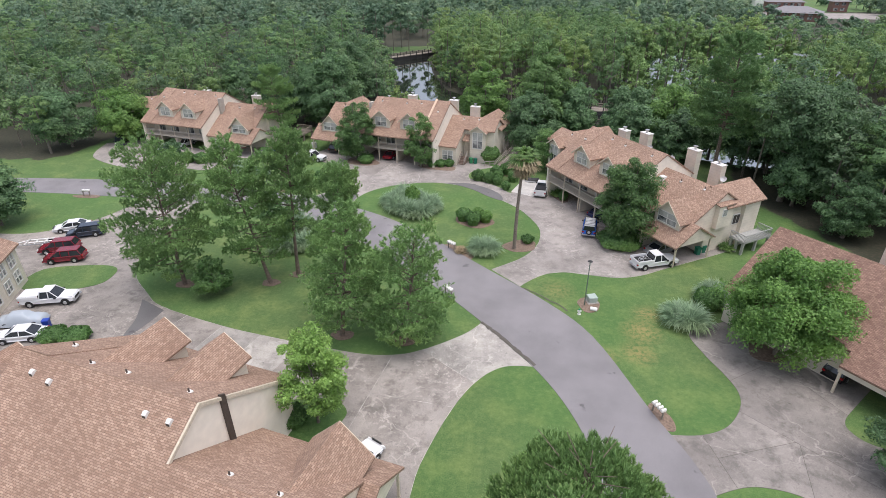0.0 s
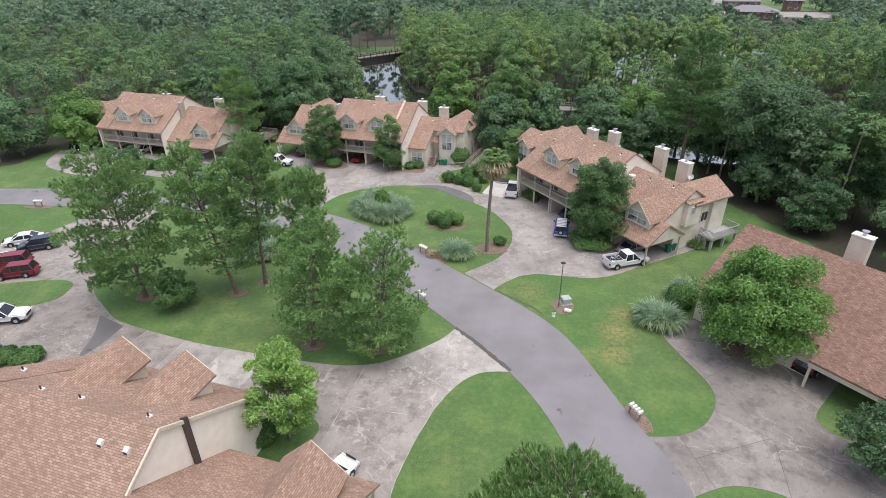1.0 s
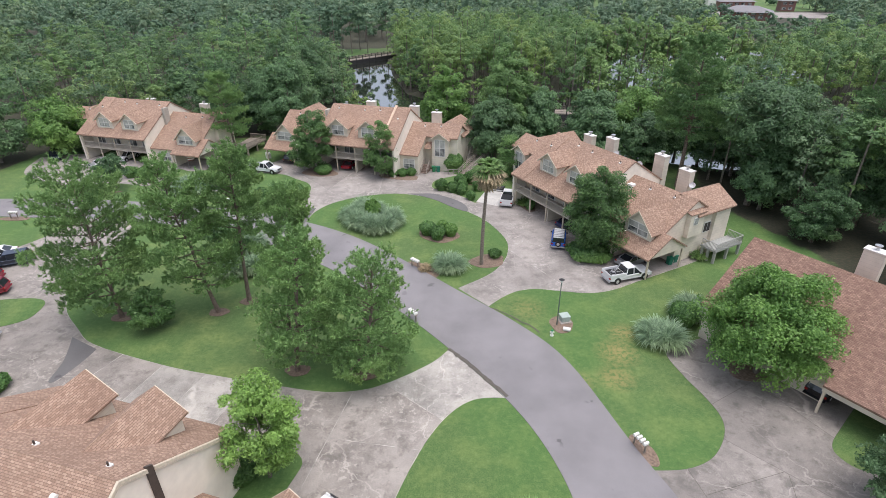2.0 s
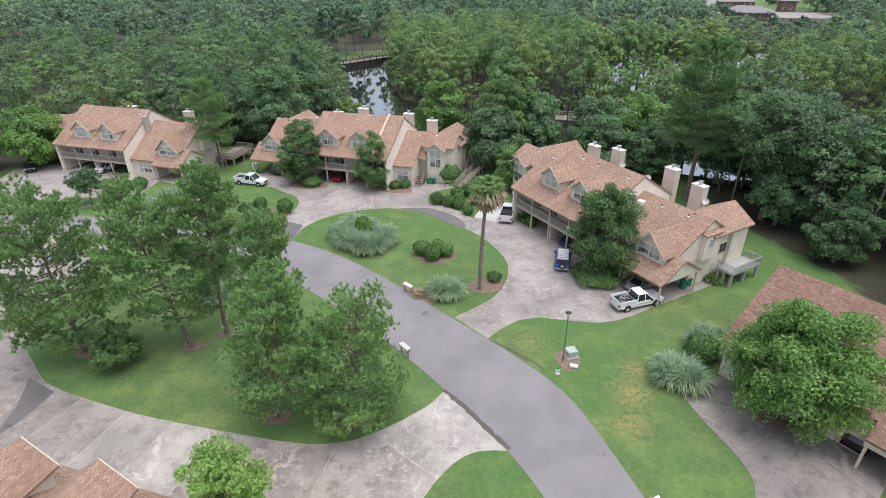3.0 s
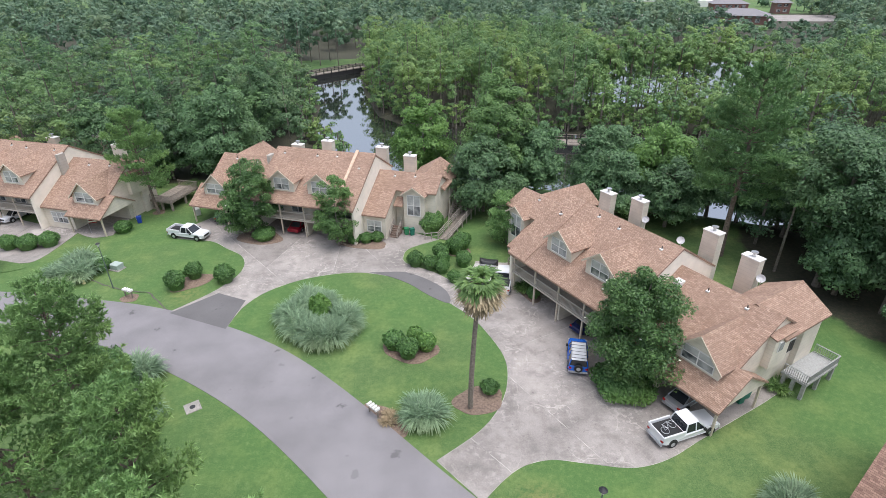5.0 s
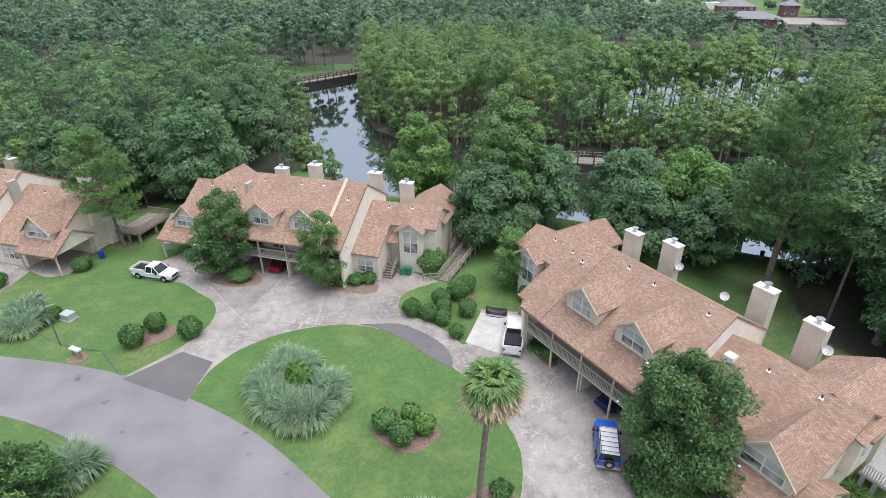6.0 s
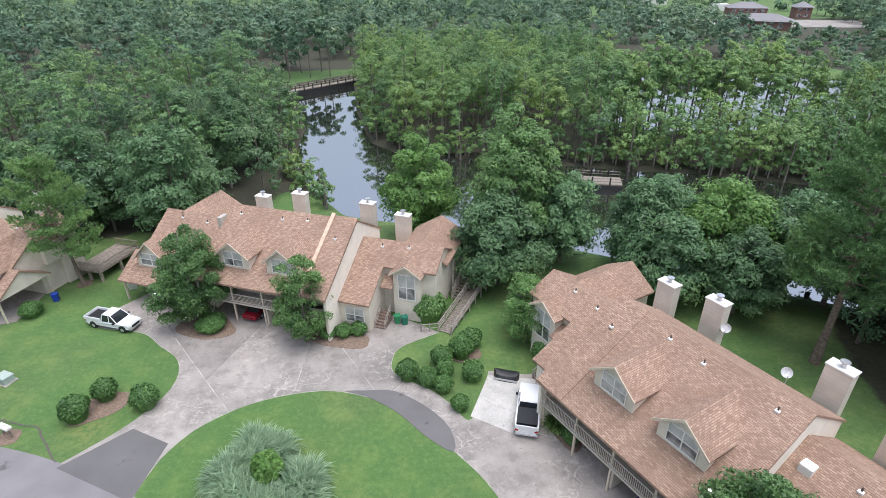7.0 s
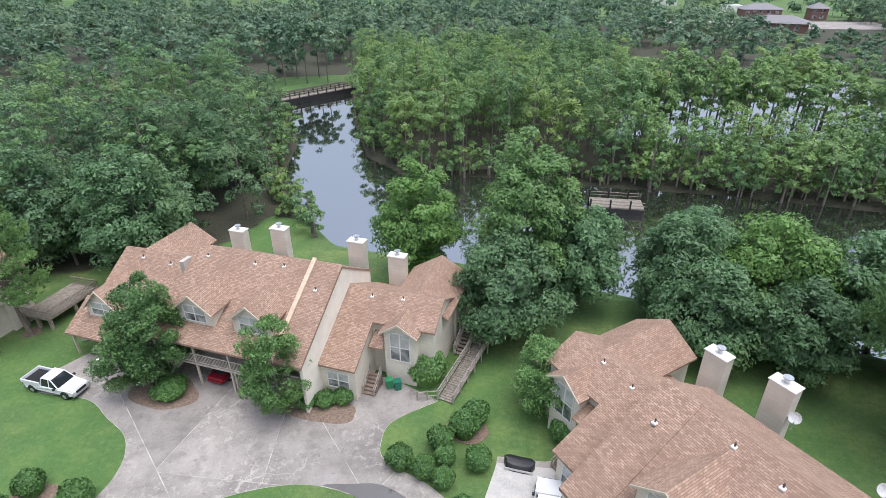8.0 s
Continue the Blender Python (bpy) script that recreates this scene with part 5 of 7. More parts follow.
def pampas(x, y, r, h, seed, label="silver-green pampas grass clump", n=2100, mat=None, group="pampas grass clumps"):
    """Several fountains of fine blades that rise from the clump's heart and arch over."""
    rng = np.random.default_rng(seed)
    m = 7
    ca = 2 * np.pi * np.arange(m) / m + rng.normal(0, 0.3, m)
    cr = np.where(np.arange(m) == 0, 0.05, 0.4) * r
    k = rng.integers(0, m, n)
    ang = rng.uniform(0, 2 * np.pi, n)
    rad = r * 0.16 * np.sqrt(rng.uniform(0, 1, n))
    p = np.stack([np.cos(ca[k]) * cr[k] + np.cos(ang) * rad, np.sin(ca[k]) * cr[k] + np.sin(ang) * rad, np.zeros(n)], 1)
    tilt = rng.uniform(0.0, 1.0, n) ** 0.8
    a2 = ang + rng.normal(0, 0.5, n)
    away = np.stack([np.cos(ca[k]) * 0.55, np.sin(ca[k]) * 0.55, 0 * a2], 1)
    out = unit(np.stack([np.cos(a2), np.sin(a2), 0 * a2], 1) + away)
    side = np.stack([-out[:, 1], out[:, 0], rng.normal(0, 0.5, n)], 1) * 0.03
    L = h * rng.uniform(0.5, 0.95, n) * (0.82 + 0.3 * rng.uniform(0, 1, m))[k]
    rows = [p]
    for j, bend in enumerate((0.2, 0.8, 1.55)):
        w = np.minimum(tilt * 0.6 + bend * (0.5 + 0.7 * tilt), 2.7)
        p = p + (out * np.sin(w)[:, None] + np.array((0, 0, 1.0)) * np.cos(w)[:, None]) * (L * (0.5, 0.3, 0.28)[j])[:, None]
        rows.append(p)
    wd = (0.8, 1.1, 1.0, 0.15)
    v = np.concatenate([np.stack([rows[j] - side * wd[j], rows[j] + side * wd[j], rows[j + 1] + side * wd[j + 1], rows[j + 1] - side * wd[j + 1]], 1) for j in range(3)]).reshape(-1, 3)
    v[:, 2] = np.maximum(v[:, 2], 0.0)
    ob = new("pampas_grass", quads("pampas_grass", v, mat or LEAF_PAMPAS))
    ob.location = (x, y, 0)
    return tagged(ob, label, "ornamental grass", group)


for n, (x, y, r, h) in enumerate([(-13.2, 75.2, 2.6, 2.7), (-9.6, 71.8, 2.8, 2.6), (-7.7, 74.4, 2.5, 2.5), (-12.0, 77.8, 2.3, 2.7), (-12.0, 73.2, 2.3, 2.5), (-10.6, 77.2, 1.9, 2.2), (0.9, 61.0, 1.8, 2.4), (-26.0, 66.2, 2.2, 2.4), (-42.0, 85.0, 2.4, 2.6), (-43.6, 87.0, 2.1, 2.6), (-44.6, 84.4, 2.0, 2.4), (22.3, 47.2, 2.6, 2.6), (27.0, 51.6, 2.1, 2.4), (-25.4, 59.6, 2.1, 2.3), (-23.2, 60.6, 2.0, 2.3)]):
    pampas(x, y, r, h, 100 + n)
shrub(-10.6, 75.4, 1.1, 3.1, LEAF_MAPLE, "leafy green bush growing through pampas grass", 120, 1800, 0.17)
for n, (x, y, r) in enumerate([(-29.2, 82.0, 1.35), (-28.0, 84.5, 1.15), (-23.9, 83.5, 1.3)]):
    shrub(x, y, r * 0.9, 2 * r * 0.86, LEAF_SHRUB, "round clipped green bush on the lawn", 130 + n, group="round bushes on the lawn")
for n, (x, y, r) in enumerate([(-0.9, 87.0, 1.15), (2.3, 88.9, 1.2), (1.0, 86.2, 1.05), (2.6, 87.3, 1.0), (5.2, 86.9, 1.15), (2.5, 85.3, 0.95), (4.2, 90.2, 1.35), (3.9, 83.0, 0.85), (5.2, 91.6, 1.3)]):
    shrub(x, y, r * 0.88, 2 * r * 0.84, LEAF_SHRUB, "round clipped bush beside the driveway", 140 + n, group="clipped bushes by the driveway")
for n, (x, y, r, m) in enumerate([(-2.4, 70.6, 1.05, LEAF_SHRUB), (-0.9, 69.3, 1.1, LEAF_SHRUB), (-0.3, 71.6, 0.85, LEAF_MAPLE), (0.9, 70.3, 0.95, LEAF_MAPLE)]):
    shrub(x, y, r, 1.8 * r, m, "leafy bush in a mulch bed", 160 + n, 1400, 0.13, group="bushes in the island bed")
shrub(6.7, 64.2, 0.8, 1.1, LEAF_SHRUB, "small spiky bush in the palm's bed", 170, 700, 0.16)
shrub(12.6, 89.6, 1.4, 2.2, LEAF_SHRUB, "dense bush at the house corner", 171)
pampas(12.1, 80.9, 1.0, 1.5, 194, "green sago palms in a mulch bed by the balcony", 450, LEAF_PALM, "")
shrub(12.2, 83.4, 0.85, 1.7, LEAF_SHRUB, "bush between truck and house", 172)
shrub(12.9, 79.4, 0.75, 1.4, LEAF_SHRUB, "bush beside the balcony post", 173)
shrub(0.8, 97.0, 2.0, 3.0, LEAF_CYPRESS, "loose grey-green bush before the bay window", 174, 3200, 0.17)
for n, (x, y, r) in enumerate([(-9.6, 93.4, 0.9), (-8.0, 93.6, 0.95), (-6.5, 93.9, 0.9)]):
    shrub(x, y, r, 1.3, LEAF_SHRUB, "low clipped hedge bush under the window", 176 + n, 1500, 0.1, group="hedge under the window")
shrub(25.6, 50.2, 1.5, 2.4, LEAF_SHRUB, "dark rounded bush beside pampas grass", 180)
shrub(-22.4, 94.8, 1.6, 1.5, LEAF_SHRUB, "low bush at the magnolia's foot", 181)
shrub(18.9, 64.6, 2.9, 1.4, LEAF_SHRUB, "low planting under the magnolia", 182, 3000, 0.14)
shrub(-13.9, 29.9, 1.15, 1.8, LEAF_SHRUB, "dark bush beside the house wall", 183)
for n, (x, y, r) in enumerate([(-54.0, 92.5, 1.4), (-51.6, 93.4, 1.3), (-56.5, 92.6, 1.2)]):
    shrub(x, y, r, 1.9, LEAF_SHRUB, "rounded bush before the far townhouse", 184 + n, group="bushes before the far townhouse")
shrub(-39.8, 38.9, 1.4, 1.3, LEAF_SHRUB, "low hedge beside a blue bin", 188)
shrub(-42.4, 38.9, 1.4, 1.2, LEAF_SHRUB, "low hedge between parked cars", 189)
pampas(32.6, 64.2, 1.0, 1.35, 190, "spiky green sago palm beside the carport", 500, LEAF_PALM, "")
shrub(-40.4, 86.5, 0.95, 1.5, LEAF_SHRUB, "dark bush beside the utility box", 193)
shrub(-43.5, 97.5, 1.2, 1.6, LEAF_SHRUB, "bush beside the carport post", 192)


def ellipse(x, y, a, b, yaw=0, n=18):
    c, s = math.cos(radians(yaw)), math.sin(radians(yaw))
    out = []
    for i in range(n):
        t = 2 * math.pi * i / n
        w = 1 + 0.06 * math.sin(3 * t + x) + 0.04 * math.sin(5 * t + y)
        u, v = a * w * math.cos(t), b * w * math.sin(t)
        out.append((x + u * c - v * s, y + u * s + v * c))
    return out


BEDS = [(5.7, 63.1, 2.3, 1.7, 20), (-0.7, 70.3, 2.9, 2.1, -15), (12.9, 49.7, 1.2, 1.5, 0), (16.5, 33.2, 0.9, 1.6, 20), (-2.2, 60.9, 2.6, 1.0, -42), (-33.8, 79.9, 1.0, 0.9, 0),
        (-55.8, 86.6, 1.7, 1.4, 0), (-28.0, 83.3, 2.6, 1.6, 40), (-34.3, 50.2, 1.2, 0.9, 0), (-24.2, 51.3, 1.1, 0.8, 0), (-21.6, 53.5, 1.0, 0.8, 0), (-13.0, 42.0, 1.2, 0.8, 0), (-8.5, 93.0, 3.6, 1.5, -12), (-23.2, 95.2, 3.4, 2.2, -20),
        (-6.5, 41.6, 1.2, 0.8, 0), (-41.5, 104, 0.9, 0.9, 0), (29.6, 43.5, 2.6, 2.0, 40), (12.4, 81.2, 1.2, 3.0, 15), (-64.8, 74.9, 2.4, 0.7, 0), (4.4, 90.6, 1.9, 1.5, 0)]
for n, bed in enumerate(BEDS):
    sheet("mulch_bed", [(x, y) for x, y in ellipse(*bed)], 0.032 + 0.0007 * n, MULCH, "brown pine-straw mulch bed", "mulch bed", per=2)
pampas(-2.0, 60.9, 1.3, 0.7, 118, "dead straw-coloured pampas clump", 420, STRAW, "")


# palm
def palm(x, y, h):
    rng = np.random.default_rng(77)
    t = empty("palm_tree", pose(x, y, 0))
    bm = bmesh.new()
    for i in range(9):
        z0, z1 = h * i / 9 - 0.05, h * (i + 1) / 9
        b = 0.55
        cyl(bm, (b * (i / 9) ** 2, 0, z0), (b * ((i + 1) / 9) ** 2, 0, z1), 0.24 - 0.008 * i, 0.23 - 0.008 * i, 10, cap=False)
    part("trunk", bm, PALM_BARK, t)
    top = np.array((0.55, 0, h))

    def fans(n, el, length, mat, name):
        vs = []
        for k in range(n):
            a = 2 * math.pi * k / n + rng.uniform(-0.2, 0.2)
            e = rng.uniform(*el)
            stem = np.array((math.cos(a) * math.cos(e), math.sin(a) * math.cos(e), math.sin(e)))
            c = top + stem * length * 0.55
            m = 16
            spread = rng.normal(0, 0.05, m) + np.linspace(-1.15, 1.15, m)
            side = np.cross(stem, (0, 0, 1.0))
            side = side / np.linalg.norm(side)
            d = unit(stem[None] * np.cos(spread)[:, None] + side[None] * np.sin(spread)[:, None])
            vs.append(blades(rng, np.repeat(c[None], m, 0), d, length * 0.55, 0.095, 0.34))
            st = np.cross(stem, side) * 0.03
            vs.append(np.stack([top - side * 0.04, top + side * 0.04, c + side * 0.03, c - side * 0.03]))
        new(name, quads(name, np.concatenate(vs), mat)).parent = t
    fans(20, (-0.2, 0.75), 1.8, LEAF_PALM, "fronds")
    fans(14, (0.6, 1.5), 1.55, LEAF_PALM, "upper_fronds")
    fans(34, (-1.5, -0.75), 2.0, STRAW, "dead_fronds")
    fans(12, (-0.55, -0.15), 1.9, STRAW, "browning_fronds")
    bm = bmesh.new()
    for k in range(9):
        a = -2.4 + 0.21 * k + rng.normal(0, 0.1)
        q = Vector((top[0] + 0.25 * math.cos(a), 0.25 * math.sin(a), h - 0.1))
        for j in range(4):
            e = q + Vector((math.cos(a) * 0.4, math.sin(a) * 0.4, 0.25 - 0.24 * j))
            cyl(bm, q, e, 0.05 + 0.03 * (j % 2), 0.04, 5)
            q = e
    part("flower_stalks", bm, CREAM, t, "hanging cream flower stalks")
    return tagged(t, "tall fan palm with a skirt of dead fronds", "palm tree")


palm(4.9, 62.2, 12.6)


# ---------------------------------------------------------------- vehicles
PAINTS = {k: paint(k + "_paint", c, r, m) for k, c, r, m in [("white", (0.72, 0.72, 0.72), 0.25, 0), ("blue", (0.02, 0.13, 0.55), 0.25, 0.1), ("navy", (0.015, 0.025, 0.09), 0.2, 0.2), ("silver", (0.42, 0.43, 0.45), 0.3, 0.6),
                                                           ("red", (0.20, 0.010, 0.022), 0.22, 0.1), ("slate", (0.028, 0.04, 0.065), 0.2, 0.3), ("black", (0.012, 0.012, 0.014), 0.2, 0.1), ("tarp", (0.36, 0.40, 0.44), 0.8, 0)]}
TYRE = plain("tyre_rubber", (0.02, 0.02, 0.02), 0.85)
CARGLASS = paint("car_glass", (0.02, 0.024, 0.028), 0.05)
LAMPRED = paint("tail_lamp", (0.35, 0.01, 0.01), 0.2)
LAMPWHITE = paint("head_lamp", (0.7, 0.7, 0.68), 0.12)


def profile_body(bm, pts, w, bevel=0.1):
    extrude(bm, [(x, -w / 2, z) for x, z in pts], (0, w, 0))
    bm.normal_update()
    bmesh.ops.bevel(bm, geom=[e for e in bm.edges if abs((e.verts[0].co - e.verts[1].co).y) < 0.01], offset=bevel, segments=3, affect='EDGES')
    end = max(v.co.x for v in bm.verts)
    for v in bm.verts:
        if abs(v.co.x) > end - 0.25:
            v.co.y *= 0.9
        if v.co.z < 0.5:
            v.co.y *= 0.95


def cabin(bm, base, top, zb, zt, wb, wt, round_=0.0):
    b = [bm.verts.new((x, y, zb)) for x, y in ((base[0], -wb / 2), (base[1], -wb / 2), (base[1], wb / 2), (base[0], wb / 2))]
    t = [bm.verts.new((x, y, zt)) for x, y in ((top[0], -wt / 2), (top[1], -wt / 2), (top[1], wt / 2), (top[0], wt / 2))]
    bm.faces.new(b[::-1])
    bm.faces.new(t)
    for i in range(4):
        j = (i + 1) % 4
        bm.faces.new((b[i], b[j], t[j], t[i]))
    if round_:
        bm.normal_update()
        bmesh.ops.bevel(bm, geom=[e for e in bm.edges if e.verts[0].co.z > zb + 0.01 or e.verts[1].co.z > zb + 0.01], offset=round_, segments=3, affect='EDGES')


def car(name, x, y, heading, kind, color, label, roofcolor=None):
    """kind: pickup, suv, jeep or sedan; the nose points along heading (degrees)."""
    c = empty(name, pose(x, y, 0, 0, 0, heading))
    P = PAINTS[color]
    dims = dict(pickup=(5.7, 1.98, 1.86, 0.37), suv=(4.7, 1.88, 1.72, 0.35), jeep=(4.5, 1.88, 1.82, 0.38), sedan=(4.7, 1.80, 1.44, 0.31))[kind]
    L, W, H, R = dims
    h = L / 2
    shapes = dict(
        pickup=[(-h, 0.5), (-h, 1.08), (0.0, 1.08), (1.0, 1.10), (h - 0.15, 1.02), (h, 0.8), (h, 0.45), (h - 0.5, 0.38), (-h + 0.4, 0.42)],
        suv=[(-h, 0.45), (-h + 0.04, 1.02), (-h + 0.3, 1.05), (1.1, 1.05), (h - 0.2, 0.92), (h, 0.7), (h, 0.38), (h - 0.5, 0.3), (-h + 0.4, 0.3)],
        jeep=[(-h, 0.5), (-h, 1.12), (1.05, 1.12), (h - 0.15, 1.05), (h, 0.9), (h, 0.48), (h - 0.5, 0.4), (-h + 0.4, 0.42)],
        sedan=[(-h, 0.42), (-h + 0.03, 0.88), (-h + 0.9, 0.95), (0.9, 0.93), (h - 0.25, 0.78), (h, 0.58), (h, 0.32), (h - 0.5, 0.24), (-h + 0.4, 0.26)])
    bm = bmesh.new()
    profile_body(bm, shapes[kind], W)
    body = part("body", bm, P, c)
    cab = dict(pickup=((-0.65, 1.35), (-0.45, 0.55)), suv=((-h + 0.1, 1.35), (-h + 0.45, 0.45)), jeep=((-h + 0.08, 1.05), (-h + 0.2, 0.55)), sedan=((-1.75, 1.25), (-0.95, 0.35)))[kind]
    zb = dict(pickup=1.06, suv=1.03, jeep=1.1, sedan=0.92)[kind]
    bm = bmesh.new()
    cabin(bm, cab[0], cab[1], zb, H - 0.04, W * 0.92, W * 0.74, 0.09)
    part("cabin_glass", bm, CARGLASS, c, "dark tinted glass")
    bm = bmesh.new()
    rb = PAINTS[roofcolor] if roofcolor else P
    box(bm, cab[1][0] - 0.06, cab[1][1] + 0.1, -W * 0.385, W * 0.385, H - 0.1, H, 0.045)
    part("roof", bm, rb, c)
    mids = dict(pickup=[0.35], suv=[-0.9, 0.1], jeep=[-0.8, 0.1], sedan=[-0.3])[kind]
    for sy in (-1, 1):
        ends = [(cab[0][0], cab[1][0]), (cab[0][1], cab[1][1])] + [(m, m) for m in mids]
        for a, b in ends:
            bm = bmesh.new()
            cyl(bm, (a, sy * W * 0.458, zb), (b, sy * W * 0.372, H - 0.04), 0.055, 0.05, 5)
            part("pillar", bm, P, c)
        bm = bmesh.new()
        box(bm, cab[0][1] - 0.35, cab[0][1] - 0.18, sy * W * 0.5, sy * (W * 0.5 + 0.2), zb - 0.02, zb + 0.17) if sy > 0 else box(bm, cab[0][1] - 0.35, cab[0][1] - 0.18, -W * 0.5 - 0.2, -W * 0.5, zb - 0.02, zb + 0.17)
        part("mirror", bm, BLACK if kind != "sedan" else P, c)
        for nm, mt, xx, zz in (("headlight", LAMPWHITE, h - 0.06, 0.78), ("tail_light", LAMPRED, -h + 0.03, 0.88)):
            bm = bmesh.new()
            zc = zz if kind != "sedan" else zz - 0.14
            box(bm, xx - 0.06, xx + 0.07, sy * W * 0.4 - 0.13, sy * W * 0.4 + 0.13, zc - 0.08, zc + 0.1, 0.02)
            part(nm, bm, mt, c)
    for xx in (h - 0.03, -h - 0.03):
        bm = bmesh.new()
        box(bm, xx - 0.06, xx + 0.1, -W * 0.47, W * 0.47, 0.4, 0.6, 0.03)
        part("bumper", bm, METAL if kind in ("pickup", "jeep") else P, c)
    bm = bmesh.new()
    box(bm, h - 0.02, h + 0.03, -W * 0.26, W * 0.26, 0.62, 0.84)
    part("grille", bm, BLACK, c)
    if kind == "pickup":
        # hollow bed: liner, side walls, tailgate
        for nm, q in (("bed_side", (-h + 0.02, -0.72, W / 2 - 0.13, W / 2 - 0.01)), ("bed_side", (-h + 0.02, -0.72, -W / 2 + 0.01, -W / 2 + 0.13)), ("tailgate", (-h + 0.0, -h + 0.1, -W / 2 + 0.05, W / 2 - 0.05))):
            bm = bmesh.new()
            box(bm, q[0], q[1], q[2], q[3], 1.0, 1.4, 0.03)
            part(nm, bm, P, c)
        bm = bmesh.new()
        box(bm, -h + 0.1, -0.72, -W / 2 + 0.13, W / 2 - 0.13, 1.05, 1.1)
        part("bed_liner", bm, BLACK, c)
    if kind == "jeep":
        bm = bmesh.new()
        cyl(bm, (-h - 0.2, 0, 0.98), (-h - 0.02, 0, 0.98), 0.38, 0.38, 16)
        sp = part("spare_wheel", bm, TYRE, c)
        bm = bmesh.new()
        cyl(bm, (-h - 0.22, 0, 0.98), (-h - 0.19, 0, 0.98), 0.2, 0.2, 12)
        part("rim", bm, METAL, sp)
        bm = bmesh.new()
        for q in np.linspace(cab[1][0] + 0.1, cab[1][1] - 0.1, 6):
            cyl(bm, (q, -W * 0.36, H + 0.09), (q, W * 0.36, H + 0.09), 0.022, 0.022, 5)
        for sy in (-1, 1):
            cyl(bm, (cab[1][0], sy * W * 0.36, H + 0.09), (cab[1][1], sy * W * 0.36, H + 0.09), 0.03, 0.03, 5)
            for q in (cab[1][0] + 0.1, cab[1][1] - 0.1):
                cyl(bm, (q, sy * W * 0.36, H - 0.02), (q, sy * W * 0.36, H + 0.09), 0.02, 0.02, 4)
        part("roof_rack", bm, BLACK, c)
    for xx in (h - 0.95, -h + 1.05):
        for sy in (-1, 1):
            bm = bmesh.new()
            yy = sy * (W / 2 - 0.1)
            cyl(bm, (xx, yy - 0.12, R), (xx, yy + 0.12, R), R, R, 18)
            bmesh.ops.bevel(bm, geom=[e for e in bm.edges if len(e.link_faces) == 2 and any(len(f.verts) > 4 for f in e.link_faces)], offset=0.04, segments=2, affect='EDGES')
            wh = part("wheel", bm, TYRE, c)
            bm = bmesh.new()
            cyl(bm, (xx, yy + sy * 0.1, R), (xx, yy + sy * 0.135, R), R * 0.62, R * 0.55, 12)
            part("rim", bm, METAL, wh)
            # Black disc on the body for the shade of an uncut wheel opening.
            bm = bmesh.new()
            cyl(bm, (xx, sy * (W / 2 - 0.3), R + 0.06), (xx, sy * (W / 2 + 0.004), R + 0.06), R * 1.2, R * 1.2, 18)
            part("arch_shade", bm, BLACK, c)
    return tagged(c, label, dict(pickup="pickup truck", suv="car", jeep="car", sedan="car")[kind])


def heading(dx, dy):
    return math.degrees(math.atan2(dy, dx))


car("pickup_truck", -33.2, 95.5, heading(6.1, -1.6), "pickup", "white", "white extended-cab pickup parked at the lawn's edge")
car("pickup_truck", 9.8, 82.4, heading(0.2, 0.98), "pickup", "white", "white pickup with black bed cover on a pad")
car("pickup_truck", 22.1, 59.2, heading(0.94, 0.33), "pickup", "white", "white pickup with a bicycle in its bed")
car("sport_utility_car", 15.5, 68.3, heading(0.2, 0.98), "jeep", "blue", "bright blue off-road car with white roof", "white")
car("sedan_car", 24.0, 62.9, heading(0.855, 0.52), "sedan", "silver", "silver sedan under the carport")
car("sedan_car", 18.2, 73.6, heading(0.855, 0.52), "sedan", "navy", "dark blue sedan under the balcony")
car("sedan_car", -18.0, 98.2, heading(0.29, 0.956), "sedan", "red", "dark red sedan under the balcony")
car("utility_car", -29.6, 101.6, heading(0.29, 0.956), "suv", "black", "black car in the shaded carport")
car("utility_car", -77.0, 102.6, heading(0.5, -0.85), "suv", "slate", "dark grey car beside the far townhouse")
car("sedan_car", -62.4, 102.4, heading(-0.26, -0.966), "suv", "white", "white car under the far balcony")
car("sedan_car", -65.2, 98.6, heading(-0.6, -0.8), "sedan", "silver", "silver sedan before the far townhouse")
car("pickup_truck", -47.6, 45.2, heading(0.97, 0.24), "pickup", "white", "white crew pickup on the cracked driveway")
car("sedan_car", -45.6, 38.6, heading(-0.97, -0.24), "sedan", "white", "white sedan beside a hedge")


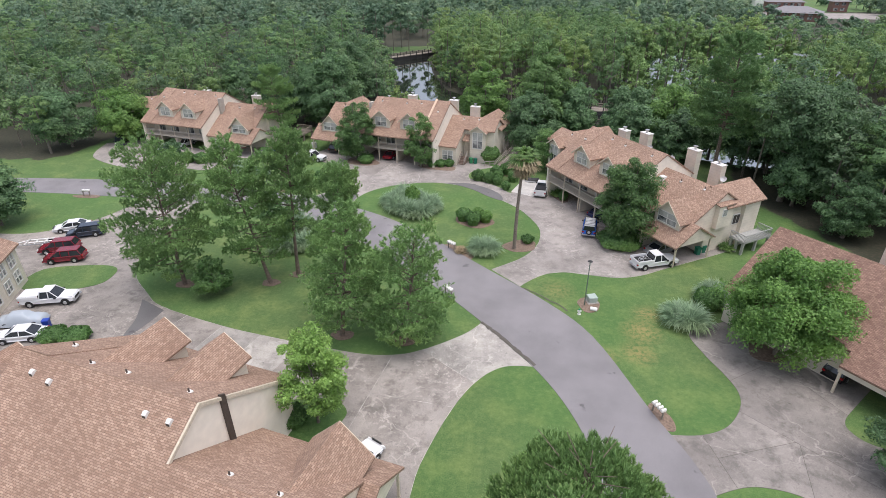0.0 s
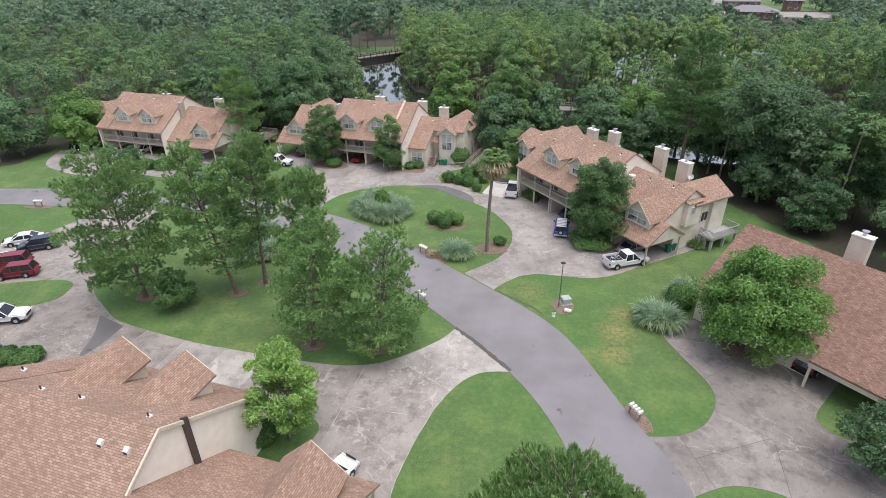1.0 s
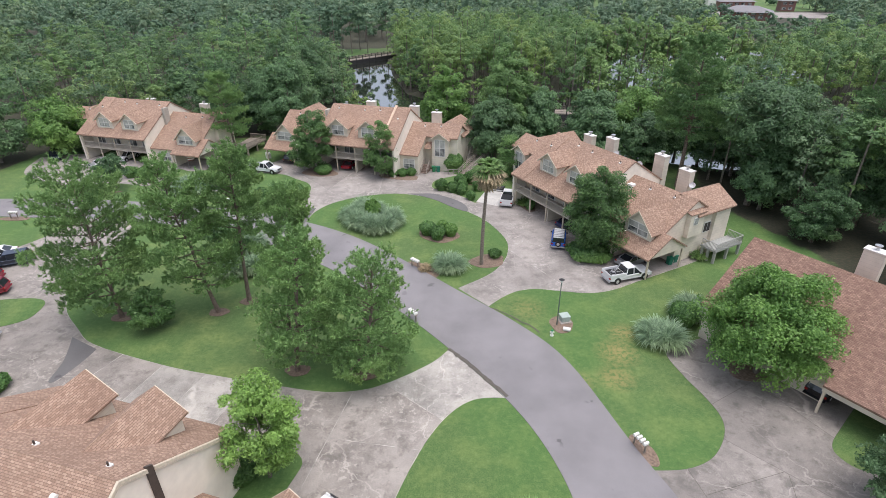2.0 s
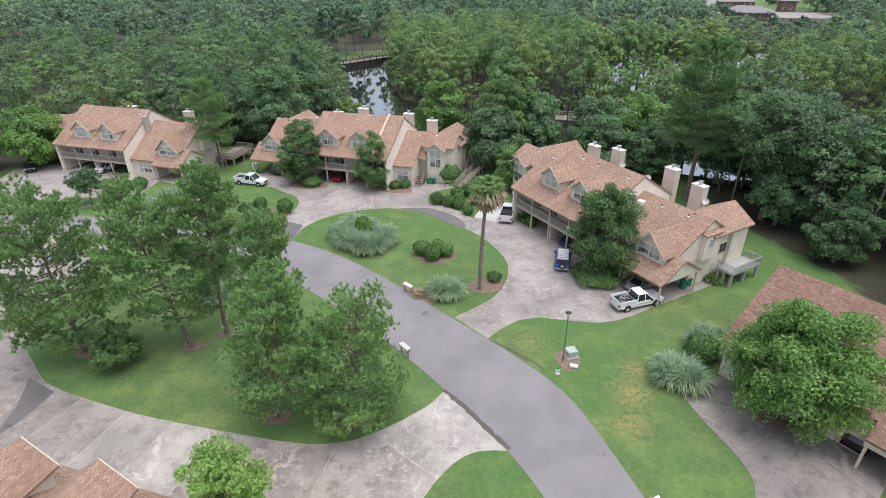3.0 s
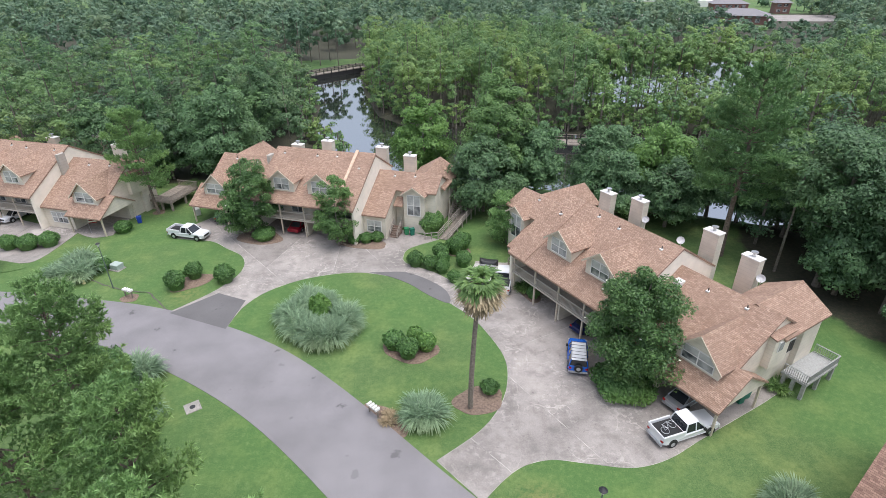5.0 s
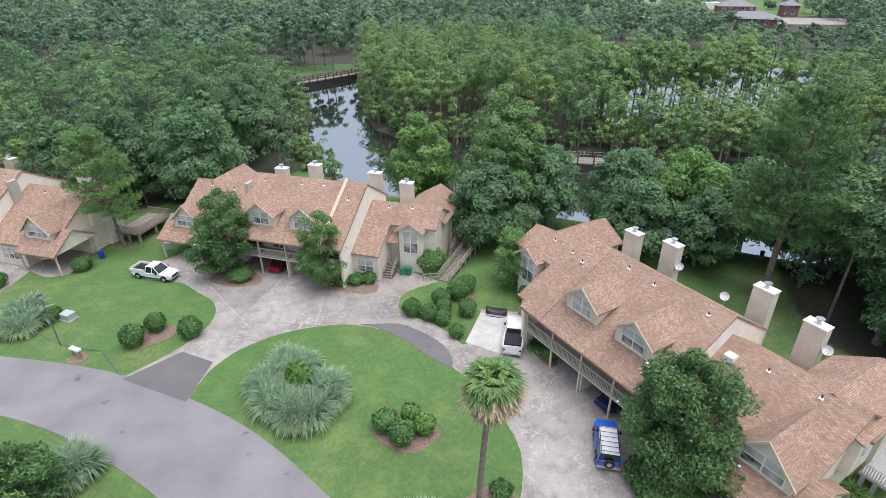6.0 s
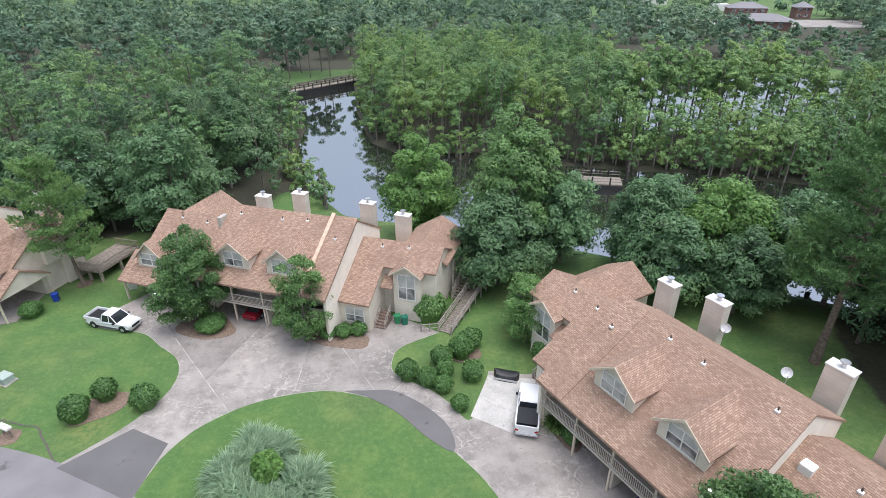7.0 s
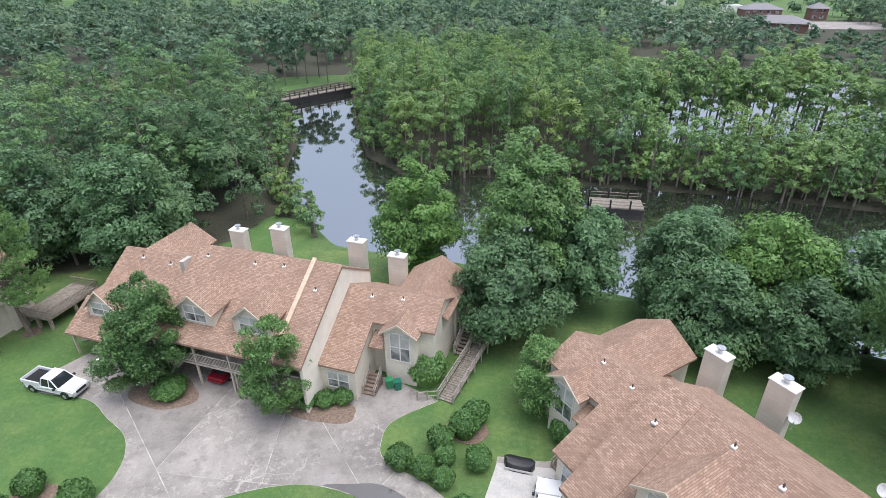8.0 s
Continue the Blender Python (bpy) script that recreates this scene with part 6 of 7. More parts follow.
def covered_car(x, y, a):
    """A car hidden under a loose cloth cover that hangs to the wheels."""
    rng = np.random.default_rng(12)
    bm = bmesh.new()
    us, vs = np.linspace(-1, 1, 25), np.linspace(-1, 1, 17)
    grid = []
    for u in us:
        row = []
        for v in vs:
            ridge = float(np.interp(u, [-1, -0.92, -0.6, -0.4, 0.15, 0.42, 0.9, 1], [0.25, 0.95, 1.05, 1.45, 1.47, 1.02, 0.85, 0.25]))
            z = ridge * (1 - abs(v) ** 5) + 0.22 * abs(v) ** 5 + 0.025 * math.sin(u * 17 + v * 6) + 0.012 * rng.normal()
            w = 0.98 * (1 - 0.12 * abs(u) ** 4) * (1 - 0.16 * max(0, (z - 0.9) / 0.6))
            row.append(bm.verts.new((2.35 * u * (1 - 0.04 * v * v), w * v, max(0.18, z))))
        grid.append(row)
    for i in range(24):
        for j in range(16):
            f = bm.faces.new((grid[i][j], grid[i + 1][j], grid[i + 1][j + 1], grid[i][j + 1]))
            f.smooth = True
    c = empty("covered_car", pose(x, y, 0, 0, 0, a))
    part("cover", bm, PAINTS["tarp"], c, "slack grey-blue cloth cover")
    for xx in (-1.4, 1.4):
        for yy in (-0.78, 0.78):
            bm = bmesh.new()
            cyl(bm, (xx, yy - 0.1, 0.3), (xx, yy + 0.1, 0.3), 0.3, 0.3, 14)
            part("wheel", bm, TYRE, c)
    tagged(c, "car under a slack grey-blue cover", "car")


covered_car(-47.6, 41.2, heading(0.97, 0.24))
car("utility_car", -52.8, 54.4, heading(-0.95, -0.3), "suv", "red", "dark red utility car on the driveway")
car("sedan_car", -55.4, 56.8, heading(-0.95, -0.3), "suv", "red", "red car parked beside another")
car("utility_car", -55.0, 61.4, heading(-0.9, -0.42), "suv", "slate", "dark blue utility car by the lawn")
car("sedan_car", -58.2, 63.0, heading(-0.9, -0.42), "sedan", "white", "white sedan at the lawn's edge")
car("sedan_car", -7.65, 26.0, heading(0.5, 0.866), "sedan", "white", "white car beside the low roof")
car("utility_car", 34.6, 40.4, heading(0.8, 0.6), "suv", "black", "dark car under the carport")
bm = bmesh.new()
box(bm, -2.6, -0.75, -0.84, 0.84, 1.4, 1.44)
cover = part("bed_cover", bm, BLACK, None)
cover.matrix_world = pose(9.8, 82.4, 0.0, 0, 0, heading(0.2, 0.98))
tagged(cover, "black bed cover lying on a white pickup", "bed cover")
bm = bmesh.new()
box(bm, -2.75, -0.72, -0.9, 0.9, 1.4, 1.46, 0.02)
cover = part("bed_cover", bm, PAINTS["white"], None)
cover.matrix_world = pose(-47.6, 45.2, 0.0, 0, 0, heading(0.97, 0.24))
tagged(cover, "white hard bed cover closing a pickup's bed", "bed cover")


def boat_trailer(x, y, a):
    """An empty trailer: two long rails, cross bars, bunks, a tongue and two wheels."""
    t = empty("boat_trailer", pose(x, y, 0, 0, 0, a))
    for sy in (-0.75, 0.75):
        bm = bmesh.new()
        box(bm, -2.6, 1.4, sy - 0.06, sy + 0.06, 0.55, 0.68)
        part("rail", bm, METAL, t)
        bm = bmesh.new()
        box(bm, -2.4, 0.8, sy * 0.55 - 0.1, sy * 0.55 + 0.1, 0.74, 0.82)
        part("bunk", bm, WHITE, t)
        bm = bmesh.new()
        cyl(bm, (-1.2, sy * 1.15 - 0.1, 0.32), (-1.2, sy * 1.15 + 0.1, 0.32), 0.32, 0.32, 14)
        part("wheel", bm, TYRE, t)
        bm = bmesh.new()
        cyl(bm, (1.3, sy, 0.6), (2.7, 0, 0.6), 0.06, 0.06, 6)
        part("tongue", bm, METAL, t)
    for q in (-2.4, -1.2, 0.0, 1.2):
        bm = bmesh.new()
        box(bm, q - 0.06, q + 0.06, -0.75, 0.75, 0.6, 0.74)
        part("cross_bar", bm, WHITE, t)
    bm = bmesh.new()
    cyl(bm, (2.5, 0, 0.0), (2.5, 0, 0.62), 0.05, 0.05, 6)
    part("jack", bm, METAL, t)
    tagged(t, "empty white boat trailer beside a red car", "trailer")


boat_trailer(-59.6, 57.9, heading(-0.95, -0.3))


def bicycle():
    bm = bmesh.new()
    for x in (-0.5, 0.5):
        bmesh.ops.create_circle(bm, radius=0.33, segments=16, matrix=pose(x, 0, 0))
    ring = bmesh.new()
    for x in (-0.5, 0.5):
        for i in range(16):
            a, b = 2 * math.pi * i / 16, 2 * math.pi * (i + 1) / 16
            cyl(ring, (x + 0.33 * math.cos(a), 0.33 * math.sin(a), 0), (x + 0.33 * math.cos(b), 0.33 * math.sin(b), 0), 0.022, 0.022, 5, cap=False)
    for p, q in (((-0.5, 0), (-0.1, -0.05)), ((-0.1, -0.05), (0.35, 0.4)), ((-0.5, 0), (-0.2, 0.45)), ((-0.2, 0.45), (0.35, 0.4)), ((0.35, 0.45), (0.5, 0)), ((-0.1, -0.05), (-0.22, 0.5))):
        cyl(ring, (p[0], p[1], 0), (q[0], q[1], 0), 0.02, 0.02, 5)
    bm.free()
    ob = put("bicycle", ring, METAL)
    ob.matrix_world = pose(20.6, 58.7, 1.2, 8, 0, 40)
    tagged(ob, "grey bicycle lying in a pickup bed", "bicycle")


bicycle()


# ---------------------------------------------------------------- street furniture
def street_lamp(x, y, h):
    l = empty("street_lamp", pose(x, y, 0))
    bm = bmesh.new()
    cyl(bm, (0, 0, -0.05), (0, 0, h - 0.4), 0.065, 0.045, 8)
    part("pole", bm, POLE, l)
    bm = bmesh.new()
    cyl(bm, (0, 0, h - 0.45), (0, 0, h - 0.1), 0.1, 0.2, 8)
    part("lantern", bm, LAMPWHITE, l)
    bm = bmesh.new()
    cyl(bm, (0, 0, h - 0.12), (0, 0, h), 0.3, 0.1, 8)
    part("cap", bm, BLACK, l)
    tagged(l, "slim green-grey lamp post with lantern head", "street lamp", "lamp posts on the lawns")


POLE = plain("pole_green", (0.10, 0.13, 0.11), 0.6)
street_lamp(12.4, 49.6, 5.7)
street_lamp(-36.8, 82.0, 6.2)


def mailboxes(x, y, yaw, n=4):
    m = empty("mailbox_row", pose(x, y, 0, 0, 0, yaw))
    w = 0.34
    for sx in (-0.55, 0.55):
        bm = bmesh.new()
        box(bm, sx - 0.05, sx + 0.05, -0.05, 0.05, -0.05, 0.9)
        part("post", bm, WOOD, m)
    bm = bmesh.new()
    box(bm, -n * w / 2, n * w / 2, -0.2, 0.2, 0.88, 0.94)
    part("shelf", bm, WOOD, m)
    for k in range(n):
        bm = bmesh.new()
        cx = (k - (n - 1) / 2) * w
        pts = [(cx - 0.11, 0.94), (cx + 0.11, 0.94), (cx + 0.11, 1.07)] + [(cx + 0.11 * math.cos(a), 1.07 + 0.11 * math.sin(a)) for a in np.linspace(0.3, math.pi - 0.3, 5)] + [(cx - 0.11, 1.07)]
        extrude(bm, [(px, -0.24, pz) for px, pz in pts], (0, 0.48, 0))
        part("mailbox", bm, WHITE, m)
    tagged(m, "row of white metal mailboxes on a wooden shelf", "mailbox", "mailbox rows along the road")


mailboxes(16.3, 33.5, -62)
mailboxes(-3.4, 61.4, -43)
mailboxes(-33.9, 80.1, -22)
mailboxes(-2.8, 50.3, -48)
mailboxes(-64.8, 75.0, 0)


def utility_box(x, y, yaw, sx, sy, h, mat):
    u = empty("utility_box", pose(x, y, 0, 0, 0, yaw))
    bm = bmesh.new()
    box(bm, -sx / 2 - 0.15, sx / 2 + 0.15, -sy / 2 - 0.15, sy / 2 + 0.15, -0.02, 0.1, 0.02)
    part("pad", bm, CONC_PALE, u)
    bm = bmesh.new()
    box(bm, -sx / 2, sx / 2, -sy / 2, sy / 2, 0.1, h, 0.04)
    part("housing", bm, mat, u)
    bm = bmesh.new()
    box(bm, -sx / 2 - 0.03, sx / 2 + 0.03, -sy / 2 - 0.03, sy / 2 + 0.03, h - 0.12, h + 0.03, 0.03)
    part("lid", bm, mat, u)
    tagged(u, "grey-green electrical cabinet on a concrete pad", "utility box")


UTIL = plain("cabinet_paint", (0.36, 0.42, 0.38), 0.5, vary=0.08)
utility_box(13.3, 50.4, 15, 0.95, 0.9, 0.72, UTIL)
utility_box(-38.8, 86.7, -20, 1.3, 1.0, 0.75, UTIL)
bm = bmesh.new()
cyl(bm, (12.9, 48.7, 0.22), (13.6, 48.5, 0.22), 0.22, 0.22, 12)
tagged(put("pipe_cover", bm, WHITE), "white cylindrical cover beside the cabinet", "utility cover")


def hydrant(x, y, mat, label):
    hy = empty("fire_hydrant", pose(x, y, 0))
    bm = bmesh.new()
    cyl(bm, (0, 0, -0.03), (0, 0, 0.06), 0.2, 0.2, 10)
    cyl(bm, (0, 0, 0.05), (0, 0, 0.6), 0.12, 0.11, 10)
    cyl(bm, (-0.22, 0, 0.42), (0.22, 0, 0.42), 0.07, 0.07, 8)
    part("barrel", bm, mat, hy)
    bm = bmesh.new()
    cyl(bm, (0, 0, 0.6), (0, 0, 0.74), 0.15, 0.05, 10)
    part("bonnet", bm, GREENPAINT, hy)
    tagged(hy, label, "fire hydrant")


GREENPAINT = plain("green_paint", (0.03, 0.22, 0.09), 0.5)
YELLOW = plain("pale_yellow_paint", (0.62, 0.56, 0.30), 0.5)
hydrant(11.6, 47.8, WHITE, "white fire hydrant with green top")
hydrant(-41.0, 83.2, YELLOW, "pale yellow hydrant beside tall grass")


def bin_(x, y, yaw, mat, label):
    b = empty("wheelie_bin", pose(x, y, 0, 0, 0, yaw))
    bm = bmesh.new()
    cabin(bm, (-0.26, 0.26), (-0.31, 0.31), 0.05, 0.98, 0.5, 0.62)
    part("body", bm, mat, b)
    bm = bmesh.new()
    box(bm, -0.35, 0.35, -0.34, 0.34, 0.98, 1.06, 0.03)
    part("lid", bm, mat, b)
    for sx in (-0.22, 0.22):
        bm = bmesh.new()
        cyl(bm, (sx - 0.04, 0.28, 0.13), (sx + 0.04, 0.28, 0.13), 0.13, 0.13, 10)
        part("wheel", bm, TYRE, b)
    tagged(b, label, "wheelie bin", "wheelie bins beside the houses")


BINGREEN = plain("bin_green", (0.015, 0.16, 0.10), 0.5, vary=0.08)
BINBLUE = plain("bin_blue", (0.015, 0.05, 0.32), 0.5, vary=0.08)
for x, y, m, l in [(-1.75, 95.5, BINGREEN, "green wheelie bin beside entry steps"), (-2.55, 95.7, GREENPAINT, "bright green bin beside another bin"), (28.4, 62.6, BINGREEN, "green wheelie bin in the carport"), (29.2, 63.2, BINGREEN, "dark green bin at the carport's side"),
                   (-9.9, 95.0, BINBLUE, "blue recycling bin by the wall"), (-44.4, 40.6, BINBLUE, "blue bin beside the hedge"), (-42.6, 100.3, BINBLUE, "blue bin in the far carport"), (-56.5, 57.6, BINBLUE, "blue bin among parked cars"), (39.0, 38.8, BINGREEN, "green bin beside the carport")]:
    bin_(x, y, 20, m, l)

# folding sign on the lawn and a small flag on a post
sg = empty("yard_sign", pose(-35.0, 102.9, 0, 0, 0, 30))
for q, a in ((-0.22, 14), (0.22, -14)):
    bm = bmesh.new()
    box(bm, -0.45, 0.45, -0.02, 0.02, 0, 1.15, 0.01)
    bmesh.ops.rotate(bm, verts=bm.verts, matrix=Matrix.Rotation(radians(a), 3, 'X'))
    bmesh.ops.translate(bm, verts=bm.verts, vec=(0, q, 0))
    part("panel", bm, WHITE, sg)
tagged(sg, "white folding sign standing on the lawn", "sign")
fl = empty("garden_flag", pose(-48.0, 97.0, 0, 0, 0, 20))
bm = bmesh.new()
cyl(bm, (0, 0, 0), (0, 0, 2.4), 0.025, 0.02, 6)
part("pole", bm, METAL, fl)
for k, m in enumerate((PAINTS["red"], WHITE, PAINTS["red"], WHITE, PAINTS["red"])):
    bm = bmesh.new()
    box(bm, 0.03, 1.1, -0.02, 0.02, 1.5 + 0.17 * k, 1.67 + 0.17 * k)
    part("stripe", bm, m, fl)
tagged(fl, "small red and white striped flag on a post", "flag")

# storm drain slab and the dark drainage seams in the lawns
bm = bmesh.new()
box(bm, -0.65, 0.65, -0.65, 0.65, -0.05, 0.06, 0.02)
dr = put("drain_slab", bm, CONC_PALE)
dr.matrix_world = pose(-19.4, 62.5, 0, 0, 0, 35)
tagged(dr, "square concrete drain cover in the lawn", "drain cover")
bm = bmesh.new()
cyl(bm, (0, 0, 0.05), (0, 0, 0.075), 0.25, 0.25, 14)
part("lid", bm, BLACK, dr)


def seam(pts, label, z=0.05, wide=0.07):
    bm = bmesh.new()
    rng = np.random.default_rng(int(abs(pts[0][0]) * 10))
    for (x0, y0), (x1, y1) in zip(pts[:-1], pts[1:]):
        n = max(2, int(math.hypot(x1 - x0, y1 - y0) / 0.5))
        d = Vector((x1 - x0, y1 - y0, 0)).normalized()
        s = Vector((-d.y, d.x, 0))
        prev = None
        for k in range(n + 1):
            p = Vector((x0 + (x1 - x0) * k / n, y0 + (y1 - y0) * k / n, z)) + s * rng.normal(0, 0.05)
            w = wide * (0.6 + 0.8 * rng.random())
            cur = (bm.verts.new(p - s * w), bm.verts.new(p + s * w))
            if prev:
                bm.faces.new((prev[0], prev[1], cur[1], cur[0]))
            prev = cur
    tagged(put("lawn_seam", bm, JOINT), label, "lawn seam", kind="structure")


seam([(5.6, 52.6), (7.6, 51.2), (9.6, 49.4), (10.4, 48.2)], "dark bare seam across the lawn")
seam([(-40.7, 84.0), (-37.5, 82.4), (-35.0, 81.6), (-32.0, 80.9), (-28.2, 77.3)], "dark bare seam across the lawn")


# covered black boat on the pad
def boat():
    bm = bmesh.new()
    n, m = 10, 8
    rows = []
    for i in range(n + 1):
        t = i / n
        w = 0.62 * math.sin(math.pi * min(1, 0.25 + 0.75 * t)) ** 0.6 if t < 1 else 0.1
        w = 0.62 * (1 - (2 * t - 1) ** 4) ** 0.5 + 0.05
        hgt = 0.62 + 0.22 * (2 * t - 1) ** 2
        row = []
        for j in range(m + 1):
            a = math.pi * j / m
            row.append(bm.verts.new((2.4 * (t - 0.5), -w * math.cos(a), 0.02 + hgt * math.sin(a) ** 0.7 if 0 < j < m else 0.02)))
        rows.append(row)
    for i in range(n):
        for j in range(m):
            bm.faces.new((rows[i][j], rows[i + 1][j], rows[i + 1][j + 1], rows[i][j + 1]))
    bm.faces.new(rows[0])
    bm.faces.new(rows[n])
    ob = put("boat", bm, BLACK)
    ob.matrix_world = pose(8.4, 87.0, 0.02, 0, 0, -15)
    bm = bmesh.new()
    box(bm, -1.1, 1.1, -0.66, -0.6, 0.08, 0.3, 0.02)
    part("hull_band", bm, METAL, ob, "pale grey band along the hull")
    tagged(ob, "small upturned black boat on the pad", "boat")


boat()


# timber ramp and steps beside the townhouse
def ramp_walk():
    """A planked ramp with board rails, and a flight of steps with its own rails up to the back door."""
    r = empty("timber_ramp", pose(2.6, 93.9, 0, 0, 0, heading(4.3, 8.6)))
    tagged(r, "weathered timber ramp with railings along the house", "ramp")

    def rail(x0, y0, z0, x1, y1, z1, name="rail", half=0.06):
        bm = bmesh.new()
        cyl(bm, (x0, y0, z0), (x1, y1, z1), half, half, 4)
        part(name, bm, RAILWOOD, r)
    n = 40
    for k in range(n):
        x, z = 11.0 * k / n, 0.12 + 1.25 * k / n
        bm = bmesh.new()
        box(bm, x, x + 0.25, -0.7, 0.7, z - 0.05, z)
        part("plank", bm, WOOD, r)
    for sy in (-0.74, 0.74):
        for hh in (0.3, 0.62, 0.98):
            rail(-0.1, sy, 0.1 + hh, 11.2, sy, 1.37 + hh)
        for k in range(8):
            x = 11.0 * k / 7
            rail(x, sy, -0.1, x, sy, 1.2 + 1.25 * k / 7, "post", 0.085)
    # landing rail at the foot, turned towards the drive
    for hh in (0.45, 0.95):
        rail(-0.1, 0.74, 0.1 + hh, -1.0, 2.3, hh)
    for q in (0.0, 0.5, 1.0):
        rail(-0.1 - 0.9 * q, 0.74 + 1.56 * q, -0.1, -0.1 - 0.9 * q, 0.74 + 1.56 * q, 1.1, "post", 0.08)
    for k in range(9):
        bm = bmesh.new()
        box(bm, 6.2 + k * 0.32, 6.54 + k * 0.32, 0.95, 2.15, 0.24 * k + 0.16, 0.24 * k + 0.22)
        part("tread", bm, WOOD, r)
    for sy in (0.92, 2.2):
        rail(6.2, sy, 0.1, 9.1, sy, 2.3, "stringer", 0.12)
        rail(6.2, sy, 1.05, 9.1, sy, 3.25)
        rail(6.2, sy, 0.65, 9.1, sy, 2.85)
        for k in range(4):
            x = 6.2 + 2.9 * k / 3
            rail(x, sy, -0.05, x, sy, 1.15 + 2.2 * k / 3, "post", 0.07)
    bm = bmesh.new()
    box(bm, 9.0, 11.4, 0.85, 2.4, 2.1, 2.2)
    part("landing", bm, WOOD, r)
    for sx in (9.2, 11.3):
        rail(sx, 2.3, -0.1, sx, 2.3, 3.2, "post", 0.08)


ramp_walk()


# far footbridge over the bayou and a small dock
def footbridge(x0, y0, x1, y1, z, w, label):
    L = math.hypot(x1 - x0, y1 - y0)
    b = empty("footbridge", pose(x0, y0, 0, 0, 0, heading(x1 - x0, y1 - y0)))
    bm = bmesh.new()
    box(bm, 0, L, -w / 2, w / 2, z - 0.25, z)
    part("walkway", bm, WOOD, b)
    for sy in (-w / 2, w / 2):
        for hh in (0.5, 1.0):
            bm = bmesh.new()
            cyl(bm, (0, sy, z + hh), (L, sy, z + hh), 0.06, 0.06, 4)
            part("rail", bm, WOOD, b)
        for k in range(int(L / 3) + 1):
            bm = bmesh.new()
            box(bm, k * 3 - 0.12, k * 3 + 0.12, sy - 0.12, sy + 0.12, -2.2, z + 1.25)
            part("post", bm, BLACK if w > 2 else WOOD, b)
    if w > 2:
        bm = bmesh.new()
        box(bm, 0, L, -w / 2 - 0.06, -w / 2, -1.2, z - 0.2)
        part("bulkhead", bm, BLACK, b)
    tagged(b, label, "footbridge")


footbridge(-46, 205, -24, 227, 0.9, 2.4, "dark timber footbridge over the bayou")
footbridge(25.5, 138.0, 33.5, 136.6, 0.3, 3.8, "brown timber dock with railing at the water")


# far buildings
def office(x, y, yaw, L, W, H, label):
    o = empty("office_building", pose(x, y, 0, 0, 0, yaw))
    bm = bmesh.new()
    box(bm, -L / 2, L / 2, -W / 2, W / 2, 0, H)
    part("wall", bm, BRICK, o)
    bm = bmesh.new()
    e = 1.2
    b = [bm.verts.new(p) for p in ((-L / 2 - e, -W / 2 - e, H), (L / 2 + e, -W / 2 - e, H), (L / 2 + e, W / 2 + e, H), (-L / 2 - e, W / 2 + e, H))]
    t = [bm.verts.new((-L / 2 + W / 2, 0, H + 3.2)), bm.verts.new((L / 2 - W / 2, 0, H + 3.2))]
    bm.faces.new(b[::-1])
    bm.faces.new((b[0], b[1], t[1], t[0]))
    bm.faces.new((b[1], b[2], t[1]))
    bm.faces.new((b[2], b[3], t[0], t[1]))
    bm.faces.new((b[3], b[0], t[0]))
    part("roof", bm, GREYROOF, o, "grey hipped roof")
    for st in range(2):
        z0 = 1.0 + st * (H / 2)
        for k in range(int(L / 4)):
            xx = -L / 2 + 2 + 4 * k
            bm = bmesh.new()
            box(bm, xx - 1.2, xx + 1.2, -W / 2 - 0.08, -W / 2, z0, z0 + 1.7)
            part("window", bm, GLASS, o)
    tagged(o, label, "office building")


BRICK = plain("far_brick", (0.21, 0.115, 0.095), 0.9)
GREYROOF = plain("grey_roof", (0.21, 0.20, 0.205), 0.8)
office(190.5, 415, -10, 21, 14, 6.5, "two-storey brick office with grey hipped roof")
office(174, 362, -28, 27, 16, 4.4, "low brick office wing with grey roof")
office(226, 416, -10, 9, 9, 6.5, "far red brick building beyond the woods")
for x, y, L in ((168, 532, 30), (76, 482, 9), (200, 472, 12), (128, 486, 8)):
    bm = bmesh.new()
    box(bm, -L / 2, L / 2, -6, 6, 0, 4.6, 0.2)
    st = put("warehouse", bm, WHITE)
    st.matrix_world = pose(x, y, 0, 0, 0, -8)
    tagged(st, "long pale flat-roofed store beyond the trees", "building")
sheet("parking", [(120, 385, 1), (240, 360, 1), (250, 400, 1), (120, 420, 1)], 0.05, CONC, "pale far car park", "car park", per=1)


# the neighbour's house at the driveway's end
def house_f():
    h = empty("townhouse", pose(-54.0, 49.4, 0, 0, 0, heading(2.6, -7.2)))
    tagged(h, "beige house with tall windows beside parked cars", "house", "townhouses round the cul-de-sac")
    P = lambda s, v, z: (s, -v, z)
    wall(h, [(0, 0, 0), (0, 0, 4.9), (0, 4.5, 7.6), (0, 9, 4.9), (0, 9, 0)], (12, 0, 0), P, SIDING)
    roof(h, [(-0.4, -0.4, 4.86), (12.4, -0.4, 4.86), (12.4, 4.5, 7.8), (-0.4, 4.5, 7.8)], P)
    roof(h, [(-0.4, 9.4, 4.86), (12.4, 9.4, 4.86), (12.4, 4.5, 7.8), (-0.4, 4.5, 7.8)], P)
    for s0 in (1.2, 3.6, 6.4, 9.0):
        window(h, P, s0, s0 + 1.3, 0, 0.9, 2.3, 2, 2)
        window(h, P, s0, s0 + 1.3, 0, 3.0, 4.4, 2, 2)
    return h


house_f()

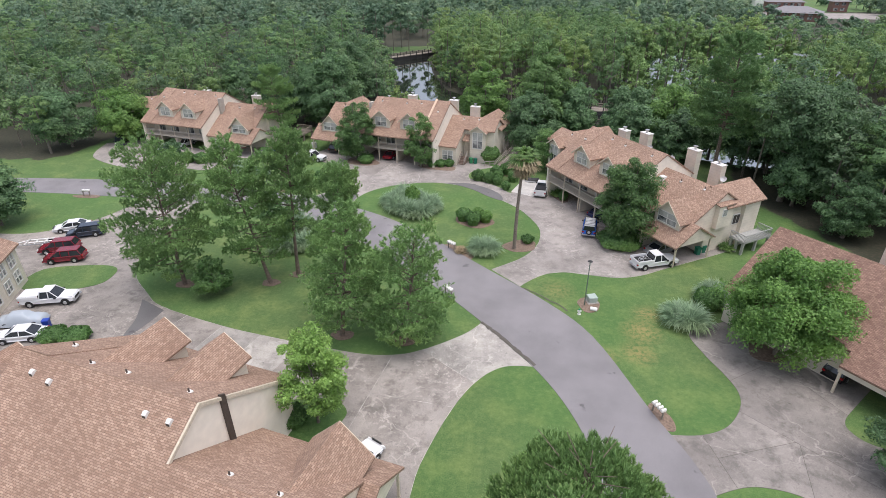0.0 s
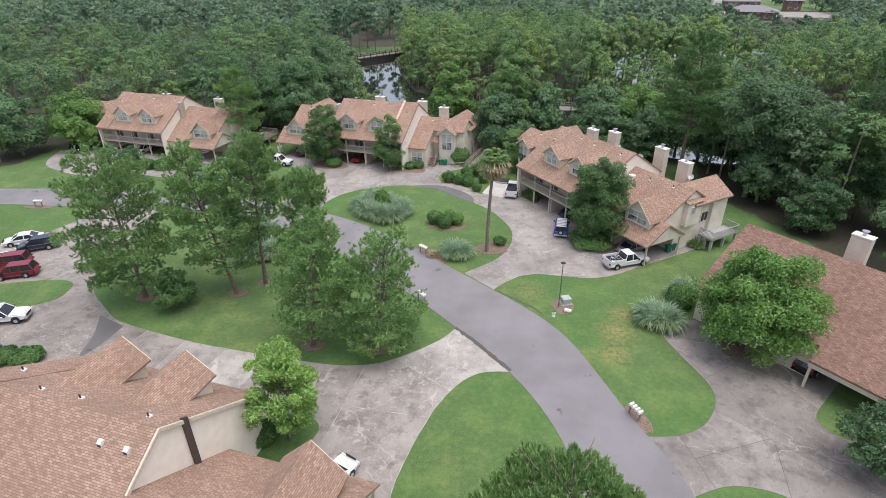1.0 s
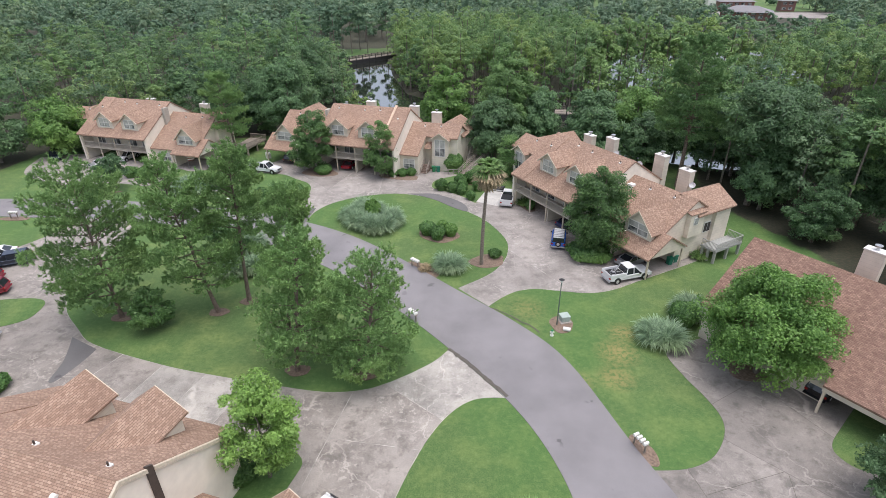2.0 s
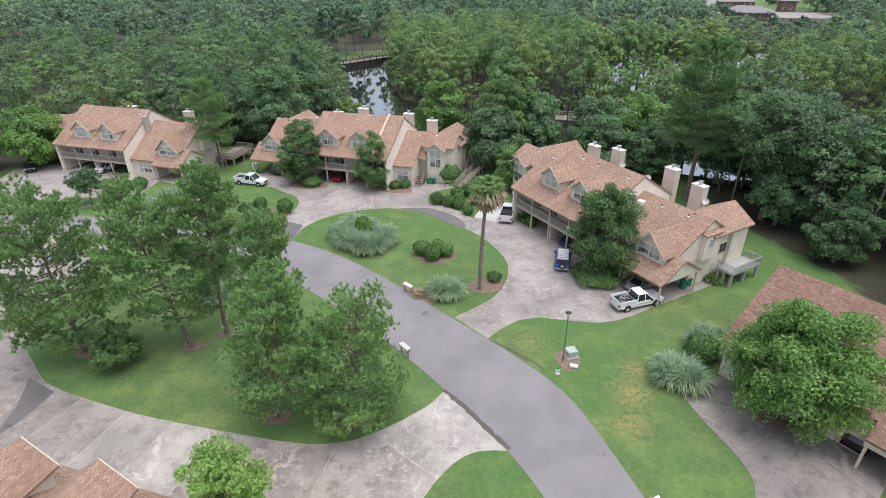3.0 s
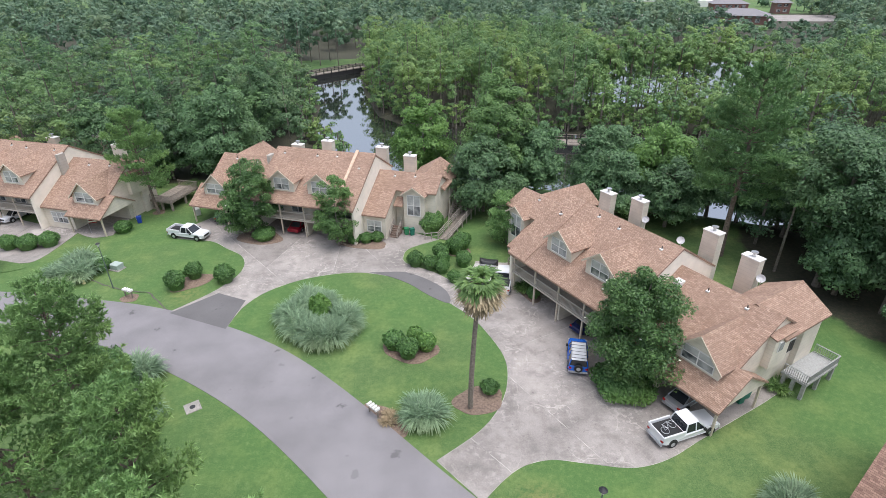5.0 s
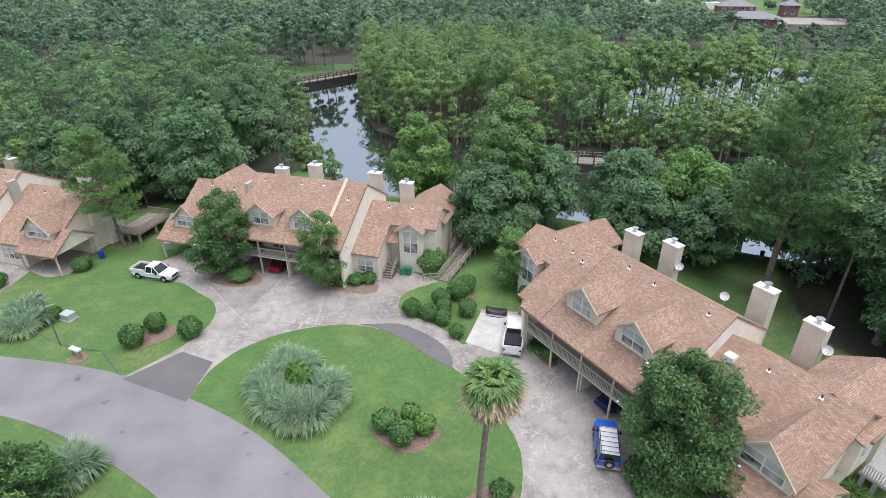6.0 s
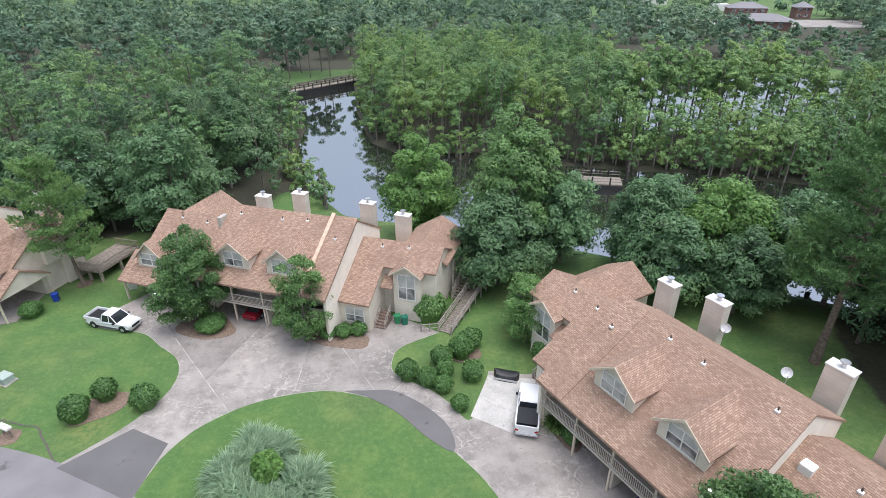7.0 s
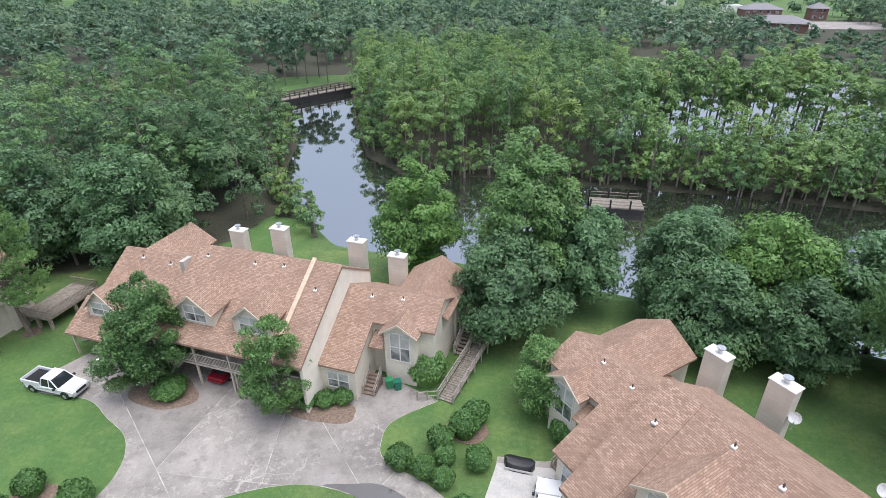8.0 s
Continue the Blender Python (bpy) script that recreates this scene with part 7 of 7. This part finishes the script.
# ---------------------------------------------------------------- paving (many slabs)
paving("driveway_a", DRIVE_A, [((-27.1, 38.8), (-26.2, 42.1)), ((-22.4, 38.2), (-21.6, 40.7)), ((-18.0, 36.4), (-17.0, 39.6)), ((-31.4, 42.6), (-32.8, 39.1)), ((-5.1, 40.8), (0.5, 36.3)), ((-7.5, 38.2), (-9.4, 29.0)),
                               ((-60, 46), (-40, 52)), ((-1.5, 33.0), (-12.0, 34.5)), ((-44, 58), (-62, 56)), ((-50, 30), (-46, 60))], 0.025, CONC_OLD, "weathered grey concrete driveway with joints and cracks", "driveway", pale=((-22, 39.5), (-18, 38.5), (-25, 39.8), (-22, 36), (-25, 36), (-19, 35.5), (1.5, 42.5)), joint=JOINT_PALE)
paving("driveway_c", DRIVE_C, [((4.7, 58.9), (7.8, 55.4)), ((8.7, 66.1), (13.6, 58.6)), ((11.7, 61.2), (17.4, 65.0)), ((-23.2, 86.7), (-11.6, 85.4)), ((-11.3, 90.3), (-11.2, 85.2)), ((-19.0, 89.4), (-17.9, 93.0)),
                               ((4.9, 81.8), (11.5, 79.8)), ((-2.0, 85.4), (-0.7, 87.1)), ((3.2, 78.4), (9, 80.5)), ((9, 70), (20, 76))], 0.025, CONC, "pale grey stained concrete driveway with sealed cracks", "driveway", pale=((7.8, 84.5),), joint=JOINT_PALE)
paving("driveway_d", DRIVE_D, [((24.1, 38.5), (27.7, 40.7)), ((29.5, 39.9), (32.2, 34.7)), ((23.6, 34.3), (26.7, 31.3)), ((26.7, 31.3), (25.4, 26.2)), ((19.4, 31.6), (20.3, 26.9)), ((18.2, 28.8), (30.5, 32.8))], 0.025, CONC_DARK, "smooth dark grey concrete driveway", "driveway", gap=0.018)
PAD = [(6.7, 87.3, 1), (4.8, 82.1, 1), (8.2, 80.2, 1), (12.0, 86.6, 1)]
APRON = [(-27.8, 76.8, 1), (-23.8, 80.8, 1), (-20.1, 79.2, 1), (-20.5, 73.8, 1)]
DRIVE_FAR = [(-50.0, 97.0, 1), (-50.5, 89.5), (-53, 88.2), (-60, 87.6), (-68, 89), (-76, 93), (-79, 97), (-80.5, 103, 1), (-74, 105.5, 1), (-66, 103.5, 1), (-57, 100, 1), (-45, 104, 1), (-44.5, 96.2, 1), (-47, 95.5)]
paving("driveway_far", DRIVE_FAR, [((-60, 86), (-58, 102)), ((-70, 88), (-68, 105))], 0.025, CONC, "pale concrete drive before the far townhouse", "driveway")
sheet("asphalt_patch", [(-6.6, 85.2), (-4.6, 85.3), (-2.0, 85.2), (1.0, 83.2), (3.0, 80.8), (3.3, 78.3), (1.0, 79.9), (-1.6, 82.6), (-4.5, 84.5)], 0.034, PATCH, "dark asphalt patch in the driveway", "road patch", per=3)
sheet("concrete_pad", PAD, 0.033, CONC_PAD, "pale new concrete parking pad", "parking pad", per=1)
sheet("asphalt_apron", APRON, 0.038, PATCH, "asphalt apron where drive meets road", "road patch", per=3)
sheet("asphalt_wedge", [(-37.6, 46.6, 1), (-33.9, 44.7, 1), (-34.2, 42.6), (-34.9, 40.2), (-35.6, 40.0), (-36.0, 42.6), (-36.8, 44.8)], 0.034, PATCH, "grey asphalt wedge in the concrete", "road patch", per=3)
seam([(1.1, 45.4), (2.1, 44.3), (3.2, 43.0), (4.6, 41.3), (5.6, 40.0), (6.4, 38.9)], "worn dark seam at the road edge", 0.05, 0.22)
GREEN_PATCH = [(-48.3, 53.5), (-45.2, 53.2), (-44.3, 51.3), (-45.0, 49.0), (-49.8, 47.0), (-54, 48), (-54, 52)]
sheet("lawn_patch", GREEN_PATCH, 0.06, GRASS, "small rounded lawn between parked cars", "lawn", per=4)
sheet("lawn_strip", ellipse(-56.0, 87.6, 5.0, 1.6, -8), 0.06, GRASS, "lawn island with a small tree", "lawn", per=2)
sheet("planting_lawn", ellipse(-13.0, 30.5, 3.2, 2.6, 0), 0.06, GRASS, "grass plot beside the house", "lawn", per=2)
